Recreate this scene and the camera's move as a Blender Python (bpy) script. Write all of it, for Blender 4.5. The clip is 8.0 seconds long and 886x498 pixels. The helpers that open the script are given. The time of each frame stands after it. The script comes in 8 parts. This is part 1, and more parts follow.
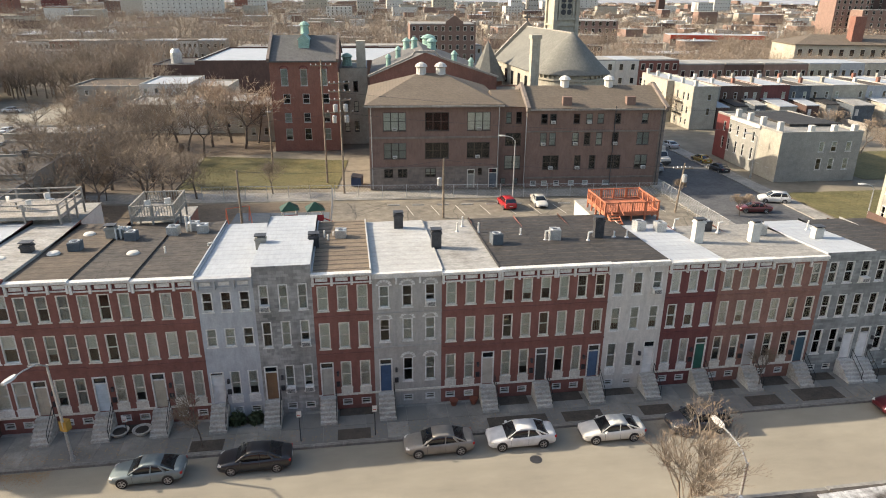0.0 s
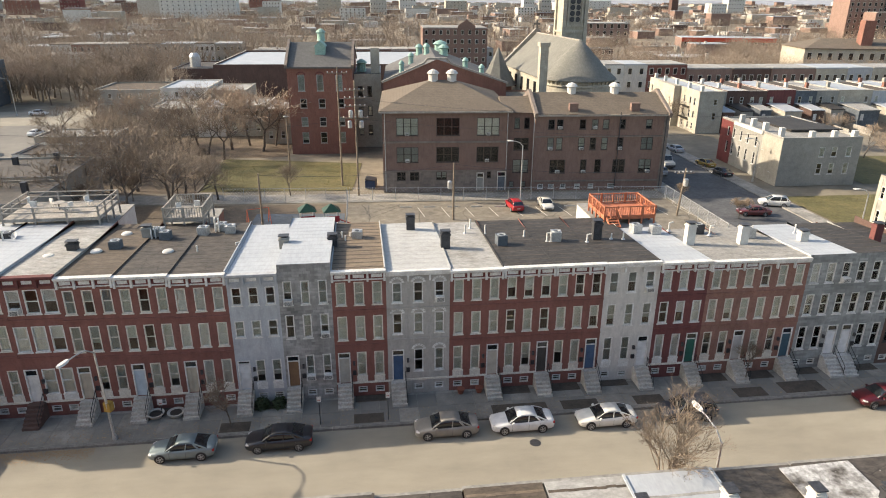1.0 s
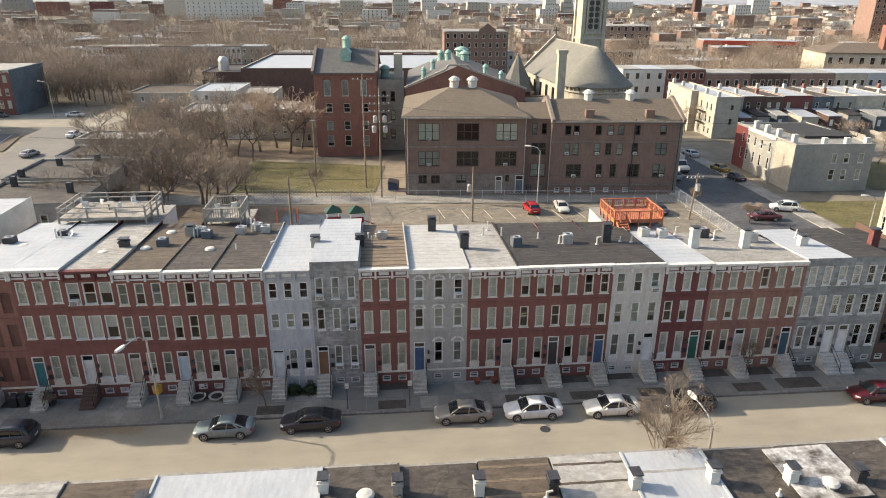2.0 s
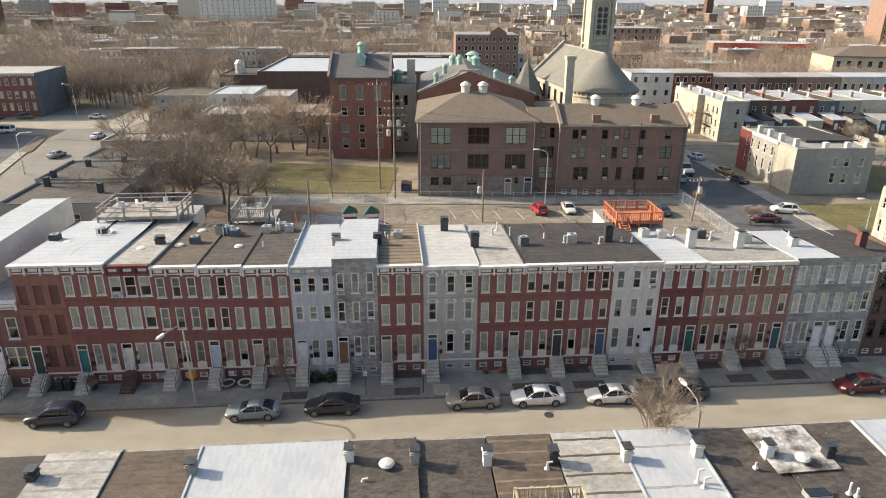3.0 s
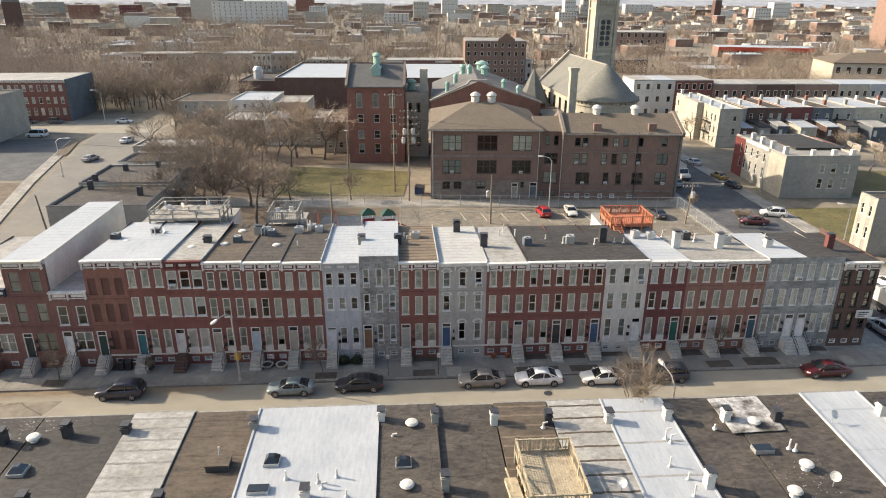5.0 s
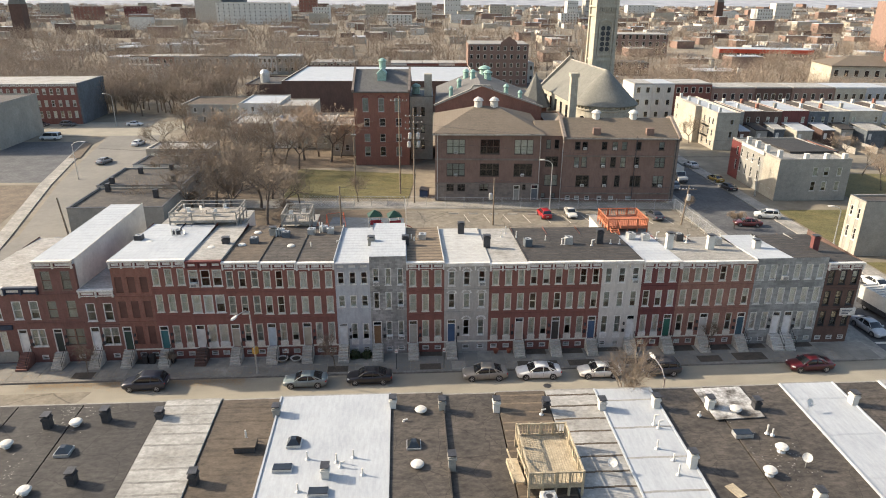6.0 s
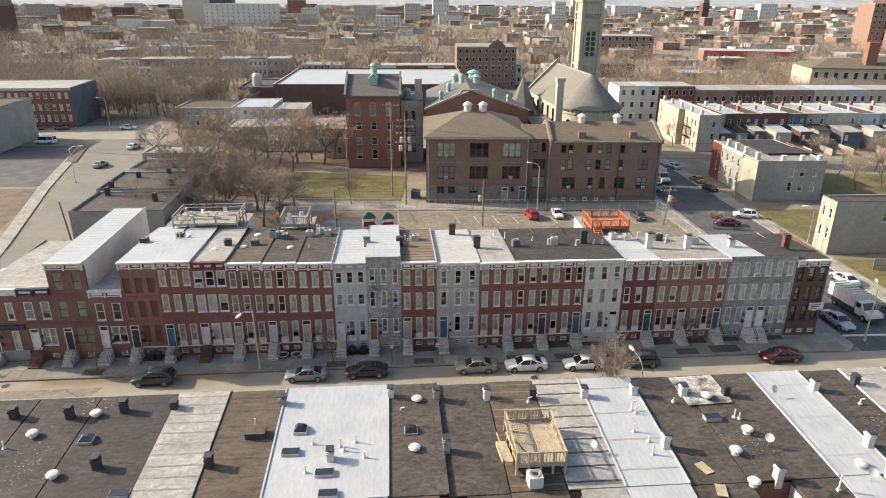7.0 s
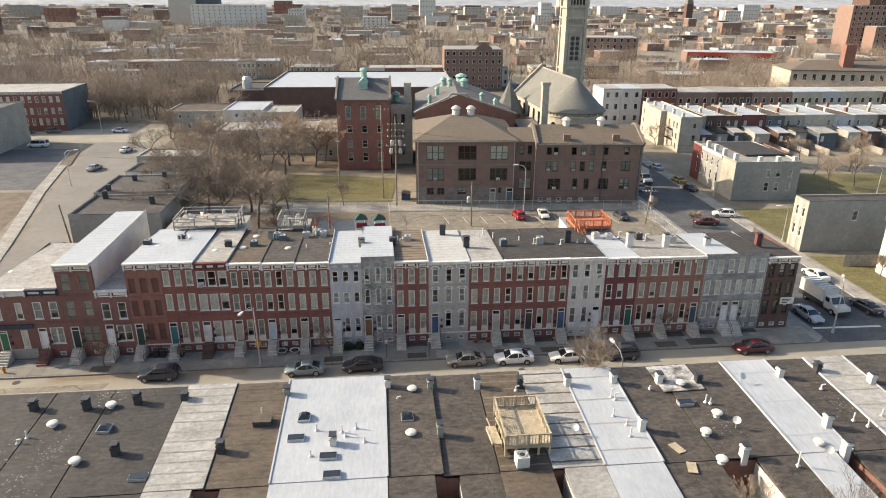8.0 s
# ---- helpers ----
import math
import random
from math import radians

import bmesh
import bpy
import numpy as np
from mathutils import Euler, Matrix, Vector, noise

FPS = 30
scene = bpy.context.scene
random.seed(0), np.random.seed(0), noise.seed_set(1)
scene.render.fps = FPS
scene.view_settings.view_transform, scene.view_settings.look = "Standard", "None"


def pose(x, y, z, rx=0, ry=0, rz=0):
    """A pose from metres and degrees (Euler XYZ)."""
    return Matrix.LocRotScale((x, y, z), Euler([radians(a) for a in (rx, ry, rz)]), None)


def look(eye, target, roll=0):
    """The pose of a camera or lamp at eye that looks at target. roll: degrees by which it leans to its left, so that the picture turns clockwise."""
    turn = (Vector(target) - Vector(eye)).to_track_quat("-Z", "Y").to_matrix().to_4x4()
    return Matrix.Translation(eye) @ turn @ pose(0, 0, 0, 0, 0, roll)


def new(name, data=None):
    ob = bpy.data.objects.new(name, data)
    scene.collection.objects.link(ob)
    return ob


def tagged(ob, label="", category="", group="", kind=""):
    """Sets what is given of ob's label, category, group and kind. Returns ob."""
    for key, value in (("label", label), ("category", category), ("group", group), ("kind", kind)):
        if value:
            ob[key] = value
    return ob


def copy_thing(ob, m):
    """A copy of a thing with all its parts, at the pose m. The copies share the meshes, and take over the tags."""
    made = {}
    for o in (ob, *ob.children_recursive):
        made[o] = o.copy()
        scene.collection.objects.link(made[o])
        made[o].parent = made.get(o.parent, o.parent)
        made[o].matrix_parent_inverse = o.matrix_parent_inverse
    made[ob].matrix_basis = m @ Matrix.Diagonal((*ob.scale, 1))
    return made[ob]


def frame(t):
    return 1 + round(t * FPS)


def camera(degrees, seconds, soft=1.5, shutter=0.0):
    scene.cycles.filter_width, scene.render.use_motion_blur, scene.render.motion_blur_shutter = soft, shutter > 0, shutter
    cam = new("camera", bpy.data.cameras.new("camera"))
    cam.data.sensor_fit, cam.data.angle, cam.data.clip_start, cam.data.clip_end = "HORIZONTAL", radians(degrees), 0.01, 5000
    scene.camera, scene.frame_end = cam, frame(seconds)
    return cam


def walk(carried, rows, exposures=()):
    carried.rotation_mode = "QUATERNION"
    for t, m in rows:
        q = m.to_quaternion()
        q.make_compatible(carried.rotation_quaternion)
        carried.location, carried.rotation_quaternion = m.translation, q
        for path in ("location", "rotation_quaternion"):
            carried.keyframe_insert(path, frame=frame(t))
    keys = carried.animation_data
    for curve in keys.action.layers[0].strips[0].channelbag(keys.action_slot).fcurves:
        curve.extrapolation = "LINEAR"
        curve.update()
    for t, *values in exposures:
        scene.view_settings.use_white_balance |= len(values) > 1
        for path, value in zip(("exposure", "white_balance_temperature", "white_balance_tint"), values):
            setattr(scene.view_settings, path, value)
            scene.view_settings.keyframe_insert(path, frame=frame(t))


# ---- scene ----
cam = camera(67.6, 8.0, 1.0)
METRES, EYE, TILT, LEAN, TURN = 33.0, 29.0, 0.0, 0.0, -8.2
ROWS = [
    (0.0, 0.0, 0.0, 0.0, 0.15, -21.13, -0.38),
    (0.5, 0.0037, -0.0579, 0.0224, 0.48, -21.13, -0.36),
    (1.0, 0.0074, -0.1165, 0.0449, 1.2, -21.11, -0.33),
    (1.5, 0.009, -0.1762, 0.068, 2.14, -21.09, -0.31),
    (2.0, 0.01, -0.2363, 0.0915, 2.96, -21.1, -0.3),
    (3.5, 0.0096, -0.4187, 0.1532, 4.1, -21.09, -0.28),
    (4.0, 0.0093, -0.4783, 0.1744, 4.3, -21.1, -0.28),
    (4.5, 0.0091, -0.5372, 0.1981, 4.45, -21.1, -0.29),
    (6.0, 0.008, -0.7095, 0.2682, 4.78, -21.1, -0.26),
    (6.5, 0.0074, -0.7658, 0.2922, 4.85, -21.1, -0.25),
    (7.0, 0.0077, -0.8223, 0.3141, 3.82, -21.11, -0.27),
    (7.5, 0.0058, -0.878, 0.3333, 2.98, -21.11, -0.29),
    (8.0, 0.003, -0.9337, 0.3561, 2.72, -21.11, -0.3),
]
walk(cam, [(t, pose(0, 0, EYE, TILT, LEAN, TURN) @ pose(METRES * x, METRES * y, METRES * z, 90 + pitch, roll, yaw)) for t, x, y, z, yaw, pitch, roll in ROWS],
     exposures=[(0.0, 1.25, 6950, 9), (8.0, 1.25, 6950, 9)])

# ---- world and sun ----
SUN_TO = Vector((-1.76, 0.53, 1.0)).normalized()
world = bpy.data.worlds.new("sky")
scene.world = world
world.use_nodes = True
wn = world.node_tree.nodes
sky = wn.new("ShaderNodeTexSky")
sky.sky_type = 'NISHITA'
sky.sun_disc = False
sky.sun_elevation = math.asin(SUN_TO.z)
sky.sun_rotation = math.atan2(SUN_TO.x, SUN_TO.y) % (2 * math.pi)
sky.air_density, sky.dust_density, sky.ozone_density = 1.0, 2.5, 1.0
wn["Background"].inputs["Strength"].default_value = 0.125
world.node_tree.links.new(sky.outputs[0], wn["Background"].inputs["Color"])
sun = new("sun", bpy.data.lights.new("sun", "SUN"))
sun.data.energy, sun.data.angle, sun.data.color = 3.4, radians(0.6), (1.0, 0.90, 0.77)
sun.matrix_world = look(SUN_TO * 200, (0, 0, 0))


# ---- materials ----
def mat(name, base, other=None, rough=0.85, metal=0.0, scale=0.6, fine=14.0, amount=0.5, bump=0.15, grain=0.25, spec=0.3, mid=0.3, stretch=(1, 1, 1), cracks=0.0):
    """Two-scale stained surface: broad patches between base and other, fine grain in colour and relief."""
    m = bpy.data.materials.new(name)
    m.use_nodes = True
    nt = m.node_tree
    b = nt.nodes["Principled BSDF"]
    geo = nt.nodes.new("ShaderNodeNewGeometry")
    n1 = nt.nodes.new("ShaderNodeTexNoise")
    n1.inputs["Scale"].default_value, n1.inputs["Detail"].default_value = scale, 6
    n2 = nt.nodes.new("ShaderNodeTexNoise")
    n2.inputs["Scale"].default_value, n2.inputs["Detail"].default_value = fine, 3
    for n in (n1, n2):
        nt.links.new(geo.outputs["Position"], n.inputs["Vector"])
    other = other or tuple(c * 0.7 for c in base)
    ramp = nt.nodes.new("ShaderNodeValToRGB")
    ramp.color_ramp.elements[0].position, ramp.color_ramp.elements[1].position = 0.5 - amount * 0.3, 0.5 + amount * 0.3
    ramp.color_ramp.elements[0].color, ramp.color_ramp.elements[1].color = (*other, 1), (*base, 1)
    nt.links.new(n1.outputs["Fac"], ramp.inputs["Fac"])
    mul = nt.nodes.new("ShaderNodeMix")
    mul.data_type, mul.blend_type = 'RGBA', 'OVERLAY'
    mul.inputs["Factor"].default_value = grain
    nt.links.new(ramp.outputs["Color"], mul.inputs["A"])
    nt.links.new(n2.outputs["Fac"], mul.inputs["B"])
    col = mul.outputs["Result"]
    mp = nt.nodes.new("ShaderNodeVectorMath")
    mp.operation = 'MULTIPLY'
    mp.inputs[1].default_value = stretch
    nt.links.new(geo.outputs["Position"], mp.inputs[0])
    n3 = nt.nodes.new("ShaderNodeTexNoise")
    n3.inputs["Scale"].default_value, n3.inputs["Detail"].default_value, n3.inputs["Roughness"].default_value = scale * 5, 8, 0.7
    nt.links.new(mp.outputs[0], n3.inputs["Vector"])
    r3 = nt.nodes.new("ShaderNodeMapRange")
    r3.inputs["From Min"].default_value, r3.inputs["From Max"].default_value = 0.3, 0.7
    nt.links.new(n3.outputs["Fac"], r3.inputs["Value"])
    m3 = nt.nodes.new("ShaderNodeMix")
    m3.data_type, m3.blend_type = 'RGBA', 'OVERLAY'
    m3.inputs["Factor"].default_value = mid
    nt.links.new(col, m3.inputs["A"])
    nt.links.new(r3.outputs["Result"], m3.inputs["B"])
    col = m3.outputs["Result"]
    if cracks:
        vo = nt.nodes.new("ShaderNodeTexVoronoi")
        vo.feature = 'DISTANCE_TO_EDGE'
        vo.inputs["Scale"].default_value = cracks
        wob = nt.nodes.new("ShaderNodeMix")
        wob.data_type, wob.blend_type = 'RGBA', 'ADD'
        wob.inputs["Factor"].default_value = 1.6
        nt.links.new(geo.outputs["Position"], wob.inputs["A"])
        nt.links.new(n1.outputs["Color"], wob.inputs["B"])
        nt.links.new(wob.outputs["Result"], vo.inputs["Vector"])
        rc = nt.nodes.new("ShaderNodeMapRange")
        rc.inputs["From Max"].default_value = 0.012
        rc.inputs["To Min"].default_value = 0.55
        nt.links.new(vo.outputs["Distance"], rc.inputs["Value"])
        mc = nt.nodes.new("ShaderNodeMix")
        mc.data_type, mc.blend_type = 'RGBA', 'MULTIPLY'
        mc.inputs["Factor"].default_value = 1.0
        nt.links.new(col, mc.inputs["A"])
        nt.links.new(rc.outputs["Result"], mc.inputs["B"])
        col = mc.outputs["Result"]
    nt.links.new(col, b.inputs["Base Color"])
    b.inputs["Roughness"].default_value, b.inputs["Metallic"].default_value = rough, metal
    b.inputs["Specular IOR Level"].default_value = spec
    if bump:
        bp = nt.nodes.new("ShaderNodeBump")
        bp.inputs["Strength"].default_value, bp.inputs["Distance"].default_value = bump, 0.03
        nt.links.new(n2.outputs["Fac"], bp.inputs["Height"])
        nt.links.new(bp.outputs["Normal"], b.inputs["Normal"])
    return m


def masonry(name, c1, c2, mortar, w=0.21, h=0.07, joint=0.008, rough=0.9, stain=0.35, mix=0.0, bump=0.25, laid=0.6):
    """Laid courses with stains and streaks, on walls of any direction."""
    m = mat(name, c1, tuple(c * (1 - stain) for c in c1), rough=rough, scale=0.45, fine=9, bump=0, grain=0.3, mid=0.45, stretch=(1.2, 1.2, 0.35))
    nt = m.node_tree
    b = nt.nodes["Principled BSDF"]
    geo = nt.nodes.new("ShaderNodeNewGeometry")
    sep, com = nt.nodes.new("ShaderNodeSeparateXYZ"), nt.nodes.new("ShaderNodeCombineXYZ")
    add = nt.nodes.new("ShaderNodeMath")
    nt.links.new(geo.outputs["Position"], sep.inputs[0])
    nt.links.new(sep.outputs["X"], add.inputs[0])
    nt.links.new(sep.outputs["Y"], add.inputs[1])
    nt.links.new(add.outputs[0], com.inputs["X"])
    nt.links.new(sep.outputs["Z"], com.inputs["Y"])
    br = nt.nodes.new("ShaderNodeTexBrick")
    br.inputs["Scale"].default_value = 1.0
    br.inputs["Brick Width"].default_value, br.inputs["Row Height"].default_value = w, h
    br.inputs["Mortar Size"].default_value = joint
    br.inputs["Color1"].default_value, br.inputs["Color2"].default_value = (*c1, 1), (*c2, 1)
    br.inputs["Mortar"].default_value = (*mortar, 1)
    br.inputs["Bias"].default_value = mix
    nt.links.new(com.outputs[0], br.inputs["Vector"])
    old = b.inputs["Base Color"].links[0].from_socket
    mx = nt.nodes.new("ShaderNodeMix")
    mx.data_type = 'RGBA'
    mx.inputs["Factor"].default_value = laid
    nt.links.new(old, mx.inputs["A"])
    nt.links.new(br.outputs["Color"], mx.inputs["B"])
    nt.links.new(mx.outputs["Result"], b.inputs["Base Color"])
    bp = nt.nodes.new("ShaderNodeBump")
    bp.inputs["Strength"].default_value, bp.inputs["Distance"].default_value = bump, 0.01
    bp.invert = True
    nt.links.new(br.outputs["Fac"], bp.inputs["Height"])
    nt.links.new(bp.outputs["Normal"], b.inputs["Normal"])
    return m


def tint(name, c1, c2, rough=0.8, spec=0.3):
    """Colour picked piece by piece between c1 and c2."""
    m = mat(name, c1, rough=rough, spec=spec, scale=0.2)
    nt = m.node_tree
    b = nt.nodes["Principled BSDF"]
    info = nt.nodes.new("ShaderNodeObjectInfo")
    mx = nt.nodes.new("ShaderNodeMix")
    mx.data_type = 'RGBA'
    nt.links.new(info.outputs["Random"], mx.inputs["Factor"])
    nt.links.new(b.inputs["Base Color"].links[0].from_socket, mx.inputs["A"])
    mx.inputs["B"].default_value = (*c2, 1)
    nt.links.new(mx.outputs["Result"], b.inputs["Base Color"])
    return m


def glass(name, base, rough=0.06):
    m = bpy.data.materials.new(name)
    m.use_nodes = True
    nt = m.node_tree
    b = nt.nodes["Principled BSDF"]
    tr, mx, fr = nt.nodes.new("ShaderNodeBsdfTransparent"), nt.nodes.new("ShaderNodeMixShader"), nt.nodes.new("ShaderNodeFresnel")
    b.inputs["Base Color"].default_value, b.inputs["Roughness"].default_value = (*base, 1), rough
    tr.inputs["Color"].default_value = (0.95, 0.965, 0.955, 1)
    fr.inputs["IOR"].default_value = 1.45
    gl = nt.nodes.new("ShaderNodeBsdfGlossy")
    gl.inputs["Roughness"].default_value = rough
    nt.links.new(fr.outputs[0], mx.inputs[0])
    nt.links.new(tr.outputs[0], mx.inputs[1])
    nt.links.new(gl.outputs[0], mx.inputs[2])
    nt.links.new(mx.outputs[0], nt.nodes["Material Output"].inputs["Surface"])
    return m


M = {}
M["asphalt"] = mat("worn_asphalt", (0.29, 0.262, 0.205), (0.235, 0.212, 0.168), scale=0.15, fine=20, amount=0.6, bump=0.1, mid=0.1, stretch=(0.35, 1.0, 1))
M["asphalt_side"] = mat("side_street_asphalt", (0.19, 0.176, 0.15), (0.145, 0.135, 0.118), scale=0.12, fine=20, amount=0.8, bump=0.1, mid=0.12)
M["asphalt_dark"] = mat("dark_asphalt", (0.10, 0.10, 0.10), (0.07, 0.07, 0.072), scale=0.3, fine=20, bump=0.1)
M["lot"] = mat("lot_asphalt", (0.215, 0.187, 0.143), (0.15, 0.132, 0.107), scale=0.18, fine=16, amount=0.8, bump=0.1, mid=0.35, cracks=0.13)
M["paving"] = mat("concrete_paving", (0.30, 0.28, 0.245), (0.20, 0.19, 0.168), scale=0.35, fine=12, bump=0.1)
M["kerb"] = mat("kerb_stone", (0.22, 0.205, 0.18), scale=0.8, fine=12)
M["town"] = mat("town_ground", (0.24, 0.205, 0.155), (0.15, 0.13, 0.095), scale=0.03, fine=0.5, amount=0.8, bump=0)
M["dirt"] = mat("dirt", (0.16, 0.122, 0.085), (0.085, 0.066, 0.047), scale=0.4, fine=8, amount=0.9, bump=0.3)
M["soil"] = mat("dark_leafy_soil", (0.095, 0.078, 0.06), (0.05, 0.042, 0.034), scale=1.5, fine=12, amount=0.9, bump=0.4)
# Yellow-green grass, darkened all over to take in shade lying on the lawns.
M["grass"] = mat("winter_grass", (0.155, 0.128, 0.055), (0.085, 0.082, 0.034), scale=0.25, fine=5, amount=0.9, bump=0.4)
M["brick_red"] = masonry("painted_red_brick", (0.205, 0.088, 0.070), (0.165, 0.070, 0.056), (0.19, 0.085, 0.068))
M["brick_dark"] = masonry("dark_red_brick", (0.155, 0.056, 0.051), (0.12, 0.044, 0.042), (0.14, 0.056, 0.05))
M["brick_raw"] = masonry("bare_brick", (0.25, 0.125, 0.095), (0.19, 0.092, 0.070), (0.25, 0.165, 0.13))
M["brick_school"] = masonry("brown_school_brick", (0.20, 0.125, 0.098), (0.16, 0.098, 0.078), (0.20, 0.155, 0.13), stain=0.25)
M["brick_rust"] = masonry("rust_brick", (0.235, 0.105, 0.078), (0.18, 0.08, 0.06), (0.22, 0.145, 0.11))
M["brick_grey"] = masonry("grey_painted_brick", (0.36, 0.335, 0.30), (0.31, 0.29, 0.26), (0.33, 0.31, 0.28), stain=0.25)
M["grey_blue"] = masonry("blue_grey_paint", (0.38, 0.385, 0.39), (0.35, 0.355, 0.36), (0.36, 0.365, 0.37), stain=0.2)
M["grey_white"] = masonry("off_white_paint", (0.52, 0.48, 0.43), (0.48, 0.45, 0.40), (0.49, 0.46, 0.41), stain=0.25)
M["formstone"] = masonry("formstone", (0.36, 0.345, 0.32), (0.13, 0.125, 0.12), (0.20, 0.19, 0.175), w=0.55, h=0.23, joint=0.014, stain=0.7, laid=0.5)
M["formstone_warm"] = masonry("warm_formstone", (0.33, 0.335, 0.315), (0.15, 0.15, 0.145), (0.22, 0.215, 0.20), w=0.7, h=0.23, joint=0.014, stain=0.6, laid=0.55)
M["stone_base"] = masonry("rubble_stone", (0.22, 0.18, 0.15), (0.13, 0.11, 0.10), (0.17, 0.14, 0.12), w=0.7, h=0.35, joint=0.02, stain=0.4)
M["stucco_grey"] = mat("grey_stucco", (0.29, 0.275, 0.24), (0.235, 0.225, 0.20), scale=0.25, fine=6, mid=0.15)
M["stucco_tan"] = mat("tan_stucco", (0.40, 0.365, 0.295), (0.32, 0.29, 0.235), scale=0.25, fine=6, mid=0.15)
M["stucco_dark"] = mat("slate_blue_stucco", (0.10, 0.115, 0.13), (0.08, 0.09, 0.10), scale=0.25, fine=6)
M["white_wall"] = mat("white_painted_wall", (0.56, 0.54, 0.49), (0.46, 0.44, 0.40), scale=0.4, fine=8, bump=0.05, mid=0.1, grain=0.1)
M["white_trim"] = mat("white_trim_paint", (0.62, 0.60, 0.56), (0.48, 0.46, 0.42), scale=1.5, fine=20, bump=0.05, rough=0.6)
M["cream_trim"] = mat("cream_trim_paint", (0.60, 0.555, 0.475), (0.50, 0.46, 0.39), scale=1.5, fine=20, bump=0.05, rough=0.6)
M["red_panel"] = mat("dark_red_panel", (0.16, 0.045, 0.04), scale=2, rough=0.6)
M["black_paint"] = mat("black_paint", (0.03, 0.03, 0.032), scale=2, rough=0.5)
M["navy"] = mat("navy_paint", (0.035, 0.045, 0.07), scale=2, rough=0.6)
M["roof_white"] = mat("white_coated_roof", (0.37, 0.385, 0.395), (0.31, 0.325, 0.34), scale=0.3, fine=6, amount=0.7, bump=0.05, rough=0.55, grain=0.08, mid=0.12, stretch=(3, 0.6, 1))
M["roof_silver"] = mat("aged_silver_roof", (0.35, 0.34, 0.315), (0.21, 0.197, 0.175), scale=0.45, fine=5, amount=0.9, bump=0.15, mid=0.3, stretch=(0.8, 1.2, 1))
M["roof_black"] = mat("tar_roof", (0.085, 0.071, 0.058), (0.042, 0.037, 0.032), scale=0.5, fine=5, amount=0.9, bump=0.25, rough=0.75, mid=0.55, stretch=(0.6, 1.2, 1), cracks=0.35)
M["roof_tar"] = mat("fresh_tar_roof", (0.050, 0.045, 0.040), (0.030, 0.027, 0.025), scale=0.5, fine=5, amount=0.9, bump=0.25, rough=0.75, mid=0.5, stretch=(0.6, 1.2, 1), cracks=0.3)
M["roof_brown"] = mat("brown_felt_roof", (0.11, 0.085, 0.062), (0.065, 0.052, 0.040), scale=0.4, fine=6, amount=0.9, bump=0.25, mid=0.4, stretch=(0.7, 1.5, 1))
M["roof_tan"] = mat("sun_bleached_felt_roof", (0.20, 0.152, 0.105), (0.12, 0.093, 0.067), scale=0.4, fine=6, amount=0.9, bump=0.25, mid=0.4, stretch=(0.5, 2.2, 1))
M["roof_pale"] = mat("pale_grey_coated_roof", (0.40, 0.395, 0.37), (0.33, 0.32, 0.30), scale=0.3, fine=6, amount=0.8, bump=0.06, rough=0.6, grain=0.1, mid=0.18)
M["roof_flaking"] = mat("flaking_silver_coating", (0.40, 0.39, 0.37), (0.075, 0.065, 0.055), scale=0.9, fine=5, amount=0.35, bump=0.2, mid=0.5)
M["roof_grey"] = mat("grey_felt_roof", (0.27, 0.257, 0.232), (0.20, 0.19, 0.17), scale=0.4, fine=6, amount=0.8, bump=0.15)
M["shingle"] = masonry("brown_shingle", (0.15, 0.12, 0.09), (0.12, 0.097, 0.074), (0.088, 0.072, 0.055), w=0.4, h=0.2, joint=0.012, stain=0.25)
M["slate"] = masonry("grey_slate", (0.165, 0.162, 0.142), (0.14, 0.136, 0.12), (0.112, 0.108, 0.096), w=0.35, h=0.22, joint=0.01, stain=0.3)
M["slate_dark"] = masonry("dark_slate", (0.13, 0.125, 0.12), (0.10, 0.097, 0.092), (0.08, 0.077, 0.07), w=0.35, h=0.22, joint=0.01, stain=0.3)
M["brick_brown"] = masonry("brown_red_brick", (0.185, 0.090, 0.074), (0.145, 0.070, 0.058), (0.18, 0.115, 0.095))
M["brick_umber"] = masonry("umber_brick", (0.115, 0.068, 0.055), (0.09, 0.055, 0.045), (0.11, 0.08, 0.065))
# Brick for the distance, paled and greyed to carry haze in its colour.
M["brick_far"] = masonry("haze_paled_brick", (0.24, 0.155, 0.125), (0.20, 0.125, 0.10), (0.23, 0.17, 0.14))
M["copper"] = mat("green_copper", (0.28, 0.42, 0.36), (0.20, 0.32, 0.27), scale=1.0, fine=8, rough=0.6)
M["church_stone"] = masonry("church_stone", (0.41, 0.375, 0.30), (0.33, 0.30, 0.24), (0.31, 0.285, 0.235), w=0.8, h=0.4, joint=0.02, stain=0.35)
M["concrete"] = mat("concrete", (0.44, 0.41, 0.36), (0.33, 0.31, 0.27), scale=1.0, fine=12)
M["marble"] = mat("marble_steps", (0.50, 0.48, 0.44), (0.38, 0.36, 0.33), scale=1.4, fine=12, rough=0.7)
M["metal"] = mat("galvanised_metal", (0.50, 0.50, 0.49), (0.38, 0.38, 0.37), metal=0.6, rough=0.45, scale=2, fine=20, bump=0.02)
M["metal_dark"] = mat("dark_metal", (0.07, 0.07, 0.075), metal=0.4, rough=0.5, scale=2)
M["pole_wood"] = mat("utility_pole_wood", (0.24, 0.19, 0.14), (0.15, 0.12, 0.09), scale=2, fine=14)
M["deck_wood"] = mat("weathered_pine", (0.40, 0.335, 0.235), (0.29, 0.24, 0.165), scale=1.5, fine=14)
M["deck_grey"] = mat("silvered_wood", (0.34, 0.31, 0.27), (0.24, 0.22, 0.19), scale=1.5, fine=14)
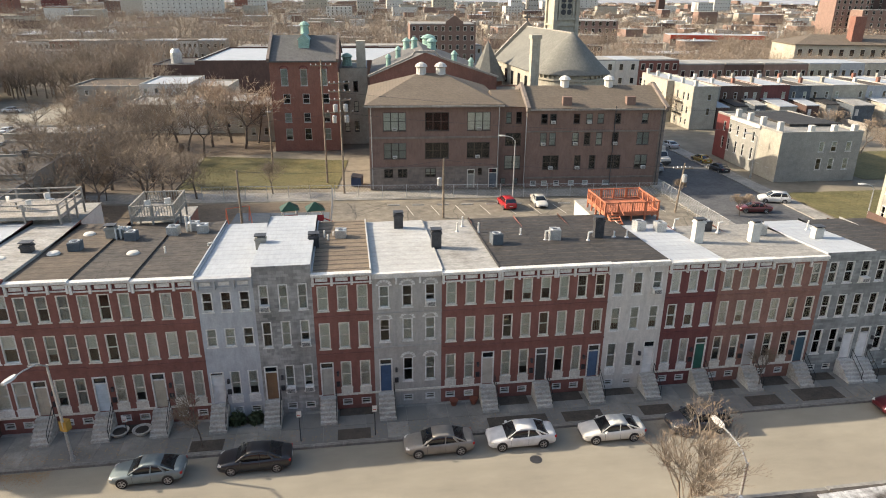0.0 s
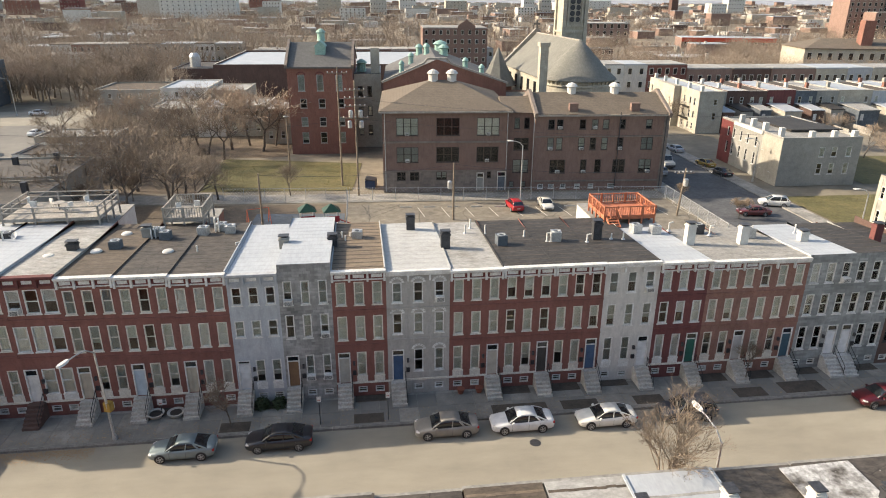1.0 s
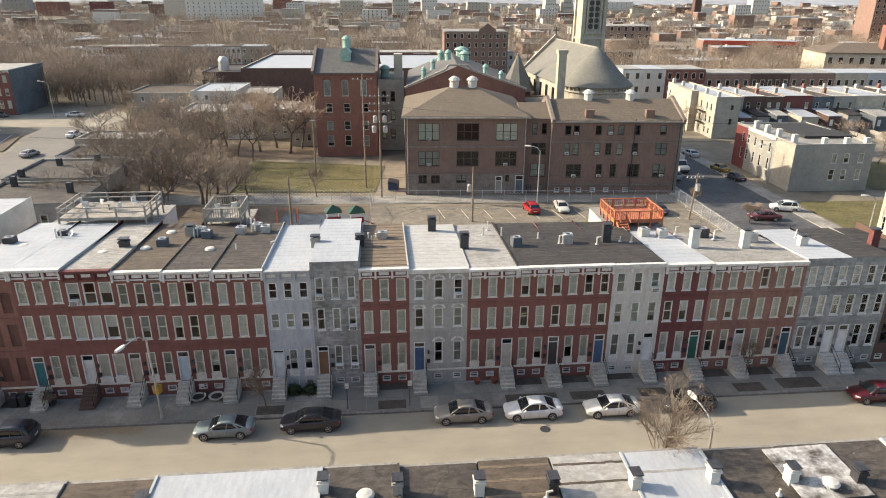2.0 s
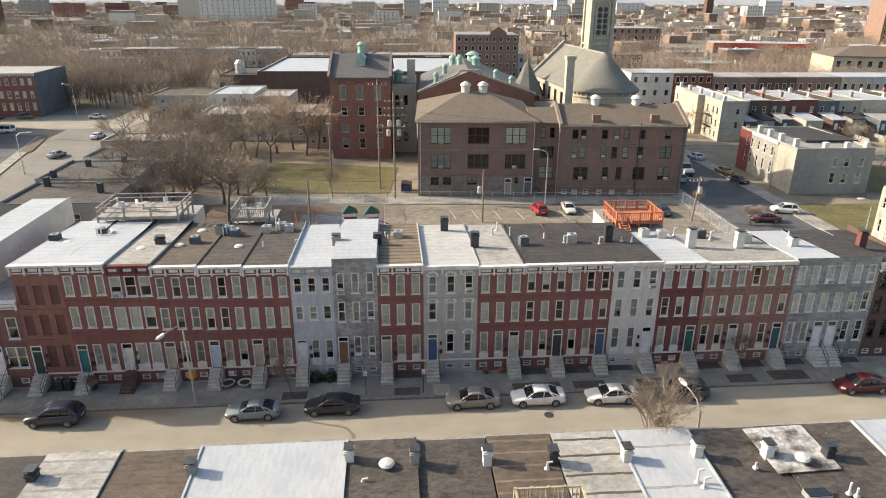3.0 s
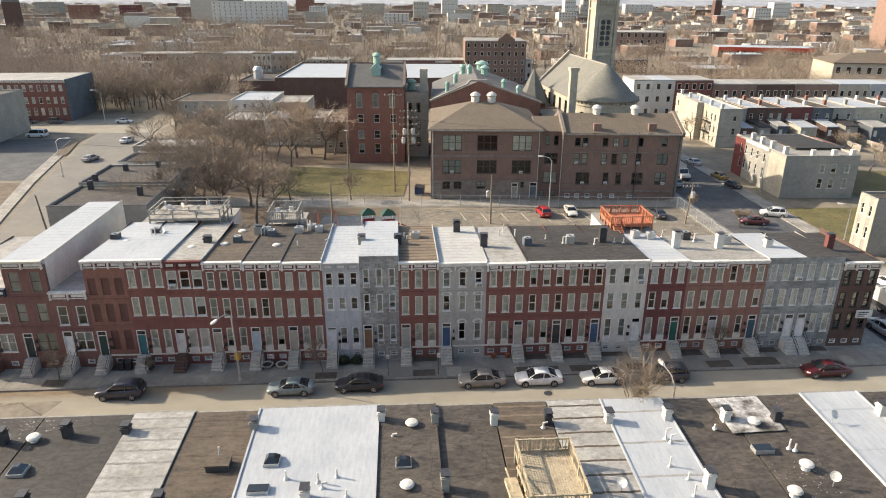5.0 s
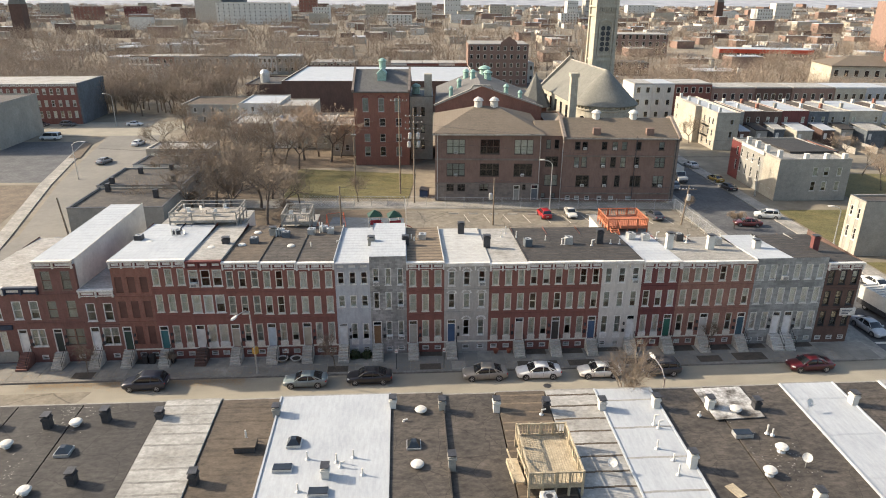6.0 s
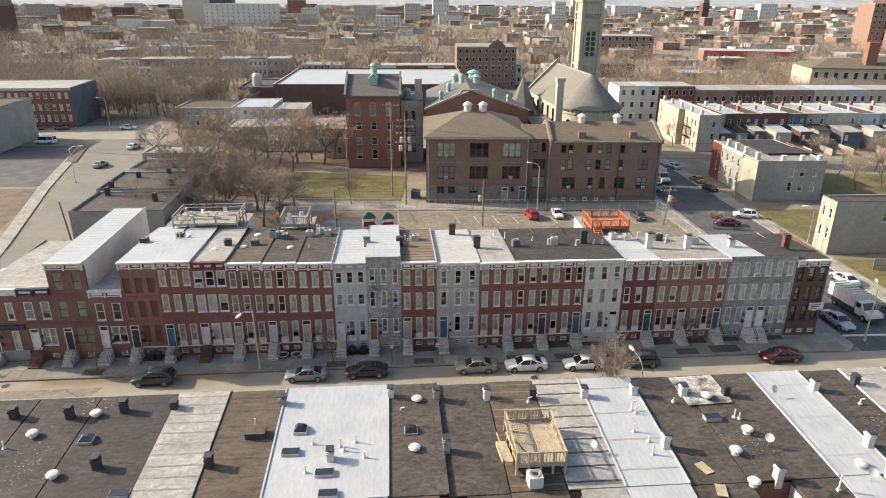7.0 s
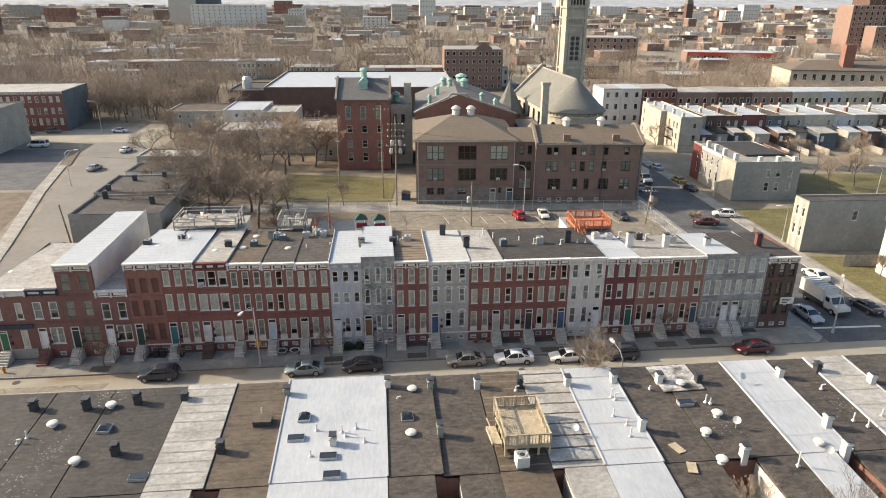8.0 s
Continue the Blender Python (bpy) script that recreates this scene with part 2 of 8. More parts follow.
M["deck_red"] = mat("redwood_stain", (0.42, 0.15, 0.08), (0.34, 0.12, 0.065), scale=1.5, fine=14, rough=0.7)
M["bark"] = mat("bark", (0.15, 0.122, 0.097), (0.085, 0.068, 0.055), scale=3, fine=18, bump=0.4)
M["bark_pale"] = mat("pale_bark", (0.27, 0.23, 0.18), (0.18, 0.15, 0.12), scale=3, fine=18, bump=0.4)
M["twig"] = mat("winter_twigs", (0.26, 0.20, 0.145), (0.15, 0.115, 0.085), scale=0.8, fine=6, bump=0)
# Rusty twigs, lightened so the far woods hold distance haze in their colour.
M["twig_red"] = mat("rusty_hazed_twigs", (0.36, 0.275, 0.20), (0.17, 0.135, 0.105), scale=0.05, fine=1, amount=1.0, bump=0)
M["glass"] = glass("window_glass", (0.02, 0.025, 0.03))
M["car_glass"] = mat("tinted_car_glass", (0.015, 0.018, 0.02), rough=0.08, scale=1, bump=0, spec=0.8)
M["tyre"] = mat("rubber", (0.025, 0.025, 0.025), rough=0.9)
M["rim"] = mat("alloy", (0.50, 0.50, 0.52), metal=0.7, rough=0.35, bump=0)
M["blind"] = tint("window_blind", (0.66, 0.64, 0.55), (0.52, 0.53, 0.45))
M["blind_white"] = tint("white_blind", (0.80, 0.77, 0.70), (0.70, 0.68, 0.60))
M["curtain"] = tint("curtain", (0.46, 0.47, 0.41), (0.24, 0.25, 0.23))
# Near-black for backing panels; the dimness of rooms is in the colour.
M["room_darkness"] = mat("room_darkness", (0.025, 0.025, 0.025), bump=0)
# Pale blue-grey tint puts distance haze into the hills' colour.
M["hill"] = mat("haze_tinted_hills", (0.30, 0.31, 0.33), (0.25, 0.26, 0.28), scale=0.004, fine=0.05, bump=0)
M["bronze"] = mat("dark_bronze_frame", (0.075, 0.06, 0.052), scale=2, rough=0.6)
M["iron"] = mat("wrought_iron", (0.02, 0.02, 0.02), rough=0.6)


# ---- building blocks ----
def thing(name, x, y, z=0.0, rz=0.0, label="", category="", group="", kind=""):
    e = new(name)
    e.empty_display_size = 0.3
    e.matrix_world = pose(x, y, z, 0, 0, rz)
    return tagged(e, label, category, group, kind)


def mesh_of(name, bm, material, smooth=False):
    me = bpy.data.meshes.new(name)
    if len(bm.verts) < 4000:
        bmesh.ops.remove_doubles(bm, verts=bm.verts[:], dist=0.0005)
    bmesh.ops.recalc_face_normals(bm, faces=bm.faces[:])
    bm.to_mesh(me)
    bm.free()
    me.materials.append(M[material] if isinstance(material, str) else material)
    if smooth:
        me.shade_smooth()
    return me


def put(name, me, parent, m=None, label=""):
    ob = new(name, me)
    ob.parent = parent
    if m is not None:
        ob.matrix_basis = m
    if label:
        ob["label"] = label
    return ob


def part(name, bm, material, parent, label="", m=None, smooth=False):
    return put(name, mesh_of(name, bm, material, smooth), parent, m, label)


def box(bm, x0, x1, y0, y1, z0, z1, top=None):
    """A box; top = (dx, dy) draws its top face in on each side."""
    dx, dy = top or (0, 0)
    v = [bm.verts.new(p) for p in ((x0, y0, z0), (x1, y0, z0), (x1, y1, z0), (x0, y1, z0),
                                   (x0 + dx, y0 + dy, z1), (x1 - dx, y0 + dy, z1), (x1 - dx, y1 - dy, z1), (x0 + dx, y1 - dy, z1))]
    for f in ((3, 2, 1, 0), (4, 5, 6, 7), (0, 1, 5, 4), (1, 2, 6, 5), (2, 3, 7, 6), (3, 0, 4, 7)):
        bm.faces.new([v[i] for i in f])
    return bm


def boxes(*rows):
    bm = bmesh.new()
    for r in rows:
        box(bm, *r)
    return bm


def rod(bm, a, b, r0, r1=None, n=6, caps=True):
    """A tapered rod from a to b."""
    a, b = Vector(a), Vector(b)
    r1 = r0 if r1 is None else r1
    d = (b - a).normalized()
    s = d.orthogonal().normalized()
    t = d.cross(s)
    lo, hi = [], []
    for i in range(n):
        q = s * math.cos(2 * math.pi * i / n) + t * math.sin(2 * math.pi * i / n)
        lo.append(bm.verts.new(a + q * r0))
        hi.append(bm.verts.new(b + q * r1))
    for i in range(n):
        bm.faces.new((lo[i], lo[(i + 1) % n], hi[(i + 1) % n], hi[i]))
    if caps:
        bm.faces.new(lo[::-1])
        bm.faces.new(hi)
    return bm


def rods(*rows, n=6):
    bm = bmesh.new()
    for r in rows:
        rod(bm, *r, n=n)
    return bm


def lathe(bm, cx, cy, rings, n=12, a0=0.0, a1=2 * math.pi):
    """A turned form: rings of (radius, z), over the arc a0 to a1."""
    full = abs(a1 - a0 - 2 * math.pi) < 1e-6
    k = n if full else n + 1
    rows = []
    for r, z in rings:
        rows.append([bm.verts.new((cx + r * math.cos(a0 + (a1 - a0) * i / n), cy + r * math.sin(a0 + (a1 - a0) * i / n), z)) for i in range(k)])
    for lo, hi in zip(rows, rows[1:]):
        for i in range(n):
            j = (i + 1) % k
            bm.faces.new((lo[i], lo[j], hi[j], hi[i]))
    if full:
        bm.faces.new(rows[0][::-1])
        bm.faces.new(rows[-1])
    return bm


def poly(bm, pts, z, thick=0.0):
    top = [bm.verts.new((x, y, z)) for x, y in pts]
    bm.faces.new(top)
    if thick:
        low = [bm.verts.new((x, y, z - thick)) for x, y in pts]
        bm.faces.new(low[::-1])
        for i in range(len(pts)):
            j = (i + 1) % len(pts)
            bm.faces.new((low[i], low[j], top[j], top[i]))
    return bm


def wall_face(bm, o, ang, length, z0, z1, ops=(), reveal=0.22, top=None):
    """A wall's outer face from o along ang degrees, inside on its left, with real openings (a, b, low, high)."""
    ux, uy = math.cos(radians(ang)), math.sin(radians(ang))
    P = lambda a, z, d=0.0: (o[0] + ux * a - uy * d, o[1] + uy * a + ux * d, z)
    us = sorted({0.0, length, *[round(v, 4) for op in ops for v in op[:2]]})
    zs = sorted({z0, z1, *[round(v, 4) for op in ops for v in op[2:4]]})
    for a, b in zip(us, us[1:]):
        for c, d in zip(zs, zs[1:]):
            mu, mz = (a + b) / 2, (c + d) / 2
            if not any(p[0] < mu < p[1] and p[2] < mz < p[3] for p in ops):
                bm.faces.new([bm.verts.new(P(*q)) for q in ((a, c), (b, c), (b, d), (a, d))])
    for a, b, c, d in [p[:4] for p in ops]:
        for q in (((a, c), (a, d)), ((b, d), (b, c)), ((a, d), (b, d)), ((b, c), (a, c))):
            (p0, p1) = q
            bm.faces.new([bm.verts.new(P(*p0)), bm.verts.new(P(*p1)), bm.verts.new(P(*p1, reveal)), bm.verts.new(P(*p0, reveal))])
    return bm


cache = {}


def window_meshes(w, h, style):
    """Frame with a meeting rail, pane, sill; kept for repeats of one size."""
    key = (round(w, 2), round(h, 2), style)
    if key not in cache:
        w, h = key[0], key[1]
        trim = {"white": "white_trim", "cream": "cream_trim", "dark": "black_paint", "grey": "metal", "brown": "brick_school", "bronze": "bronze"}[style]
        f = 0.085
        fr = boxes((0, f, -0.03, 0.12, 0, h), (w - f, w, -0.03, 0.12, 0, h), (f, w - f, -0.03, 0.12, h - f, h), (f, w - f, -0.03, 0.12, 0, f),
                   (f, w - f, 0.04, 0.10, h * 0.5 - 0.035, h * 0.5 + 0.035))
        if w > 1.3:
            k = max(2, round(w / 1.2))
            for i in range(1, k):
                box(fr, w * i / k - 0.07, w * i / k + 0.07, -0.02, 0.11, f, h - f)
        cache[key] = (mesh_of("window_frame", fr, trim), mesh_of("pane", boxes((f, w - f, 0.075, 0.083, f, h - f)), "glass"),
                      mesh_of("sill", boxes((-0.06, w + 0.06, -0.09, 0.10, -0.09, 0.0)), trim))
    return cache[key]


def blind_mesh(w, h, f, kind):
    key = ("blind", round(w, 2), round(h, 2), round(f, 1), kind)
    if key not in cache:
        bm = bmesh.new()
        z0 = h * (1 - f) if f < 1 else 0.03
        n = 7
        for i in range(n):
            a, b = 0.05 + (w - 0.1) * i / n, 0.05 + (w - 0.1) * (i + 1) / n
            d = 0.012 * (i % 2)
            box(bm, a, b, 0.088 + d, 0.098 + d, z0, h - 0.03)
        cache[key] = mesh_of("blind", bm, kind)
    return cache[key]


rnd = random.Random(7)


def window(parent, o, ang, op, style="white", blinds=0.7, kind="blind", sill=True, label=""):
    """A sash window set in the opening op of a wall that starts at o and runs along ang."""
    a, b, c, d = op[:4]
    ux, uy = math.cos(radians(ang)), math.sin(radians(ang))
    fr, pane, sl = window_meshes(b - a, d - c, style)
    w = put("window", fr, parent, pose(o[0] + ux * a - uy * 0.04, o[1] + uy * a + ux * 0.04, c, 0, 0, ang), label)
    p = put("pane", pane, w)
    if sill:
        put("sill", sl, w)
    r = rnd.random()
    if r < blinds:
        put("blind", blind_mesh(b - a, d - c, rnd.choice((1, 1, 1, 0.5, 0.7)) if blinds < 1 else 1, kind), w)
    return w


def box_building(name, x, y, rz, w, d, h, wall, roof, label, category="building", ops=(), west=(), east=(), style="white", parapet=0.3, blinds=0.4, back_drop=0.0, group=""):
    """A flat-roofed block: walls with openings on the south, west and east, a roof behind a parapet."""
    e = thing(name, x, y, 0, rz, label, category, group)
    bm = bmesh.new()
    wall_face(bm, (0, 0), 0, w, 0, h, ops)
    wall_face(bm, (0, d), -90, d, 0, h, west)
    wall_face(bm, (w, 0), 90, d, 0, h, east)
    wall_face(bm, (w, d), 180, w, 0, h)
    wl = part("wall", bm, wall, e)
    t = 0.25
    part("parapet", boxes((0, w, 0, t, h, h + parapet), (0, w, d - t, d, h, h + parapet), (0, t, t, d - t, h, h + parapet), (w - t, w, t, d - t, h, h + parapet)), wall, e)
    part("roof", boxes((t, w - t, t, d - t, h - 0.2, h + 0.02)), roof, e)
    part("coping", boxes((-0.04, w + 0.04, -0.04, t + 0.04, h + parapet, h + parapet + 0.06), (-0.04, t + 0.04, t + 0.04, d + 0.04, h + parapet, h + parapet + 0.06),
                         (w - t - 0.04, w + 0.04, t + 0.04, d + 0.04, h + parapet, h + parapet + 0.06)), "metal_dark" if roof in ("roof_black", "slate") else "concrete", e)
    for op in ops:
        window(e, (0, 0), 0, op, style, blinds)
    for op in west:
        window(e, (0, d), -90, op, style, blinds)
    for op in east:
        window(e, (w, 0), 90, op, style, blinds)
    return e


# ---- ground ----
def sheet(name, pts, z, material, label, thick=0.0, category="ground"):
    ob = new(name, mesh_of(name, poly(bmesh.new(), pts, z, thick), material))
    return tagged(ob, label, category, kind="structure")


sheet("ground", [(-4200, -400), (4200, -400), (4200, 4800), (-4200, 4800)], -0.06, "town", "brown winter ground of the city blocks")
sheet("road_main", [(-260, 25.0), (260, 25.0), (260, 38.0), (-260, 38.0)], 0.0, "asphalt", "worn tan asphalt street", category="road")
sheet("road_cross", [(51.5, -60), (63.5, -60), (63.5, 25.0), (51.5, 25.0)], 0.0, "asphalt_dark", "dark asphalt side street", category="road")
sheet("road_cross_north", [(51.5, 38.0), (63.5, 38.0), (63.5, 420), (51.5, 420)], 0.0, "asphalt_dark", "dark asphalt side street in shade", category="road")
sheet("road_west", [(-64.0, 38.0), (-55.5, 38.0), (-58.5, 110), (-68, 154), (-72, 168), (-86, 168), (-76, 117), (-67, 84)], 0.0, "asphalt_side", "grey worn asphalt side street", category="road")
sheet("road_far", [(-260, 166), (-72, 168), (-66, 190), (-260, 184)], 0.004, "asphalt", "pale worn cross street", category="road")
# pavements with their kerbs
sheet("pavement_north", [(-55.5, 38.0), (50.0, 38.0), (51.3, 39.3), (51.3, 42.3), (-55.5, 42.3)], 0.15, "paving", "stained concrete pavement below the stoops", 0.2, "pavement")
sheet("pavement_south", [(-260, 20.9), (260, 20.9), (260, 25.0), (-260, 25.0)], 0.15, "paving", "concrete pavement along the street", 0.2, "pavement")
sheet("pavement_cross", [(48.2, 42.3), (51.3, 42.3), (51.3, 200), (48.2, 200)], 0.15, "paving", "concrete pavement of the side street", 0.2, "pavement")
sheet("pavement_east", [(63.5, 38.0), (66.3, 38.0), (66.3, 200), (63.5, 200)], 0.15, "paving", "concrete pavement of the side street", 0.2, "pavement")
sheet("pavement_far", [(66.3, 38.0), (260, 38.0), (260, 42.5), (66.3, 42.5)], 0.15, "paving", "concrete pavement along the street", 0.2, "pavement")
sheet("parking_lot", [(-3.0, 56.0), (47.5, 56.0), (47.5, 92.6), (-3.0, 94.8)], 0.01, "lot", "tan worn asphalt car park", category="car park")
sheet("yard", [(-46, 56.0), (-3.0, 56.0), (-3.0, 95.2), (-46, 98)], 0.008, "dirt", "leaf-strewn earth yard behind the houses", category="yard")
sheet("alley", [(-46, 98.5), (48.2, 93.4), (48.2, 97.4), (-46, 103.5)], 0.012, "paving", "pale concrete back alley", category="alley")
sheet("lawn_west", [(-27, 104.5), (-2.2, 102.8), (-0.4, 121.5), (-27, 127.5)], 0.03, "grass", "patchy yellow-green winter lawn", category="lawn")
sheet("lawn_east", [(67.0, 72), (110, 66), (110, 91), (67.0, 92)], 0.03, "grass", "patchy green winter lawn", category="lawn")
sheet("lawn_back", [(86, 98), (150, 90), (150, 116), (86, 118)], 0.02, "grass", "green winter lawn behind the corner house", category="lawn")
sheet("lawn_corner", [(66.8, 43), (110, 43), (110, 62), (66.8, 66)], 0.03, "grass", "thin brown winter lawn", category="lawn")

# ---- main row ----
FY = 42.15


def slab(bm, x0, x1, y0, y1, z0, z1, thick=0.25):
    """A roof sheet that rises from z0 at y0 to z1 at y1."""
    v = [bm.verts.new(p) for p in ((x0, y0, z0), (x1, y0, z0), (x1, y1, z1), (x0, y1, z1), (x0, y0, z0 - thick), (x1, y0, z0 - thick), (x1, y1, z1 - thick), (x0, y1, z1 - thick))]
    for f in ((0, 1, 2, 3), (7, 6, 5, 4), (0, 4, 5, 1), (1, 5, 6, 2), (2, 6, 7, 3), (3, 7, 4, 0)):
        bm.faces.new([v[i] for i in f])
    return bm


def panels(e, w, z, h, n, trim, fill, y=-0.16):
    """Bracketed cornice with sunk panels."""
    bm = boxes((-0.0, w, y - 0.22, 0.10, z + h - 0.16, z + h), (0, w, y - 0.10, 0.0, z + h - 0.26, z + h - 0.16), (0, w, -0.12, 0.0, z - 0.05, z + 0.06))
    c = part("cornice", bm, trim, e)
    part("frieze", boxes((0, w, -0.08, 0.0, z + 0.06, z + h - 0.26)), fill, e)
    for i in range(n + 1):
        x = min(max(w * i / n, 0.10), w - 0.10)
        bm = boxes((x - 0.08, x + 0.08, y - 0.10, -0.082, z - 0.12, z + h - 0.27))
        put("bracket", mesh_of("bracket", bm, trim), c)
    for i in range(n):
        a, b = w * i / n + 0.27, w * (i + 1) / n - 0.27
        put("panel", mesh_of("panel", boxes((a, b, -0.115, -0.085, z + 0.16, z + h - 0.36)), "white_trim"), c)


def stoop(e, x0, x1, h, mat_name="concrete", n=6, rail=True):
    """A flight of solid steps in one piece."""
    run, prof = 0.27, [(-0.01, 0.0)]
    prof.append((-run * n - 0.25, 0.0))
    for i in range(n):
        y = -run * (n - i) - 0.25
        prof += [(y, 0.15 + h * (i + 1) / n)] if i == 0 else [(y, 0.15 + h * i / n), (y, 0.15 + h * (i + 1) / n)]
    prof.append((-0.01, 0.15 + h))
    bm = bmesh.new()
    lo, hi = [bm.verts.new((x0, y, z)) for y, z in prof], [bm.verts.new((x1, y, z)) for y, z in prof]
    bm.faces.new(lo)
    bm.faces.new(hi[::-1])
    for i in range(len(prof)):
        j = (i + 1) % len(prof)
        bm.faces.new((lo[i], hi[i], hi[j], lo[j]))
    st = part("stoop", bm, mat_name, e)
    if rail:
        y1, x = -run * n - 0.1, x1 - 0.04
        b2 = rods(((x, -0.15, h + 0.15), (x, -0.15, h + 1.0), 0.025), ((x, y1, 0.3), (x, y1, 1.15), 0.025), ((x, -0.15, h + 1.0), (x, y1, 1.15), 0.025), ((x, -0.15, h + 0.5), (x, y1, 0.65), 0.02))
        part("handrail", b2, "iron", st)


def door(e, op, colour, panel_style="plain"):
    a, b, c, d = op
    w, h = b - a, d - c
    fr = boxes((a, a + 0.09, -0.03, 0.14, c, d), (b - 0.09, b, -0.03, 0.14, c, d), (a + 0.09, b - 0.09, -0.03, 0.14, d - 0.09, d))
    dh = min(h - 0.15, 2.2)
    box(fr, a + 0.09, b - 0.09, 0.0, 0.12, c + dh, c + dh + 0.08)
    dr = part("door_frame", fr, "white_trim" if panel_style != "dark" else "black_paint", e)
    bm = boxes((a + 0.09, b - 0.09, 0.07, 0.12, c, c + dh))
    for i in range(3):
        z = c + 0.15 + i * (dh - 0.2) / 3
        for s in (0, 1):
            box(bm, a + 0.15 + s * (w / 2 - 0.1), a + w / 2 - 0.05 + s * (w / 2 - 0.1), 0.05, 0.07, z, z + (dh - 0.2) / 3 - 0.12)
    leaf = part("door", bm, mat_for(colour), dr)
    if h - dh > 0.35:
        part("transom", boxes((a + 0.09, b - 0.09, 0.07, 0.08, c + dh + 0.08, d - 0.09)), "car_glass", dr)
    return dr


def mat_for(rgb):
    key = ("col", rgb)
    if key not in cache:
        cache[key] = mat("paint_%d" % len(cache), rgb, tuple(c * 0.8 for c in rgb), rough=0.55, scale=1.5, fine=20, bump=0.0, mid=0.05, grain=0.05)
    return cache[key]


def row_house(label, x0, x1, top, wall, roof, doorcol, side="left", floors=((2.05, 4.25), (5.3, 7.25), (8.25, 10.05)), cornice="white", fill="red_panel", bays=3, style="cream",
              blinds=0.75, kind="blind", depth=13.0, drop=0.7, belt=True, under=True, wide=None, steps="concrete", rail=True, boarded=False, ww=0.76, arch=False, side_wall=None, party=(None, None)):
    w = x1 - x0
    e = thing("row_house", x0, FY, 0, 0, label, "house", "row houses of the street")
    ops, wins, dop = [], [], None
    pitch = w / bays
    dbay = {"left": 0, "right": bays - 1, None: -1}[side]
    for fi, (c, d) in enumerate(floors):
        for i in range(bays):
            m = pitch * (i + 0.5)
            if fi == 0 and i == dbay:
                dop = (m - 0.48, m + 0.48, 1.45, d)
                continue
            if fi == 0 and wide and dbay >= 0:
                continue
            hw = ww / 2
            wins.append((m - hw, m + hw, c, d))
    if wide:
        wins.append((w * wide[0], w * wide[1], 2.1, 4.2))
    base = []
    for i in range(bays):
        if i != dbay:
            m = pitch * (i + 0.5)
            base.append((m - 0.36, m + 0.36, 0.5, 1.05))
    bm = bmesh.new()
    allops = wins + base + ([dop] if dop else [])
    wall_face(bm, (0, 0), 0, w, 0, top, allops)
    wall_face(bm, (0, depth), -90, depth, 0, top - 0.5)
    wall_face(bm, (w, 0), 90, depth, 0, top - 0.5)
    wall_face(bm, (w, depth), 180, w, 0, top - drop - 0.3)
    part("wall", bm, wall, e)
    if side_wall:
        part("side_wall", boxes((w + 0.004, w + 0.06, 0.4, depth, 0, top - 0.02)), side_wall, e)
    for op in wins:
        if boarded:
            a, b, c, d = op
            part("boarding", boxes((a, b, 0.08, 0.12, c, d)), mat_for((0.12, 0.058, 0.046)), e)
        else:
            wn_ = window(e, (0, 0), 0, op, style, blinds, kind)
            if under and op[2] < 3 and not wide:
                put("apron", mesh_of("apron", boxes((-0.04, op[1] - op[0] + 0.04, -0.06, 0.0 - 0.0, -0.62, -0.09)), "white_trim" if style == "white" else "cream_trim"), wn_)
            if arch:
                hood = bmesh.new()
                r = (op[1] - op[0]) / 2 + 0.06
                for k in range(7):
                    t0, t1 = math.pi * k / 7, math.pi * (k + 1) / 7 - 0.1
                    q = [(r + r0 * math.cos(t), -0.07, op[3] - op[2] - 0.02 + (r0 * 0.85) * math.sin(t)) for t, r0 in ((t0, r - 0.06), (t0, r + 0.14), (t1, r + 0.14), (t1, r - 0.06))]
                    q = [(x - 0.06, y, z) for x, y, z in q]
                    fr_ = [hood.verts.new(p) for p in q]
                    bk = [hood.verts.new((x, -0.041, z)) for x, y, z in q]
                    hood.faces.new(fr_)
                    for i in range(4):
                        hood.faces.new((fr_[i], fr_[(i + 1) % 4], bk[(i + 1) % 4], bk[i]))
                put("hood", mesh_of("hood", hood, "white_trim"), wn_)
    for op in base:
        window(e, (0, 0), 0, op, "white", 0.2, sill=False)
    if dop:
        door(e, dop, doorcol)
        stoop(e, dop[0] - 0.12, dop[1] + 0.12, 1.28, steps, 6, rail)
    if belt:
        if dop:
            segs = [(0, dop[0]), (dop[1], w)]
        else:
            segs = [(0, w)]
        b2 = bmesh.new()
        for a, b in segs:
            if b - a > 0.05:
                box(b2, a, b, -0.06, 0.0, 1.36, 1.52)
        part("water_table", b2, "cream_trim", e)
    if cornice == "plain":
        part("cornice", boxes((0, w, -0.25, 0.08, top - 0.22, top), (0, w, -0.12, 0.0, top - 0.42, top - 0.22), (w * 0.33, w * 0.33 + 0.14, -0.2, -0.004, top - 0.85, top - 0.42), (w * 0.67, w * 0.67 + 0.14, -0.2, -0.004, top - 0.85, top - 0.42)), "white_trim", e)
    elif cornice:
        panels(e, w, top - 0.78, 0.78, bays, {"white": "white_trim", "cream": "cream_trim", "dark": "brick_dark", "navy": "navy", "grey": "grey_blue"}[cornice], fill)
    for i, (c, d) in enumerate(floors[1:]):
        if "brick" in wall:
            part("string_course", boxes((0, w, -0.07, -0.003, c - 0.55, c - 0.42)), wall, e)
    if dop:
        s_ = 1 if side == "left" else -1
        mx = (dop[1] + 0.14) if s_ > 0 else dop[0] - 0.42
        part("mailbox", boxes((mx, mx + 0.28, -0.14, -0.003, 2.2, 2.55)), "black_paint", e)
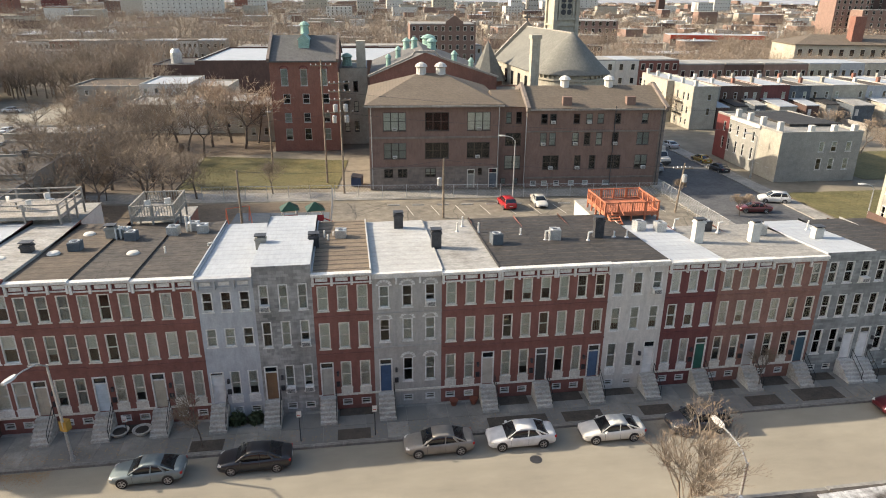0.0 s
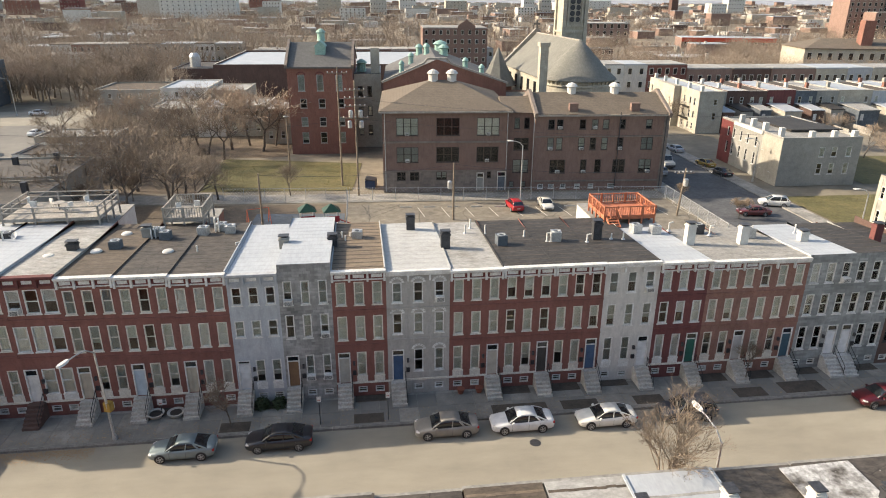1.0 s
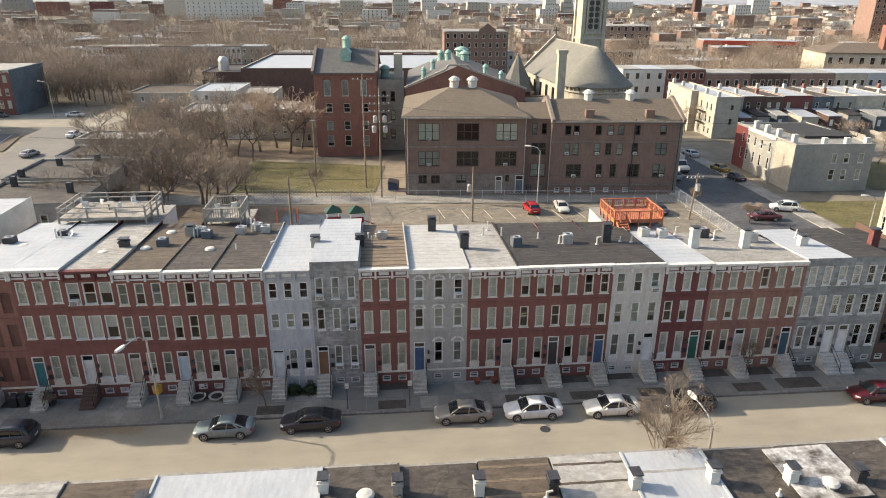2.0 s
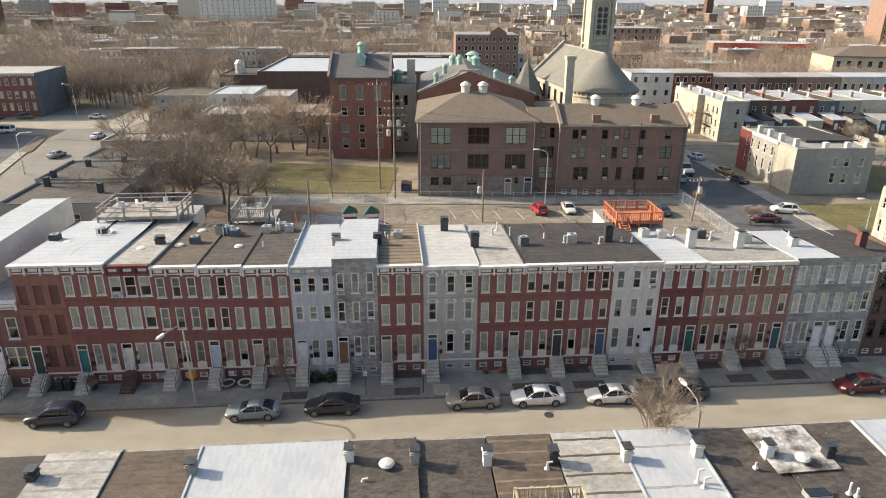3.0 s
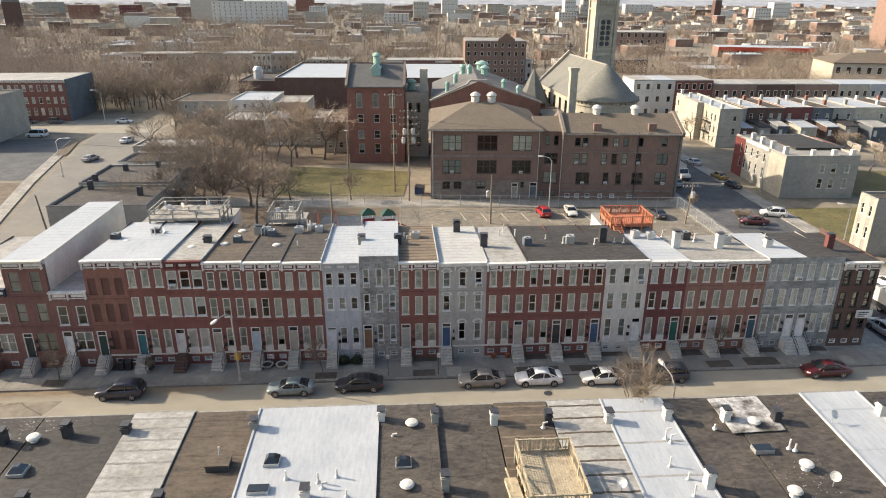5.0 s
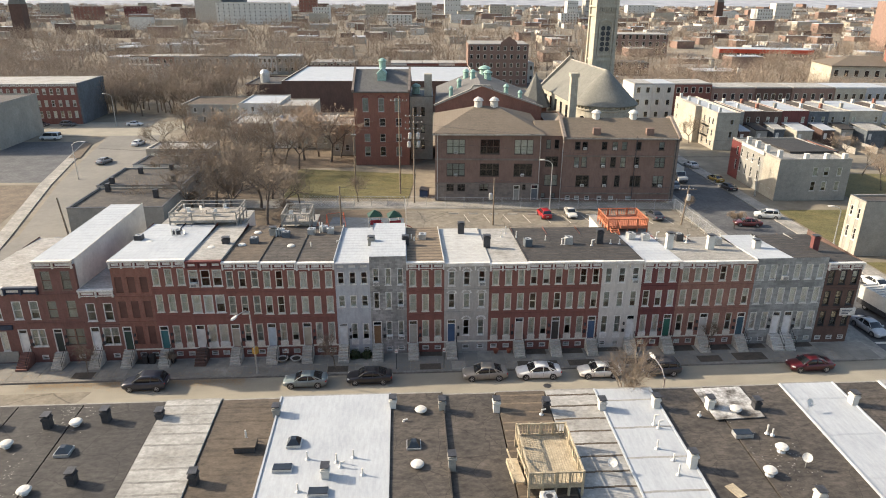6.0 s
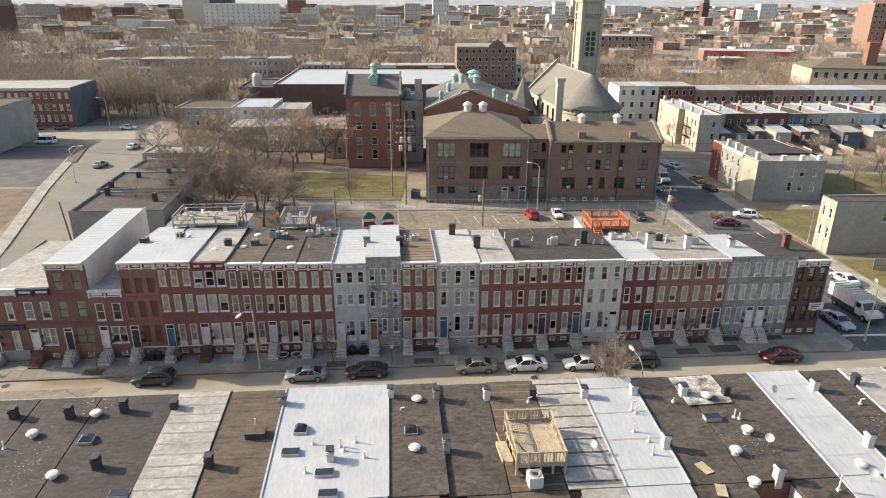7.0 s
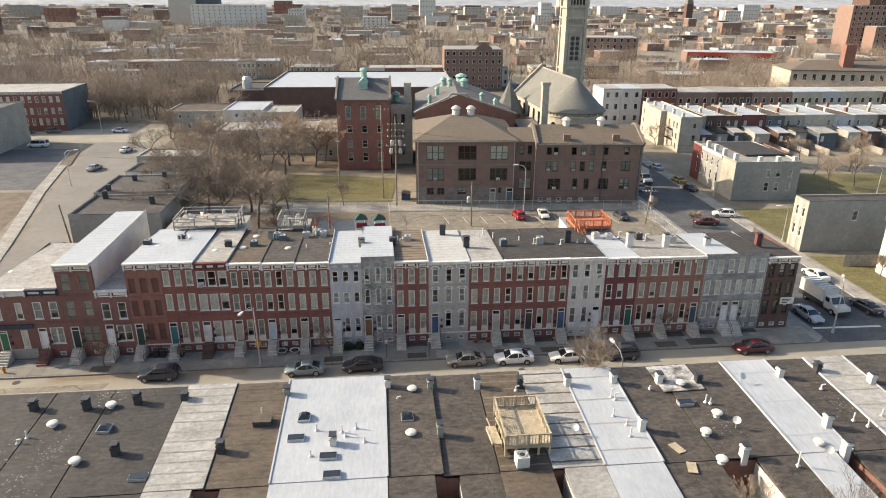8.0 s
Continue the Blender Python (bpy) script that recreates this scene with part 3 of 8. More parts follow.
        part("porch_lamp", boxes((mx + 0.06, mx + 0.22, -0.2, -0.003, 3.1, 3.4)), "metal_dark", e)
    rib = {"roof_white": "roof_white", "roof_brown": "roof_brown", "roof_tan": "roof_brown", "roof_tar": "roof_black", "roof_black": "roof_black", "roof_silver": "roof_silver", "roof_grey": "roof_grey", "roof_pale": "roof_pale"}[roof]
    laps = bmesh.new()
    for k in range(int(depth / 1.0)):
        yk = 0.6 + k * 1.0 + rnd.uniform(-0.08, 0.08)
        zk = top - 0.03 + (-drop + 0.03) * (yk - 0.1) / (depth - 0.1)
        slab(laps, 0.12, w - 0.12, yk - 0.09, yk + 0.05, zk + 0.006, zk + 0.022, 0.03)
    tagged(part("lap_seam", laps, rib, e), kind="stuff")
    # roof: one sloping sheet with ribs laid across it, falling to the back
    rb = bmesh.new()
    zf, zb = top - 0.03, top - drop
    v = [rb.verts.new(p) for p in ((0.1, 0.1, zf), (w - 0.1, 0.1, zf), (w - 0.1, depth, zb), (0.1, depth, zb), (0.1, 0.1, zf - 0.25), (w - 0.1, 0.1, zf - 0.25), (w - 0.1, depth, zb - 0.25), (0.1, depth, zb - 0.25))]
    for f in ((0, 1, 2, 3), (7, 6, 5, 4), (0, 4, 5, 1), (1, 5, 6, 2), (2, 6, 7, 3), (3, 7, 4, 0)):
        rb.faces.new([v[i] for i in f])
    rf = part("roof", rb, roof, e)
    for xx, pm in ((0.0, party[0]), (w - 0.1, party[1])):
        up = 0.13 if pm else 0.012
        part("party_wall", slab(bmesh.new(), xx, xx + 0.1, 0.1, depth, zf + up, zb + up, 0.5), pm or roof, e)
    return e


RED = "painted red brick row house, three storeys"
row_house("two-storey brick corner shop with a white fascia", -49.6, -44.9, 9.2, "brick_brown", "roof_silver", (0.04, 0.16, 0.07), "left", ((1.6, 4.0), (5.4, 7.5)), "white", "white_trim", 2, "white", 0.9, "blind_white", depth=17, belt=False, under=False, rail=False)
row_house("two-storey brick row house with a navy cornice and white door", -44.9, -41.4, 9.2, "brick_brown", "roof_silver", (0.7, 0.69, 0.65), "left", ((2.05, 4.2), (5.4, 7.5)), "navy", "navy", 2, "white", 0.6, "curtain", depth=17, belt=False, under=False, wide=(0.48, 0.92), steps="brick_brown", ww=0.95)
row_house("three-storey brick row house with a long white roof", -41.4, -37.4, 12.1, "brick_brown", "roof_white", (0.04, 0.05, 0.045), "left", ((2.05, 4.2), (5.4, 7.5), (8.7, 10.9)), "cream", "brick_dark", 2, "brown", 1.0, "curtain", depth=20, drop=0.2, belt=False, under=False, wide=(0.44, 0.95), ww=1.05, side_wall="white_wall")
row_house("two-storey brick row house with a white bracketed cornice", -37.4, -33.8, 8.75, "brick_brown", "roof_silver", (0.74, 0.73, 0.70), "left", ((2.05, 4.3), (5.0, 7.1)), "white", "red_panel", 2, "white", 0.4, "curtain", depth=13, belt=False, under=False, wide=(0.46, 0.94), ww=0.95)
row_house("boarded-up red brick row house, three storeys", -33.8, -29.9, 12.0, "brick_rust", "roof_white", (0.04, 0.07, 0.055), "left", cornice="white", boarded=True, depth=13.5)
row_house("red brick row house with a teal door and cream blinds", -29.9, -26.0, 12.0, "brick_red", "roof_white", (0.05, 0.16, 0.17), "left", ((2.05, 4.25), (5.9, 7.95), (9.0, 10.9)), cornice="white", blinds=1.0, depth=13.5)
row_house("red brick row house with a dark cornice and brown steps", -26.0, -22.3, 11.8, "brick_red", "roof_silver", (0.62, 0.60, 0.56), "left", ((2.05, 4.25), (5.7, 7.8), (8.8, 10.7)), cornice="dark", style="white", blinds=0.7, kind="blind_white", ww=0.98, steps="brick_umber", depth=13.5)
row_house("red brick row house with a beige door", -22.3, -18.4, 11.6, "brick_red", "roof_brown", (0.42, 0.37, 0.29), "left", ((2.05, 4.25), (5.5, 7.6), (8.6, 10.5)), blinds=0.85, kind="curtain", depth=13.5)
row_house("red brick row house with a white storm door", -18.4, -14.6, 11.5, "brick_red", "roof_black", (0.45, 0.52, 0.56), "left", ((2.05, 4.25), (5.4, 7.5), (8.5, 10.45)), blinds=0.9, depth=13.5)
row_house("red brick row house with white blinds and a beige door", -14.6, -10.6, 11.4, "brick_red", "roof_black", (0.44, 0.39, 0.30), "left", ((2.05, 4.25), (5.4, 7.4), (8.4, 10.3)), blinds=1.0, kind="blind_white", depth=13.5, party=(None, "roof_white"))
row_house("blue-grey painted row house with small windows", -10.6, -6.9, 11.3, "grey_blue", "roof_white", (0.62, 0.62, 0.60), "left", ((2.0, 4.0), (6.0, 7.4), (8.7, 10.15)), cornice="grey", fill="grey_blue", style="white", blinds=0.6, kind="curtain", belt=False, ww=0.72, party=("roof_white", None))
row_house("grey formstone row house with a brown wooden door", -6.9, -3.0, 11.85, "formstone", "roof_white", (0.22, 0.13, 0.07), "left", ((2.0, 4.2), (5.7, 7.7), (8.55, 10.5)), cornice=None, style="white", blinds=0.85, kind="curtain", belt=False, under=False, ww=0.66)
row_house("red brick row house with a cream screen door", -3.0, 1.1, 11.2, "brick_red", "roof_tan", (0.38, 0.36, 0.31), "left", ((2.05, 4.2), (5.3, 7.35), (8.3, 10.2)), blinds=1.0, party=("roof_white", "roof_pale"))
row_house("grey brick row house with hooded windows and a blue door", 1.1, 6.0, 11.0, "brick_grey", "roof_pale", (0.055, 0.10, 0.18), "left", ((2.2, 4.2), (5.6, 7.4), (8.3, 10.0)), cornice="plain", style="white", blinds=0.8, kind="curtain", belt=True, under=False, ww=0.74, arch=True)
row_house("red brick row house with a beige door", 6.0, 10.2, 10.9, "brick_red", "roof_silver", (0.46, 0.42, 0.35), "right", blinds=1.0, party=("roof_pale", "roof_tar"))
row_house("red brick row house with a dark door", 10.2, 14.3, 10.95, "brick_red", "roof_tar", (0.06, 0.055, 0.05), "right", blinds=0.9)
row_house("red brick row house with a blue door", 14.3, 18.4, 10.95, "brick_red", "roof_tar", (0.07, 0.12, 0.20), "right", blinds=0.95)
row_house("off-white painted row house with a white door", 18.4, 22.9, 10.9, "grey_white", "roof_tar", (0.72, 0.71, 0.68), "right", cornice="plain", style="white", blinds=0.9, kind="curtain", belt=False)
row_house("dark red brick row house with a green door", 22.9, 27.1, 10.8, "brick_dark", "roof_white", (0.025, 0.11, 0.08), "right", style="white", blinds=0.95, kind="blind_white", depth=10, party=("roof_white", None))
row_house("weathered brick row house with a damaged white door", 27.1, 31.3, 10.7, "brick_raw", "roof_grey", (0.45, 0.43, 0.40), "right", blinds=0.9, depth=9.5)
row_house("weathered brick row house with a dark blue door", 31.3, 35.7, 10.65, "brick_raw", "roof_grey", (0.05, 0.10, 0.13), "right", blinds=0.95, cornice="plain", depth=9.5)
row_house("grey formstone row house with white door and steps", 35.7, 39.8, 10.8, "formstone_warm", "roof_white", (0.72, 0.71, 0.69), "right", cornice=None, style="white", blinds=1.0, kind="blind_white", belt=False, under=False, depth=9.5, steps="marble")
row_house("grey formstone row house with white steps", 39.8, 43.9, 10.8, "formstone_warm", "roof_tar", (0.72, 0.71, 0.69), "left", cornice=None, style="white", blinds=1.0, kind="blind_white", belt=False, under=False, depth=9.5, steps="marble")
row_house("dark red brick corner house with a white cornice", 43.9, 48.0, 10.2, "brick_umber", "roof_tar", (0.05, 0.05, 0.05), None, ((2.3, 4.2), (4.9, 6.7), (7.5, 9.2)), style="dark", blinds=0.2, belt=False, under=False, depth=11, side_wall="brick_umber")


# ---- near row ----
NZ, NY = 8.6, 21.0


def near_house(label, x0, x1, roof, z=NZ, well=None, y0=6.2, rear=None, ribs=0, rib_mat="roof_black", edge=None, wall="stucco_grey"):
    """A house seen from above: main roof, a rear wing beside a light well, laps across the roof."""
    w, ym, d = x1 - x0, 8.2, NY
    rear = rear or roof
    e = thing("near_row_house", x0, 0, 0, 0, label, "house", "row houses under the camera")
    za = lambda y: z - 0.5 + 0.5 * (y - y0) / (d - y0)
    bm = bmesh.new()
    a, b = well or (0.0, w)
    wall_face(bm, (0, ym), 0, w, 0, za(ym) - 0.1)
    wall_face(bm, (0, d), -90, d - ym, 0, za(ym) - 0.1)
    wall_face(bm, (w, ym), 90, d - ym, 0, za(ym) - 0.1)
    wall_face(bm, (w, d), 180, w, 0, z - 0.1)
    part("wall", bm, "brick_rust", e)
    part("roof", slab(bmesh.new(), 0.05, w - 0.05, ym, d, za(ym), z), roof, e)
    bm = bmesh.new()
    wall_face(bm, (a, -4), 0, b - a, 0, za(y0) - 0.5, ())
    wall_face(bm, (a, ym - 0.05), -90, ym + 3.95, 0, za(y0) - 0.35, [(1.5, 2.4, 3.6, 5.4)])
    wall_face(bm, (b, -4), 90, ym + 3.95, 0, za(y0) - 0.35)
    wg = part("rear_wing", bm, wall, e)
    part("wing_roof", slab(bmesh.new(), a + 0.02, b - 0.02, -4, ym - 0.02, za(y0) - 0.55, za(ym) - 0.06), rear, e)
    part("cornice", boxes((0, w, d, d + 0.25, z - 0.45, z - 0.06)), "roof_grey", e)
    if edge:
        for xx in (-0.05, w - 0.08):
            part("parapet", slab(bmesh.new(), xx, xx + 0.13, ym, d, za(ym) + 0.07, z + 0.08, 0.4), edge, e)
    if ribs:
        for k in range(ribs):
            bm = bmesh.new()
            y = ym + (d - ym) * (k + 0.5) / ribs + rnd.uniform(-0.1, 0.1)
            n = 8
            for q in range(n):
                xa, xb = 0.1 + (w - 0.2) * q / n, 0.1 + (w - 0.2) * (q + 1) / n
                j = rnd.uniform(-0.03, 0.03)
                slab(bm, xa, xb, y + j - 0.09, y + j + 0.05, za(y) + 0.004, za(y) + 0.035, 0.04)
            part("lap_seam", bm, rib_mat, e)
    return e


near_house("row house with a black tar roof", -55.0, -46.0, "roof_tar")
near_house("row house with a black tar roof", -46.0, -38.0, "roof_tar")
near_house("row house with a patched black tar roof", -38.0, -32.4, "roof_tar")
near_house("row house with a scuffed black tar roof", -32.4, -27.6, "roof_tar", well=(0, 3.0))
near_house("row house with a black tar roof", -27.6, -21.5, "roof_tar")
near_house("row house with a silver lapped roof", -21.5, -17.3, "roof_silver", NZ + 0.1, well=(0.0, 3.4), ribs=11, rib_mat="roof_grey")
near_house("row house with a dark felt roof", -17.3, -12.8, "roof_brown", well=(1.1, 4.5), ribs=7, rib_mat="roof_brown")
near_house("row house with a bright white coated roof", -12.8, -4.4, "roof_white", NZ + 0.15, edge="roof_white")
near_house("row house with a black tar roof", -4.4, -0.4, "roof_black", NZ + 0.1, well=(0.0, 3.4), edge="roof_black")
near_house("row house with a black tar roof", -0.4, 3.8, "roof_black", NZ - 0.1, well=(1.2, 4.2), wall="white_wall")
near_house("row house with a brown ribbed roof and a deck", 3.8, 7.7, "roof_brown", ribs=12, rib_mat="roof_tan")
near_house("row house with a silver ribbed roof", 7.7, 11.7, "roof_silver", well=(0.9, 4.0), ribs=9, rib_mat="roof_brown", wall="white_wall")
near_house("row house with a white coated roof", 11.7, 16.2, "roof_white", ribs=4, rib_mat="roof_silver", edge="roof_white", wall="white_wall")
near_house("row house with a black tar roof", 16.2, 20.5, "roof_black", NZ - 0.15)
near_house("row house with a black tar roof and old silver patch", 20.5, 26.9, "roof_black", NZ - 0.1, well=(3.0, 6.4), wall="white_wall")
near_house("row house with a white coated roof", 26.9, 31.3, "roof_white", well=(0.0, 3.0), edge="roof_white", ribs=3, rib_mat="roof_white", wall="stucco_grey")
near_house("row house with a streaked brown tar roof", 31.3, 35.2, "roof_black", NZ - 0.1, ribs=9, rib_mat="roof_black", wall="brick_rust")
near_house("row house with a pale patched roof", 35.2, 39.2, "roof_silver", ribs=6, rib_mat="roof_grey", edge="roof_white")
near_house("row house with a black tar roof", 39.2, 48.0, "roof_black")

# ---- school and church ----
SA = -3.5
sch = thing("school", 3.0, 101.2, 0, SA, "brown brick institutional building with hipped shingle roof", "school")


def grid(cols, rows):
    return [(a, b, c, d) for c, d in rows for a, b in cols]


main_ops = grid(((2.2, 5.7), (8.6, 12.3), (15.1, 18.7)), ((9.3, 12.1), (4.95, 7.45))) + [(2.2, 3.6, 1.9, 3.35), (4.3, 5.8, 1.9, 3.35), (8.6, 10.3, 1.95, 3.4), (16.9, 17.6, 2.2, 3.35)]
bm = bmesh.new()
wall_face(bm, (0, 0), 0, 20.2, 3.5, 13.2, [o for o in main_ops if o[2] > 3.5])
wall_face(bm, (0, 22), -90, 22, 0, 13.2)
wall_face(bm, (20.2, 0), 90, 22, 0, 13.2)
wall_face(bm, (20.2, 22), 180, 20.2, 0, 13.2)
part("wall", bm, "brick_school", sch)
bm = bmesh.new()
wall_face(bm, (0, -0.12), 0, 20.2, 0, 3.5, [o for o in main_ops if o[2] < 3.5] + [(15.2, 16.4, 0.2, 3.2), (18.6, 20.0, 0.2, 3.35)])
part("stone_base", bm, "stone_base", sch)
for i, o in enumerate(main_ops):
    window(sch, (0, 0), 0, o, "bronze", 1.0 if i in (0, 2) else 0.25, "blind" if i in (0, 2) else "curtain", label="dark-framed triple sash window" if i < 6 else "")
wing_ops = grid([(a, a + 1.05) for a in (26.6, 28.0, 31.7, 33.7, 35.5, 38.2, 42.6)], ((10.2, 11.75),)) + grid([(a, a + 1.05) for a in (26.6, 28.05, 31.7, 33.6, 35.5, 38.1)] + [(42.1, 44.1)], ((6.8, 8.8),)) + \
    grid(((27.2, 29.8), (32.3, 33.35), (34.7, 35.75), (37.7, 39.8), (42.1, 44.2)), ((2.95, 5.2),)) + grid(((25.4, 26.3), (27.2, 28.1), (29.2, 30.1), (31.6, 32.5), (33.9, 34.8), (37.2, 38.4)), ((0.35, 1.1),))
con_ops = grid(((21.3, 22.2), (22.9, 23.8)), ((10.1, 11.9),)) + [(21.3, 23.8, 6.6, 8.6), (21.3, 23.9, 2.8, 5.0), (20.8, 21.6, 0.3, 1.3), (22.8, 23.6, 0.3, 1.3)]
bm = bmesh.new()
wall_face(bm, (24.5, 0.0), 0, 21.8, 0, 12.5, [(a - 24.5, b - 24.5, c, d) for a, b, c, d in wing_ops])
wall_face(bm, (46.3, 0.0), 90, 13, 0, 12.5)
wall_face(bm, (24.5, 13), -90, 13, 0, 12.5)
part("wall", bm, "brick_school", sch)
bm = bmesh.new()
wall_face(bm, (20.2, 1.2), 0, 4.3, 0, 12.6, [(a - 20.2, b - 20.2, c, d) for a, b, c, d in con_ops])
part("wall", bm, "brick_school", sch)
for o in wing_ops:
    window(sch, (0, 0), 0, o, "bronze" if o[2] > 2 else "white", 0.6, "curtain")
for o in con_ops:
    window(sch, (0, 1.2), 0, o, "bronze", 0.5, "curtain")


def hip_roof(bm, x0, x1, y0, y1, z, rise, rx0, rx1, over=0.5):
    x0, x1, y0, y1 = x0 - over, x1 + over, y0 - over, y1 + over
    ym = (y0 + y1) / 2
    c = [bm.verts.new(p) for p in ((x0, y0, z), (x1, y0, z), (x1, y1, z), (x0, y1, z))]
    u = [bm.verts.new(p) for p in ((x0, y0, z - 0.3), (x1, y0, z - 0.3), (x1, y1, z - 0.3), (x0, y1, z - 0.3))]
    a, b = bm.verts.new((rx0, ym, z + rise)), bm.verts.new((rx1, ym, z + rise))
    bm.faces.new((c[0], c[1], b, a))
    bm.faces.new((c[1], c[2], b))
    bm.faces.new((c[2], c[3], a, b))
    bm.faces.new((c[3], c[0], a))
    for i in range(4):
        j = (i + 1) % 4
        bm.faces.new((u[i], u[j], c[j], c[i]))
    bm.faces.new(u[::-1])
    return bm


def gable_roof(bm, x0, x1, y0, y1, z, rise, over=0.3, along="x"):
    """A ridge along x or y."""
    if along == "y":
        q = [(x0 - over, y0), (x1 + over, y0), (x1 + over, y1), (x0 - over, y1)]
        r = [((x0 + x1) / 2, y0), ((x0 + x1) / 2, y1)]
        f = ((0, 4, 5, 3), (4, 1, 2, 5), (0, 1, 4), (2, 3, 5))
    else:
        q = [(x0, y0 - over), (x1, y0 - over), (x1, y1 + over), (x0, y1 + over)]
        r = [(x0, (y0 + y1) / 2), (x1, (y0 + y1) / 2)]
        f = ((0, 1, 5, 4), (4, 5, 2, 3), (0, 4, 3), (1, 2, 5))
    v = [bm.verts.new((*p, z)) for p in q] + [bm.verts.new((*p, z + rise)) for p in r]
    for g in f:
        bm.faces.new([v[i] for i in g])
    bm.faces.new([v[i] for i in (3, 2, 1, 0)])
    return bm


part("roof", hip_roof(bmesh.new(), 0, 20.2, 0, 22, 13.3, 3.4, 8.2, 12.2), "shingle", sch)
part("roof", gable_roof(bmesh.new(), 24.5, 46.3, 0, 13, 12.6, 2.6), "shingle", sch)
part("roof", gable_roof(bmesh.new(), 19.5, 24.5, 1.2, 13, 12.7, 1.8), "shingle", sch)



def gable_wall(bm, x0, x1, xr, y, z0, z1, zr, thick=0.3):
    """A gabled wall facing south: eaves at z1, peak zr at xr."""
    f = [bm.verts.new((x, y, z)) for x, z in ((x0, z0), (x1, z0), (x1, z1), (xr, zr), (x0, z1))]
    k = [bm.verts.new((v.co.x, y + thick, v.co.z)) for v in f]
    bm.faces.new(f)
    bm.faces.new(k[::-1])
    for i in range(5):
        bm.faces.new((f[i], f[(i + 1) % 5], k[(i + 1) % 5], k[i]))
    return bm


def strip(bm, a, b, w, h):
    """A flat bar from a to b, w wide and h high."""
    a, b = Vector(a), Vector(b)
    d = (b - a).normalized()
    s = d.cross(Vector((0, 0, 1))).normalized() * (w / 2)
    u = s.cross(d).normalized() * (h / 2)
    v = [bm.verts.new(p) for p in (a - s - u, a + s - u, a + s + u, a - s + u, b - s - u, b + s - u, b + s + u, b - s + u)]
    for f in ((3, 2, 1, 0), (4, 5, 6, 7), (0, 1, 5, 4), (1, 2, 6, 5), (2, 3, 7, 6), (3, 0, 4, 7)):
        bm.faces.new([v[i] for i in f])
    return bm


def ventilator(parent, x, y, z, r=0.8, h=1.6, body="white_wall", cap="white_wall"):
    v = part("ventilator", lathe(bmesh.new(), x, y, ((r * 1.15, z - 0.5), (r, z + 0.1), (r, z + h * 0.55)), 10), body, parent)
    put("cap", mesh_of("cap", lathe(bmesh.new(), x, y, ((r * 0.8, z + h * 0.5), (r * 1.35, z + h * 0.62), (r * 0.9, z + h * 0.85), (r * 0.15, z + h)), 10), cap), v)


def window_unit(parent, x, y, z, w=0.65):
    u = part("air_conditioner", boxes((x, x + w, y - 0.35, y + 0.1, z, z + 0.42)), "white_trim", parent)
    put("grille", mesh_of("grille", boxes(*[(x + 0.06, x + w - 0.06, y - 0.365, y - 0.352, z + 0.06 + 0.06 * k, z + 0.09 + 0.06 * k) for k in range(5)]), "metal_dark"), u)


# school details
# Near-black panel added behind the panes, room darkness as colour.
part("interior", boxes((0.5, 19.7, 0.7, 0.8, 0.3, 13.0), (20.3, 24.2, 1.9, 2.0, 0.2, 12.3), (24.9, 45.9, 0.7, 0.8, 0.2, 12.3)), "room_darkness", sch)
for x in (8.6, 11.8):
    ventilator(sch, x, 11.0, 16.6, 0.8, 1.9)
for x in (31.6, 38.9):
    ventilator(sch, x, 6.5, 15.1, 0.75, 1.7)
for x in (30.7, 40.8):
    part("chimney", boxes((x - 0.7, x + 0.7, 0.5, 1.4, 12.4, 14.2)), "brick_school", sch)
for x, z in ((3.6, 9.35), (16.6, 9.35), (3.6, 5.0), (16.5, 5.0), (26.8, 6.85), (28.2, 10.25), (32.5, 3.0), (28.2, 3.0), (43.3, 3.0), (33.9, 10.25), (31.9, 6.85), (38.3, 6.85)):
    window_unit(sch, x, 0.0, z)
part("string_course", boxes((-0.05, 20.25, -0.16, -0.02, 8.1, 8.4), (-0.05, 20.25, -0.22, -0.1, 3.45, 3.65)), "stone_base", sch)
part("string_course", boxes((24.5, 46.35, -0.12, 0.0 - 0.004, 8.9, 9.1), (24.5, 46.35, -0.12, -0.004, 1.5, 1.75)), "stone_base", sch)
for x in (0.4, 20.0, 24.3, 38.3, 45.9):
    part("downpipe", rods(((x, -0.14, 0.2), (x, -0.14, 12.9), 0.07)), "metal_dark" if x > 30 else "metal", sch)
part("gutter", boxes((-0.6, 20.7, -0.72, -0.5, 12.95, 13.2)), "deck_grey", sch)
part("gutter", boxes((24.6, 46.3, -0.48, -0.3, 12.3, 12.52)), "deck_grey", sch)
for x in (24.5, 46.3):
    bm = bmesh.new()
    strip(bm, (x, -0.6, 12.4), (x, 6.5, 15.3), 0.5, 0.9)
    strip(bm, (x, 6.5, 15.3), (x, 13.5, 12.4), 0.5, 0.9)
    part("gable_parapet", bm, "stone_base", sch)
for xa, xb, zt, leaf in ((15.2, 16.4, 3.2, "stucco_grey"), (18.6, 20.0, 3.35, "stucco_dark")):
    part("door_frame", boxes((xa, xa + 0.12, -0.16, 0.05, 0.2, zt), (xb - 0.12, xb, -0.16, 0.05, 0.2, zt), (xa + 0.12, xb - 0.12, -0.16, 0.05, zt - 0.14, zt), (xa + 0.12, xb - 0.12, -0.14, 0.04, zt - 0.85, zt - 0.75)), "cream_trim", sch)
    part("door", boxes((xa + 0.12, xb - 0.12, -0.06, 0.0, 0.2, zt - 0.85)), leaf, sch)
    part("transom", boxes((xa + 0.12, xb - 0.12, -0.04, -0.02, zt - 0.75, zt - 0.14)), "car_glass", sch)
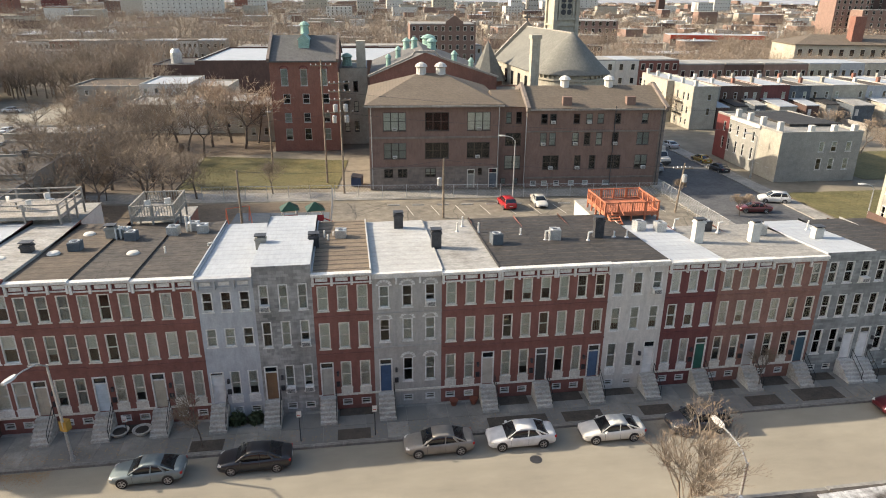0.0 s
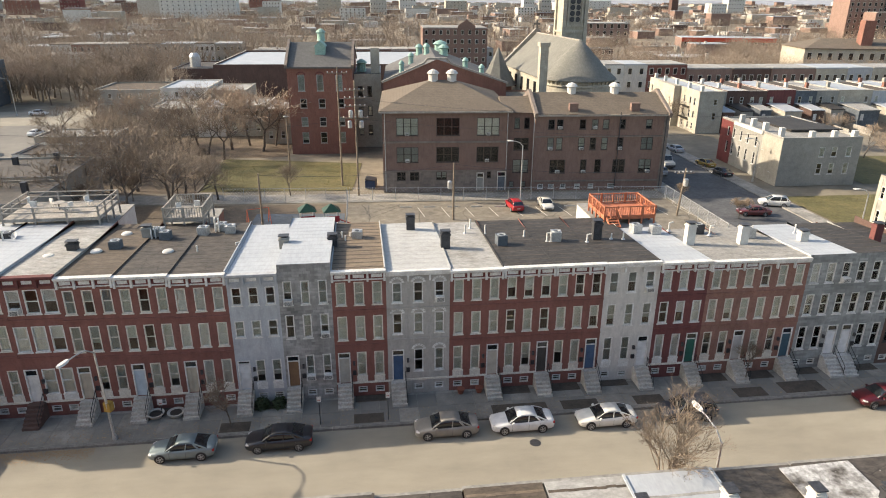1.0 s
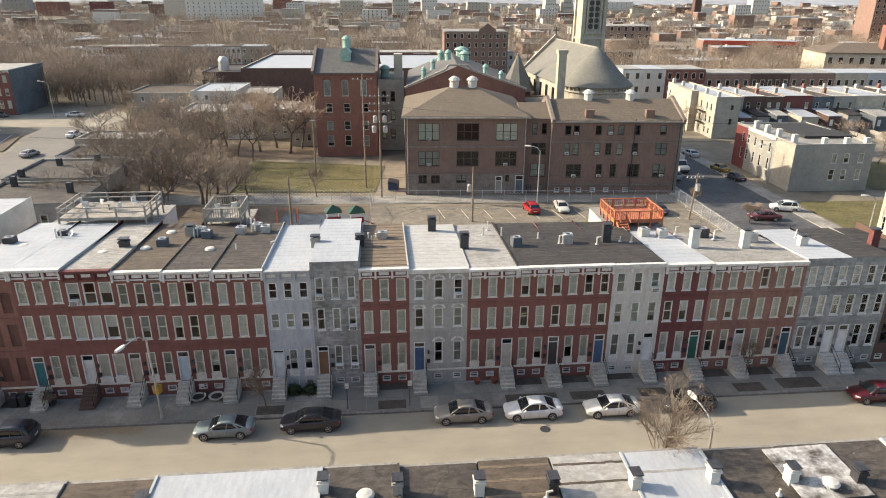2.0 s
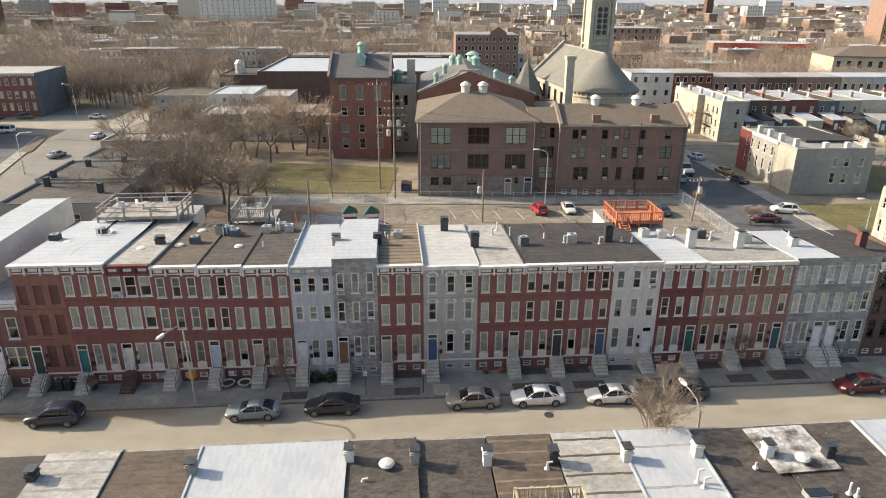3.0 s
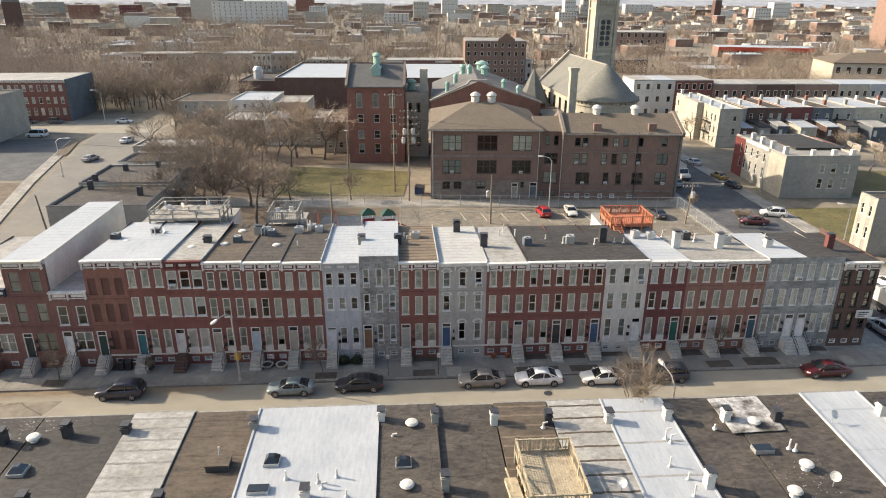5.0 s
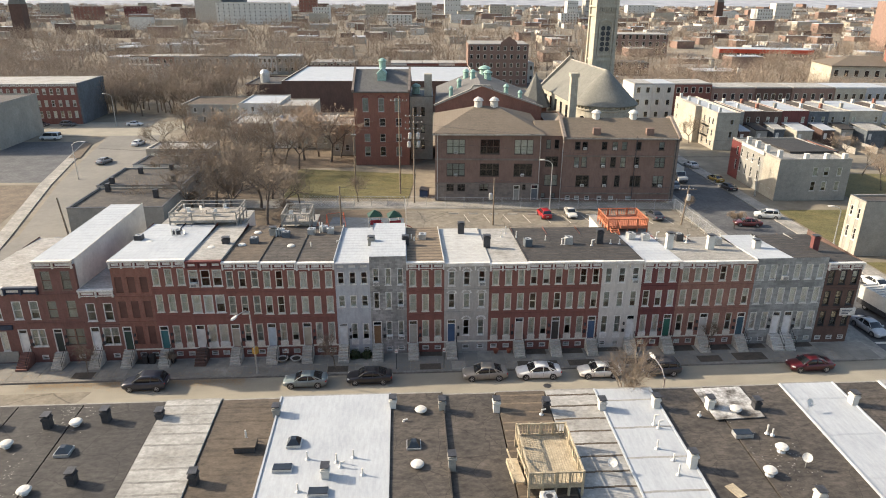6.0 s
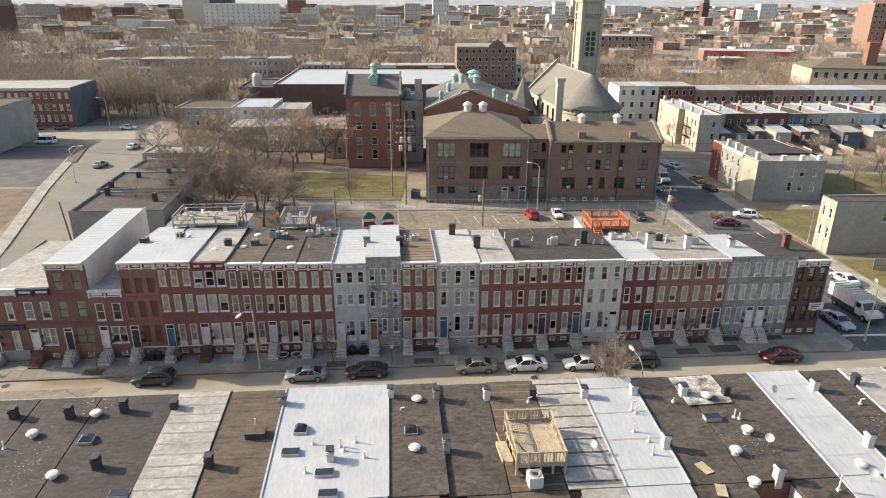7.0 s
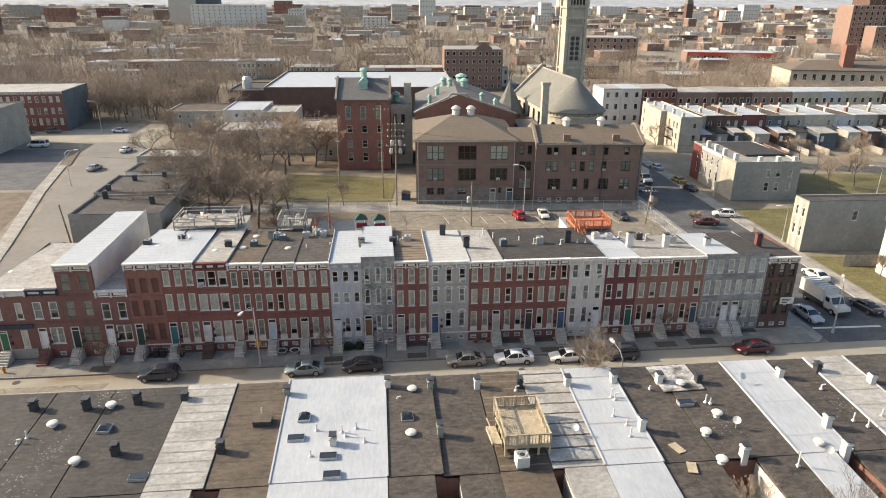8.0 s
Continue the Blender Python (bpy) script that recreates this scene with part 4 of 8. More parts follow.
part("quoin_strip", boxes((45.6, 46.42, -0.08, -0.006, 0, 12.4)), "stone_base", sch)

# ---- buildings behind the school ----
ten = thing("brick_tenement", -14.2, 130.6, 0, -2, "tall rust-red brick block with a slate roof", "building")
cols = ((2.0, 3.3), (5.6, 6.9), (9.3, 10.6))
ops = grid(cols, ((12.5, 15.6),)) + grid(((2.2, 3.5), (5.8, 7.1), (9.5, 10.8)), ((9.2, 11.0), (5.6, 7.4), (2.2, 4.4)))
bm = bmesh.new()
wall_face(bm, (0, 0), 0, 12.6, 0, 17.1, ops)
wall_face(bm, (0, 20), -90, 20, 0, 17.1)
wall_face(bm, (12.6, 0), 90, 20, 0, 17.1)
wall_face(bm, (12.6, 20), 180, 12.6, 0, 17.1)
part("wall", bm, "brick_rust", ten)
for i, o in enumerate(ops):
    w_ = window(ten, (0, 0), 0, o, "grey", 0.5, "curtain")
    if i < 3:
        hood = bmesh.new()
        for k in range(9):
            t0, t1 = math.pi * k / 9, math.pi * (k + 1) / 9
            q = [(0.65 + r * math.cos(t), -0.05, 3.05 + 0.75 * r * math.sin(t)) for t, r in ((t0, 0.6), (t0, 0.9), (t1, 0.9), (t1, 0.6))]
            hood.faces.new([hood.verts.new(p) for p in q])
        put("arch", mesh_of("arch", hood, "brick_dark"), w_)
# Added near-black panel in place of dim rooms behind the windows.
part("interior", boxes((0.3, 12.3, 0.7, 0.8, 0.3, 16.8)), "room_darkness", ten)
bm = slab(bmesh.new(), -0.3, 12.9, -0.4, 8.0, 17.1, 21.2, 0.3)
slab(bm, -0.3, 12.9, 8.0, 20.3, 21.2, 17.1, 0.3)
part("roof", bm, "slate_dark", ten)
for x in (-0.1, 12.7):
    bm = bmesh.new()
    v = [bm.verts.new((x, y, z)) for y, z in ((0, 17), (20, 17), (8, 21.0))]
    bm.faces.new(v)
    part("gable", bm, "brick_rust", ten)
    bm = bmesh.new()
    strip(bm, (x, -0.6, 17.2), (x, 8, 21.5), 0.5, 0.6)
    part("gable_parapet", bm, "stone_base", ten)
dm = part("dormer", gable_roof(boxes((5.3, 7.3, 3.6, 8.0, 17.8, 20.6)), 5.3, 7.3, 3.4, 8.0, 20.6, 1.1, 0.2, "y"), "copper", ten)
ventilator(ten, 6.3, 7.6, 21.9, 0.75, 1.9, "copper", "copper")

lnk = box_building("link_block", -1.3, 136, -2, 5.4, 16, 14.8, "stucco_tan", "slate", "narrow yellow-tan brick link with small windows", ops=grid(((0.7, 1.6), (2.6, 3.5)), ((10.6, 12.6), (6.6, 8.6), (2.6, 4.6))), style="dark", blinds=0.2)
part("chimney", boxes((3.4, 5.2, 0.4, 3.0, 14.8, 20.2)), "stucco_tan", lnk)
ventilator(lnk, 1.4, 5.0, 15.6, 0.9, 2.0, "copper", "copper")

hall = thing("brick_hall", 4.2, 125.0, 0, -3.5, "large brick hall with a low gabled slate roof", "hall")
bm = gable_wall(bmesh.new(), 0, 23.5, 10.2, 0, 0, 14.6, 18.9, 0.4)
part("gable", bm, "brick_rust", hall)
bm = bmesh.new()
wall_face(bm, (0, 34), -90, 33.6, 0, 14.6)
wall_face(bm, (23.5, 0.4), 90, 33.6, 0, 12.4)
part("wall", bm, "brick_rust", hall)
bm = bmesh.new()
v = [bm.verts.new(p) for p in ((-0.2, 0.3, 14.5), (10.2, 0.3, 18.75), (23.8, 0.3, 13.8), (23.8, 34, 13.8), (10.2, 34, 18.75), (-0.2, 34, 14.5))]
bm.faces.new((v[0], v[1], v[4], v[5]))
bm.faces.new((v[1], v[2], v[3], v[4]))
part("roof", bm, "slate_dark", hall)
bm = bmesh.new()
for a, b in (((-0.3, 14.6), (7.8, 18.1)), ((7.8, 18.1), (8.4, 18.9)), ((8.4, 18.9), (12.0, 18.9)), ((12.0, 18.9), (12.8, 18.0)), ((12.8, 18.0), (23.8, 14.4))):
    strip(bm, (a[0], 0.15, a[1] + 0.15), (b[0], 0.15, b[1] + 0.15), 0.7, 0.35)
part("coping", bm, "deck_grey", hall)
part("vent_opening", lathe(bmesh.new(), 10.2, -0.03, ((0.5, 0.0), (0.5, 0.02)), 10), "metal_dark", hall, m=pose(0, 0, 0))
for x, y, r, m_ in ((3.5, 6, 0.45, "copper"), (5.5, 14, 0.5, "copper"), (7.5, 26, 0.7, "copper"), (12.5, 30, 1.3, "copper"), (12.8, 22, 0.9, "copper"), (16, 5, 0.5, "copper"), (19, 3, 0.45, "copper"), (9.0, 20, 0.6, "copper")):
    z = 14.6 + (x * 4.2 / 10.2 if x < 10.2 else 4.2 - (x - 10.2) * 0.36)
    ventilator(hall, x, y, z + 0.3, r, 1.7 + r * 0.4, m_, m_)

wh = box_building("white_roof_hall", -43.5, 207, -2, 66, 52, 9.8, "brick_umber", "roof_white", "long dark brick building with a flat white roof", parapet=0.5)
part("skylight", boxes((22, 34, 26, 34, 9.8, 10.6)), "metal", wh)
ww_ = box_building("white_roof_annex", -56.2, 210, -2, 12.4, 24, 8.6, "brick_umber", "roof_black", "low dark brick annexe with a tank on its roof")
part("tank", lathe(bmesh.new(), 5, 8, ((1.7, 8.5), (1.7, 11.8), (1.0, 12.8)), 10), "metal", ww_)

# ---- church ----
chu = thing("church", 41.8, 124.0, 0, 3, "pale stone church with slate roof and bell tower", "church")
part("apse_wall", lathe(bmesh.new(), 0, 0, ((6.7, 0), (6.7, 14.2), (7.0, 14.3), (7.0, 14.6), (6.75, 14.7), (6.75, 15.5)), 32), "church_stone", chu)
part("apse_roof", lathe(bmesh.new(), 0, 0, ((7.45, 15.3), (7.3, 15.55), (5.6, 17.0), (3.7, 19.0), (1.75, 21.0), (0.08, 22.5)), 32), "slate", chu, smooth=True)
corb = mesh_of("corbel", boxes((-0.14, 0.14, -0.3, 0.05, 14.75, 15.3)), "church_stone")
for k in range(22):
    a = radians(-178 + 8.4 * k)
    put("corbel", corb, chu, pose(6.78 * math.cos(a), 6.78 * math.sin(a), 0, 0, 0, math.degrees(a) + 90))
for k in range(5):
    a = radians(-150 + 30 * k)
    ring = part("oculus_surround", lathe(bmesh.new(), 0, 0, ((1.15, -0.1), (1.15, 0.16), (0.85, 0.16), (0.85, -0.1)), 16), "church_stone", chu, m=pose(6.62 * math.cos(a), 6.62 * math.sin(a), 12.2, 90, 0, math.degrees(a) + 90))
    put("oculus", mesh_of("oculus", lathe(bmesh.new(), 0, 0, ((0.85, 0), (0.85, 0.12)), 12), "car_glass"), ring)
part("nave_wall", boxes((-7.0, 7.0, 0.5, 27.5, 0, 15.4)), "church_stone", chu)
part("nave_gable", gable_wall(bmesh.new(), -7.3, 7.3, 0, 27.2, 14.6, 15.6, 22.9, 0.6), "church_stone", chu)
part("nave_roof", gable_roof(bmesh.new(), -7.0, 7.0, 0.0, 27.4, 15.3, 7.0, 0.5, "y"), "slate", chu)
bm = bmesh.new()
strip(bm, (-7.6, 27.5, 15.6), (0, 27.5, 23.1), 0.7, 0.5)
strip(bm, (0, 27.5, 23.1), (7.6, 27.5, 15.6), 0.7, 0.5)
part("gable_coping", bm, "deck_grey", chu)
part("ridge_cap", boxes((-0.18, 0.18, 0.3, 27.2, 22.22, 22.42)), "deck_grey", chu)
part("finial", boxes((-0.15, 0.15, 27.3, 27.6, 23.0, 25.0), (-0.7, 0.7, 27.35, 27.55, 24.0, 24.35)), "slate_dark", chu)
part("chimney", boxes((-9.4, -7.9, -5.2, -3.9, 0, 21.6), (-9.6, -7.7, -5.4, -3.7, 21.6, 22.3)), "church_stone", chu)
for k in range(5):
    part("lancet", boxes((-7.12, -7.002, 4 + 4.6 * k, 5.4 + 4.6 * k, 11.5, 14.2)), "car_glass", chu)
# tower, with buttresses, belfry openings and cornices
TX0, TX1, TY0, TY1 = 2.4, 7.2, 16.5, 21.3
TC = (TX0 + TX1) / 2
tw = part("tower", boxes((TX0, TX1, TY0, TY1, 0, 44)), "church_stone", chu)
for x in (TX0, TX1):
    for y in (TY0, TY1):
        put("buttress", mesh_of("buttress", boxes((x - 0.5, x + 0.5, y - 0.5, y + 0.5, 0, 32.0, (0.15, 0.15)), (x - 0.35, x + 0.35, y - 0.35, y + 0.35, 32, 38), (x - 0.55, x + 0.55, y - 0.55, y + 0.55, 38, 42.6), (x - 0.5, x + 0.5, y - 0.5, y + 0.5, 42.6, 46.5, (0.46, 0.46))), "church_stone"), tw)
for z, q in ((22.8, 0.3), (33.0, 0.3), (35.0, 0.4), (37.6, 0.45), (41.0, 0.4)):
    put("cornice", mesh_of("cornice", boxes((TX0 - q, TX1 + q, TY0 - q, TY1 + q, z, z + 0.45)), "church_stone"), tw)
for k in range(9):
    x = TX0 + 0.2 + 0.55 * k
    put("corbel", mesh_of("corbel", boxes((x - 0.14, x + 0.14, TY0 - 0.4, TY0 - 0.01, 34.0, 35.0)), "church_stone"), tw)
for row in range(5):
    for s in (-0.62, 0.62):
        put("belfry_light", cache.setdefault("belfry", mesh_of("belfry_light", lathe(bmesh.new(), 0, 0, ((0.54, 0), (0.54, 0.12)), 12), "metal_dark")), tw, pose(TC + s, TY0 - 0.02, 25.5 + 1.2 * row, 90, 0, 0))
arch = boxes((TC - 1.75, TC - 1.35, TY0 - 0.32, TY0 - 0.01, 24.4, 31.0), (TC + 1.35, TC + 1.75, TY0 - 0.32, TY0 - 0.01, 24.4, 31.0), (TC - 0.14, TC + 0.14, TY0 - 0.2, TY0 - 0.01, 24.6, 31.2), (TC - 1.9, TC + 1.9, TY0 - 0.4, TY0 - 0.01, 24.0, 24.4))
for k in range(8):
    t0, t1 = math.pi * k / 8, math.pi * (k + 1) / 8
    q = [(TC + r * math.cos(t), 31.0 + 0.75 * r * math.sin(t)) for t, r in ((t0, 1.35), (t0, 1.75), (t1, 1.75), (t1, 1.35))]
    f0, f1 = [arch.verts.new((x, TY0 - 0.32, z)) for x, z in q], [arch.verts.new((x, TY0 - 0.01, z)) for x, z in q]
    arch.faces.new(f0)
    for i in range(4):
        arch.faces.new((f0[i], f0[(i + 1) % 4], f1[(i + 1) % 4], f1[i]))
put("window_surround", mesh_of("window_surround", arch, "church_stone"), tw)
for k in range(5):
    x = TX0 + 0.8 + 0.8 * k
    put("louvre", mesh_of("louvre", boxes((x - 0.25, x + 0.25, TY0 - 0.03, TY0 - 0.005, 38.3, 40.6)), "car_glass"), tw)
put("spire", mesh_of("spire", boxes((TX0 - 0.2, TX1 + 0.2, TY0 - 0.2, TY1 + 0.2, 44, 52, (2.2, 2.2))), "slate"), tw)
# slate-capped stair turret and low sacristy
tur = thing("stair_turret", 29.6, 141.5, 0, 0, "square brick turret with a green-grey pointed roof", "turret")
part("wall", boxes((-2.6, 2.6, -2.6, 2.6, 0, 12.4)), "brick_rust", tur)
part("roof", lathe(bmesh.new(), 0, 0, ((4.2, 12.0), (2.2, 15.5), (0.1, 19.8)), 8), "slate", tur)
sac = box_building("sacristy", 28.2, 119.5, -2, 5.4, 15, 11.4, "brick_school", "slate", "low brick sacristy beside the church")

# ---- houses east of the side street ----
w3 = grid(((2.6, 3.4), (4.6, 5.4), (7.2, 8.0), (9.6, 10.4), (12.4, 13.2), (15.0, 15.8), (18.0, 18.8)), ((5.2, 7.0), (2.0, 4.2)))
bE = box_building("corner_row", 69.6, 98.0, -1.5, 14.2, 20.8, 8.0, "stucco_grey", "roof_grey", "grey stucco corner house, two storeys", "house", ops=grid(((6.8, 7.8), (9.0, 10.0), (11.6, 12.6)), ((5.0, 6.7), (2.0, 3.9))), west=w3, blinds=0.7)
part("front", boxes((-0.06, -0.004, 16.3, 17.4, 0, 8.0), (-0.06, -0.004, 18.2, 20.8, 0, 8.0), (-0.06, -0.004, 17.4, 18.2, 0, 2.0), (-0.06, -0.004, 17.4, 18.2, 4.2, 5.2), (-0.06, -0.004, 17.4, 18.2, 7.0, 8.0)), mat_for((0.17, 0.045, 0.04)), bE)
part("low_roof", slab(bmesh.new(), 5.0, 14.6, 6.0, 20.0, 8.5, 8.2, 0.3), "roof_tar", bE)
part("cornice", boxes((-0.3, -0.004, 6.0, 15.8, 7.75, 8.3)), "white_trim", bE)
part("front", boxes((-0.05, -0.004, 0.0, 6.0, 0, 8.0)), "stucco_tan", bE)
for y in (2.0, 7.0, 11.0, 15.0):
    part("chimney", boxes((0.6, 1.4, y, y + 0.8, 8.0, 9.6)), "white_wall", bE)
for x in (5.0, 9.0, 12.6):
    part("chimney", boxes((x, x + 0.8, 0.3, 1.1, 8.0, 9.3)), "white_wall", bE)
b2_ = box_building("rear_house", 79.0, 110.0, -1.5, 10, 12, 6.8, "brick_rust", "roof_black", "low brick rear house with a tar roof", "house")
b3_ = box_building("corner_row", 77.6, 143.0, -1.0, 6.0, 29, 9.4, "stucco_tan", "roof_white", "tan three-storey corner house with a white roof", "house", ops=grid(((3.6, 4.5),), ((6.6, 7.9), (3.2, 4.8))), west=grid(((1.4, 2.2), (6, 6.8), (9.4, 10.2), (12.2, 13.0), (17, 17.8), (21, 21.8), (24.2, 25), (26.4, 27.2)), ((6.3, 8.0), (3.4, 5.0), (0.8, 2.2))), blinds=0.5, style="grey")
part("bay_wall", boxes((-1.7, -0.004, 10.0, 20.4, 0, 9.7), (-1.75, 0.1, 9.95, 20.45, 9.7, 9.85)), "stucco_tan", b3_)
fe = part("fire_escape", boxes((-0.9, -0.02, 4.4, 8.4, 5.6, 5.68), (-0.9, -0.02, 4.4, 8.4, 2.9, 2.98)), "iron", b3_)
for z in (2.9, 5.6):
    put("railing", mesh_of("railing", boxes((-0.92, -0.88, 4.4, 8.4, z + 0.95, z + 1.0), *[(-0.92, -0.89, 4.4 + 0.4 * k, 4.43 + 0.4 * k, z, z + 0.95) for k in range(11)]), "iron"), fe)
for y in (0.6, 7.0, 14.0, 21.0, 27.0):
    part("chimney", boxes((0.5, 1.2, y, y + 0.7, 9.4, 10.9)), "white_wall", b3_)
xs = 83.8
# Dark blue-grey and umber walls put the shade of these backs into colour.
YARD = ((5.0, "stucco_grey", "roof_tar", 8.4), (5.4, "brick_umber", "roof_white", 8.6), (5.0, "brick_umber", "roof_brown", 8.5), (7.4, "brick_dark", "roof_white", 8.7), (5.6, "stucco_dark", "roof_brown", 8.5), (5.8, "stucco_grey", "roof_silver", 8.5), (9.0, "stucco_tan", "roof_white", 8.6), (6.4, "grey_blue", "roof_brown", 8.4), (7.0, "stucco_grey", "roof_white", 8.5), (7.0, "brick_umber", "roof_silver", 8.5), (8.0, "stucco_tan", "roof_white", 8.4), (8.0, "stucco_grey", "roof_brown", 8.5))
for i, (w_, col, rf, h_) in enumerate(YARD):
    hb = box_building("yard_house", xs, 151.0 - 0.02 * (xs - 84), -1, w_ - 0.05, 19, h_, col, rf, "two-storey row house seen from its back yard", "house", ops=grid(((0.8, 1.7), (w_ - 1.9, w_ - 1.0)), ((5.6, 7.2), (2.4, 4.1))), blinds=0.6, parapet=0.1, group="rear row houses")
    for ya in (5.0, 14.0):
        part("chimney", boxes((0.1, 0.8, ya, ya + 0.8, h_, h_ + 1.4)), ("stucco_grey", "white_wall", "brick_rust")[i % 3], hb)
    part("extension", boxes((0.3, w_ * 0.62, -8 + i % 3, -0.01, 0, 5.0)), ("brick_umber", "stucco_grey", "stucco_dark", "stucco_tan")[i % 4], hb)
    part("extension_roof", slab(bmesh.new(), 0.15, w_ * 0.62 + 0.15, -8.2 + i % 3, -0.01, 5.05, 5.7, 0.2), ("roof_white", "roof_tar", "roof_silver", "roof_white")[i % 4], hb)
    part("back_window", boxes((0.8, 1.6, -8.05 + i % 3, -7.99 + i % 3, 2.6, 4.1)), "white_trim", hb)
    part("back_fence", boxes((w_ - 0.12, w_ - 0.02, -14, -0.05, 0, 1.7)), "deck_grey", hb)
    xs += w_
cb = box_building("corner_block", 66.5, 68.4, -1.0, 34, 3.9, 8.6, "stucco_grey", "roof_black", "grey stucco block with a sunlit tan side", "house", ops=grid(((8, 9), (14, 15), (21, 22)), ((5.4, 7.2),)), west=grid(((0.6, 1.3), (2.4, 3.1)), ((5.8, 7.5), (2.4, 4.3))), blinds=0.3)
# West face in lighter tan: its sunlight is put into the colour.
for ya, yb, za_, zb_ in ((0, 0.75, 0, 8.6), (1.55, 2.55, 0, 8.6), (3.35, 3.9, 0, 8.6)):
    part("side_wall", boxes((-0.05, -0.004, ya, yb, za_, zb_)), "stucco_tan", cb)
box_building("garden_house", 73.2, 50.0, 0, 14, 9, 8.0, "white_wall", "roof_black", "white painted house by the side street", "house")
fn = thing("board_fence", 69.5, 61.5, 0, -3, "grey weathered board fence", "fence")
for k in range(24):
    put("board", cache.setdefault("board", mesh_of("board", boxes((0, 0.28, 0, 0.04, 0, 1.9)), "deck_grey")), fn, pose(0.3 * k, 0, 0.02))

# ---- west side ----
gb = box_building("garage_block", -56.8, 80.8, 0, 15, 12, 5.4, "stucco_grey", "roof_black", "low grey block with a black roof and white windows", "garage", ops=grid(((7.5, 8.5), (10.2, 11.2)), ((2.4, 4.2),)), blinds=0.3)
gb2 = box_building("garage_block", -57.2, 93.0, 0, 15, 13, 5.7, "stucco_grey", "roof_black", "low grey block with a black roof and chimneys", "garage")
for b_, pts in ((gb, ((2.0, 10), (11.5, 6))), (gb2, ((1.5, 2.0), (4.0, 9.0), (9.0, 11.5), (12, 3)))):
    for x, y in pts:
        part("chimney", boxes((x, x + 0.7, y, y + 0.7, 5.4, 6.9)), "metal_dark", b_)
for x0, y0, w_, d_, h_, wl, rf, lb in ((-58.5, 113, 12, 9, 4.6, "white_wall", "roof_black", "low white-walled building with a black roof"), (-60, 125, 14, 8, 5.2, "stucco_grey", "roof_silver", "low grey building with a silver roof"), (-69.5, 182, 18, 17, 6.2, "stucco_grey", "roof_brown", "two-storey grey house with a brown roof"),
                                       (-51.5, 178, 12, 18, 7.0, "white_wall", "roof_white", "two-storey white house with a white roof"), (-39.4, 176, 10, 14, 6.6, "stucco_tan", "roof_silver", "two-storey cream house with a pale roof"), (-30, 150, 9, 12, 6.6, "stucco_grey", "roof_silver", "two-storey grey house behind bare trees"),
                                       (-48, 152, 11, 14, 5.8, "stucco_tan", "roof_silver", "cream rear house behind bare trees"), (-36.6, 150, 6, 12, 6.4, "white_wall", "roof_white", "narrow white rear house"), (-21, 141, 6.2, 12, 7.2, "stucco_tan", "roof_silver", "cream house beside the brick block")):
    box_building("small_house", x0, y0, -2, w_, d_, h_, wl, rf, lb, "house", ops=grid([(a, a + 0.9) for a in np.arange(1.0, w_ - 1.2, 2.6)], ((h_ - 2.0, h_ - 0.7),) + (((1.2, 2.8),) if h_ > 5.5 else ())), blinds=0.4)
rr = thing("red_row", -133.0, 185.6, 0, 2.0, "three-storey red brick row with a slate-blue end wall", "house")
bm = bmesh.new()
rops = grid([(1.3 + 2.05 * k, 2.3 + 2.05 * k) for k in range(15)], ((8.9, 10.7), (5.3, 7.2), (1.9, 4.0)))
wall_face(bm, (0, 0), 0, 32, 0, 12.0, rops)
part("wall", bm, "brick_red", rr)
part("end_wall", boxes((31.8, 32.4, 0, 20, 0, 12.2)), "stucco_dark", rr)
part("roof", boxes((0, 31.79, 0.3, 20, 11.5, 12.05)), "roof_silver", rr)
panels(rr, 32, 11.4, 0.8, 15, "white_trim", "red_panel")
for o in rops:
    window(rr, (0, 0), 0, o, "white", 0.6, "blind_white")
box_building("west_block", -128, 150, 0, 22.5, 22, 11, "stucco_grey", "roof_black", "grey stucco block with a blank wall")
sheet("rear_yards", [(-62, 104), (-27.5, 104), (-27.5, 128), (-15, 128.5), (-15, 178), (-66, 178)], -0.03, "dirt", "brown leaf-strewn rear yards", category="yard")
sheet("vacant_lot", [(-106, 118), (-80, 118), (-88, 160), (-106, 160)], -0.02, "asphalt_dark", "dark asphalt vacant lot", category="lot")
sheet("vacant_lot_south", [(-106, 70), (-70, 70), (-78, 116), (-106, 116)], -0.02, "dirt", "bare brown vacant lot", category="lot")
sheet("pavement_west", [(-67.2, 70), (-64.6, 70), (-68.2, 84), (-77, 116), (-86.5, 158), (-88.8, 158), (-79.5, 116), (-70.5, 84)], 0.12, "paving", "pale concrete pavement", 0.16, "pavement")
sheet("verge_west", [(-84.4, 140), (-81.6, 140), (-86.2, 158), (-88.4, 158)], 0.14, "dirt", "brown leaf-strewn verge", category="verge")


# ---- vehicles ----
def loft(bm, stations, caps=True):
    rows = [[bm.verts.new(p) for p in st] for st in stations]
    n = len(rows[0])
    for lo, hi in zip(rows, rows[1:]):
        for i in range(n - 1):
            bm.faces.new((lo[i], lo[i + 1], hi[i + 1], hi[i]))
        bm.faces.new((lo[n - 1], lo[0], hi[0], hi[n - 1]))
    if caps:
        bm.faces.new(rows[0][::-1])
        bm.faces.new(rows[-1])
    return bm


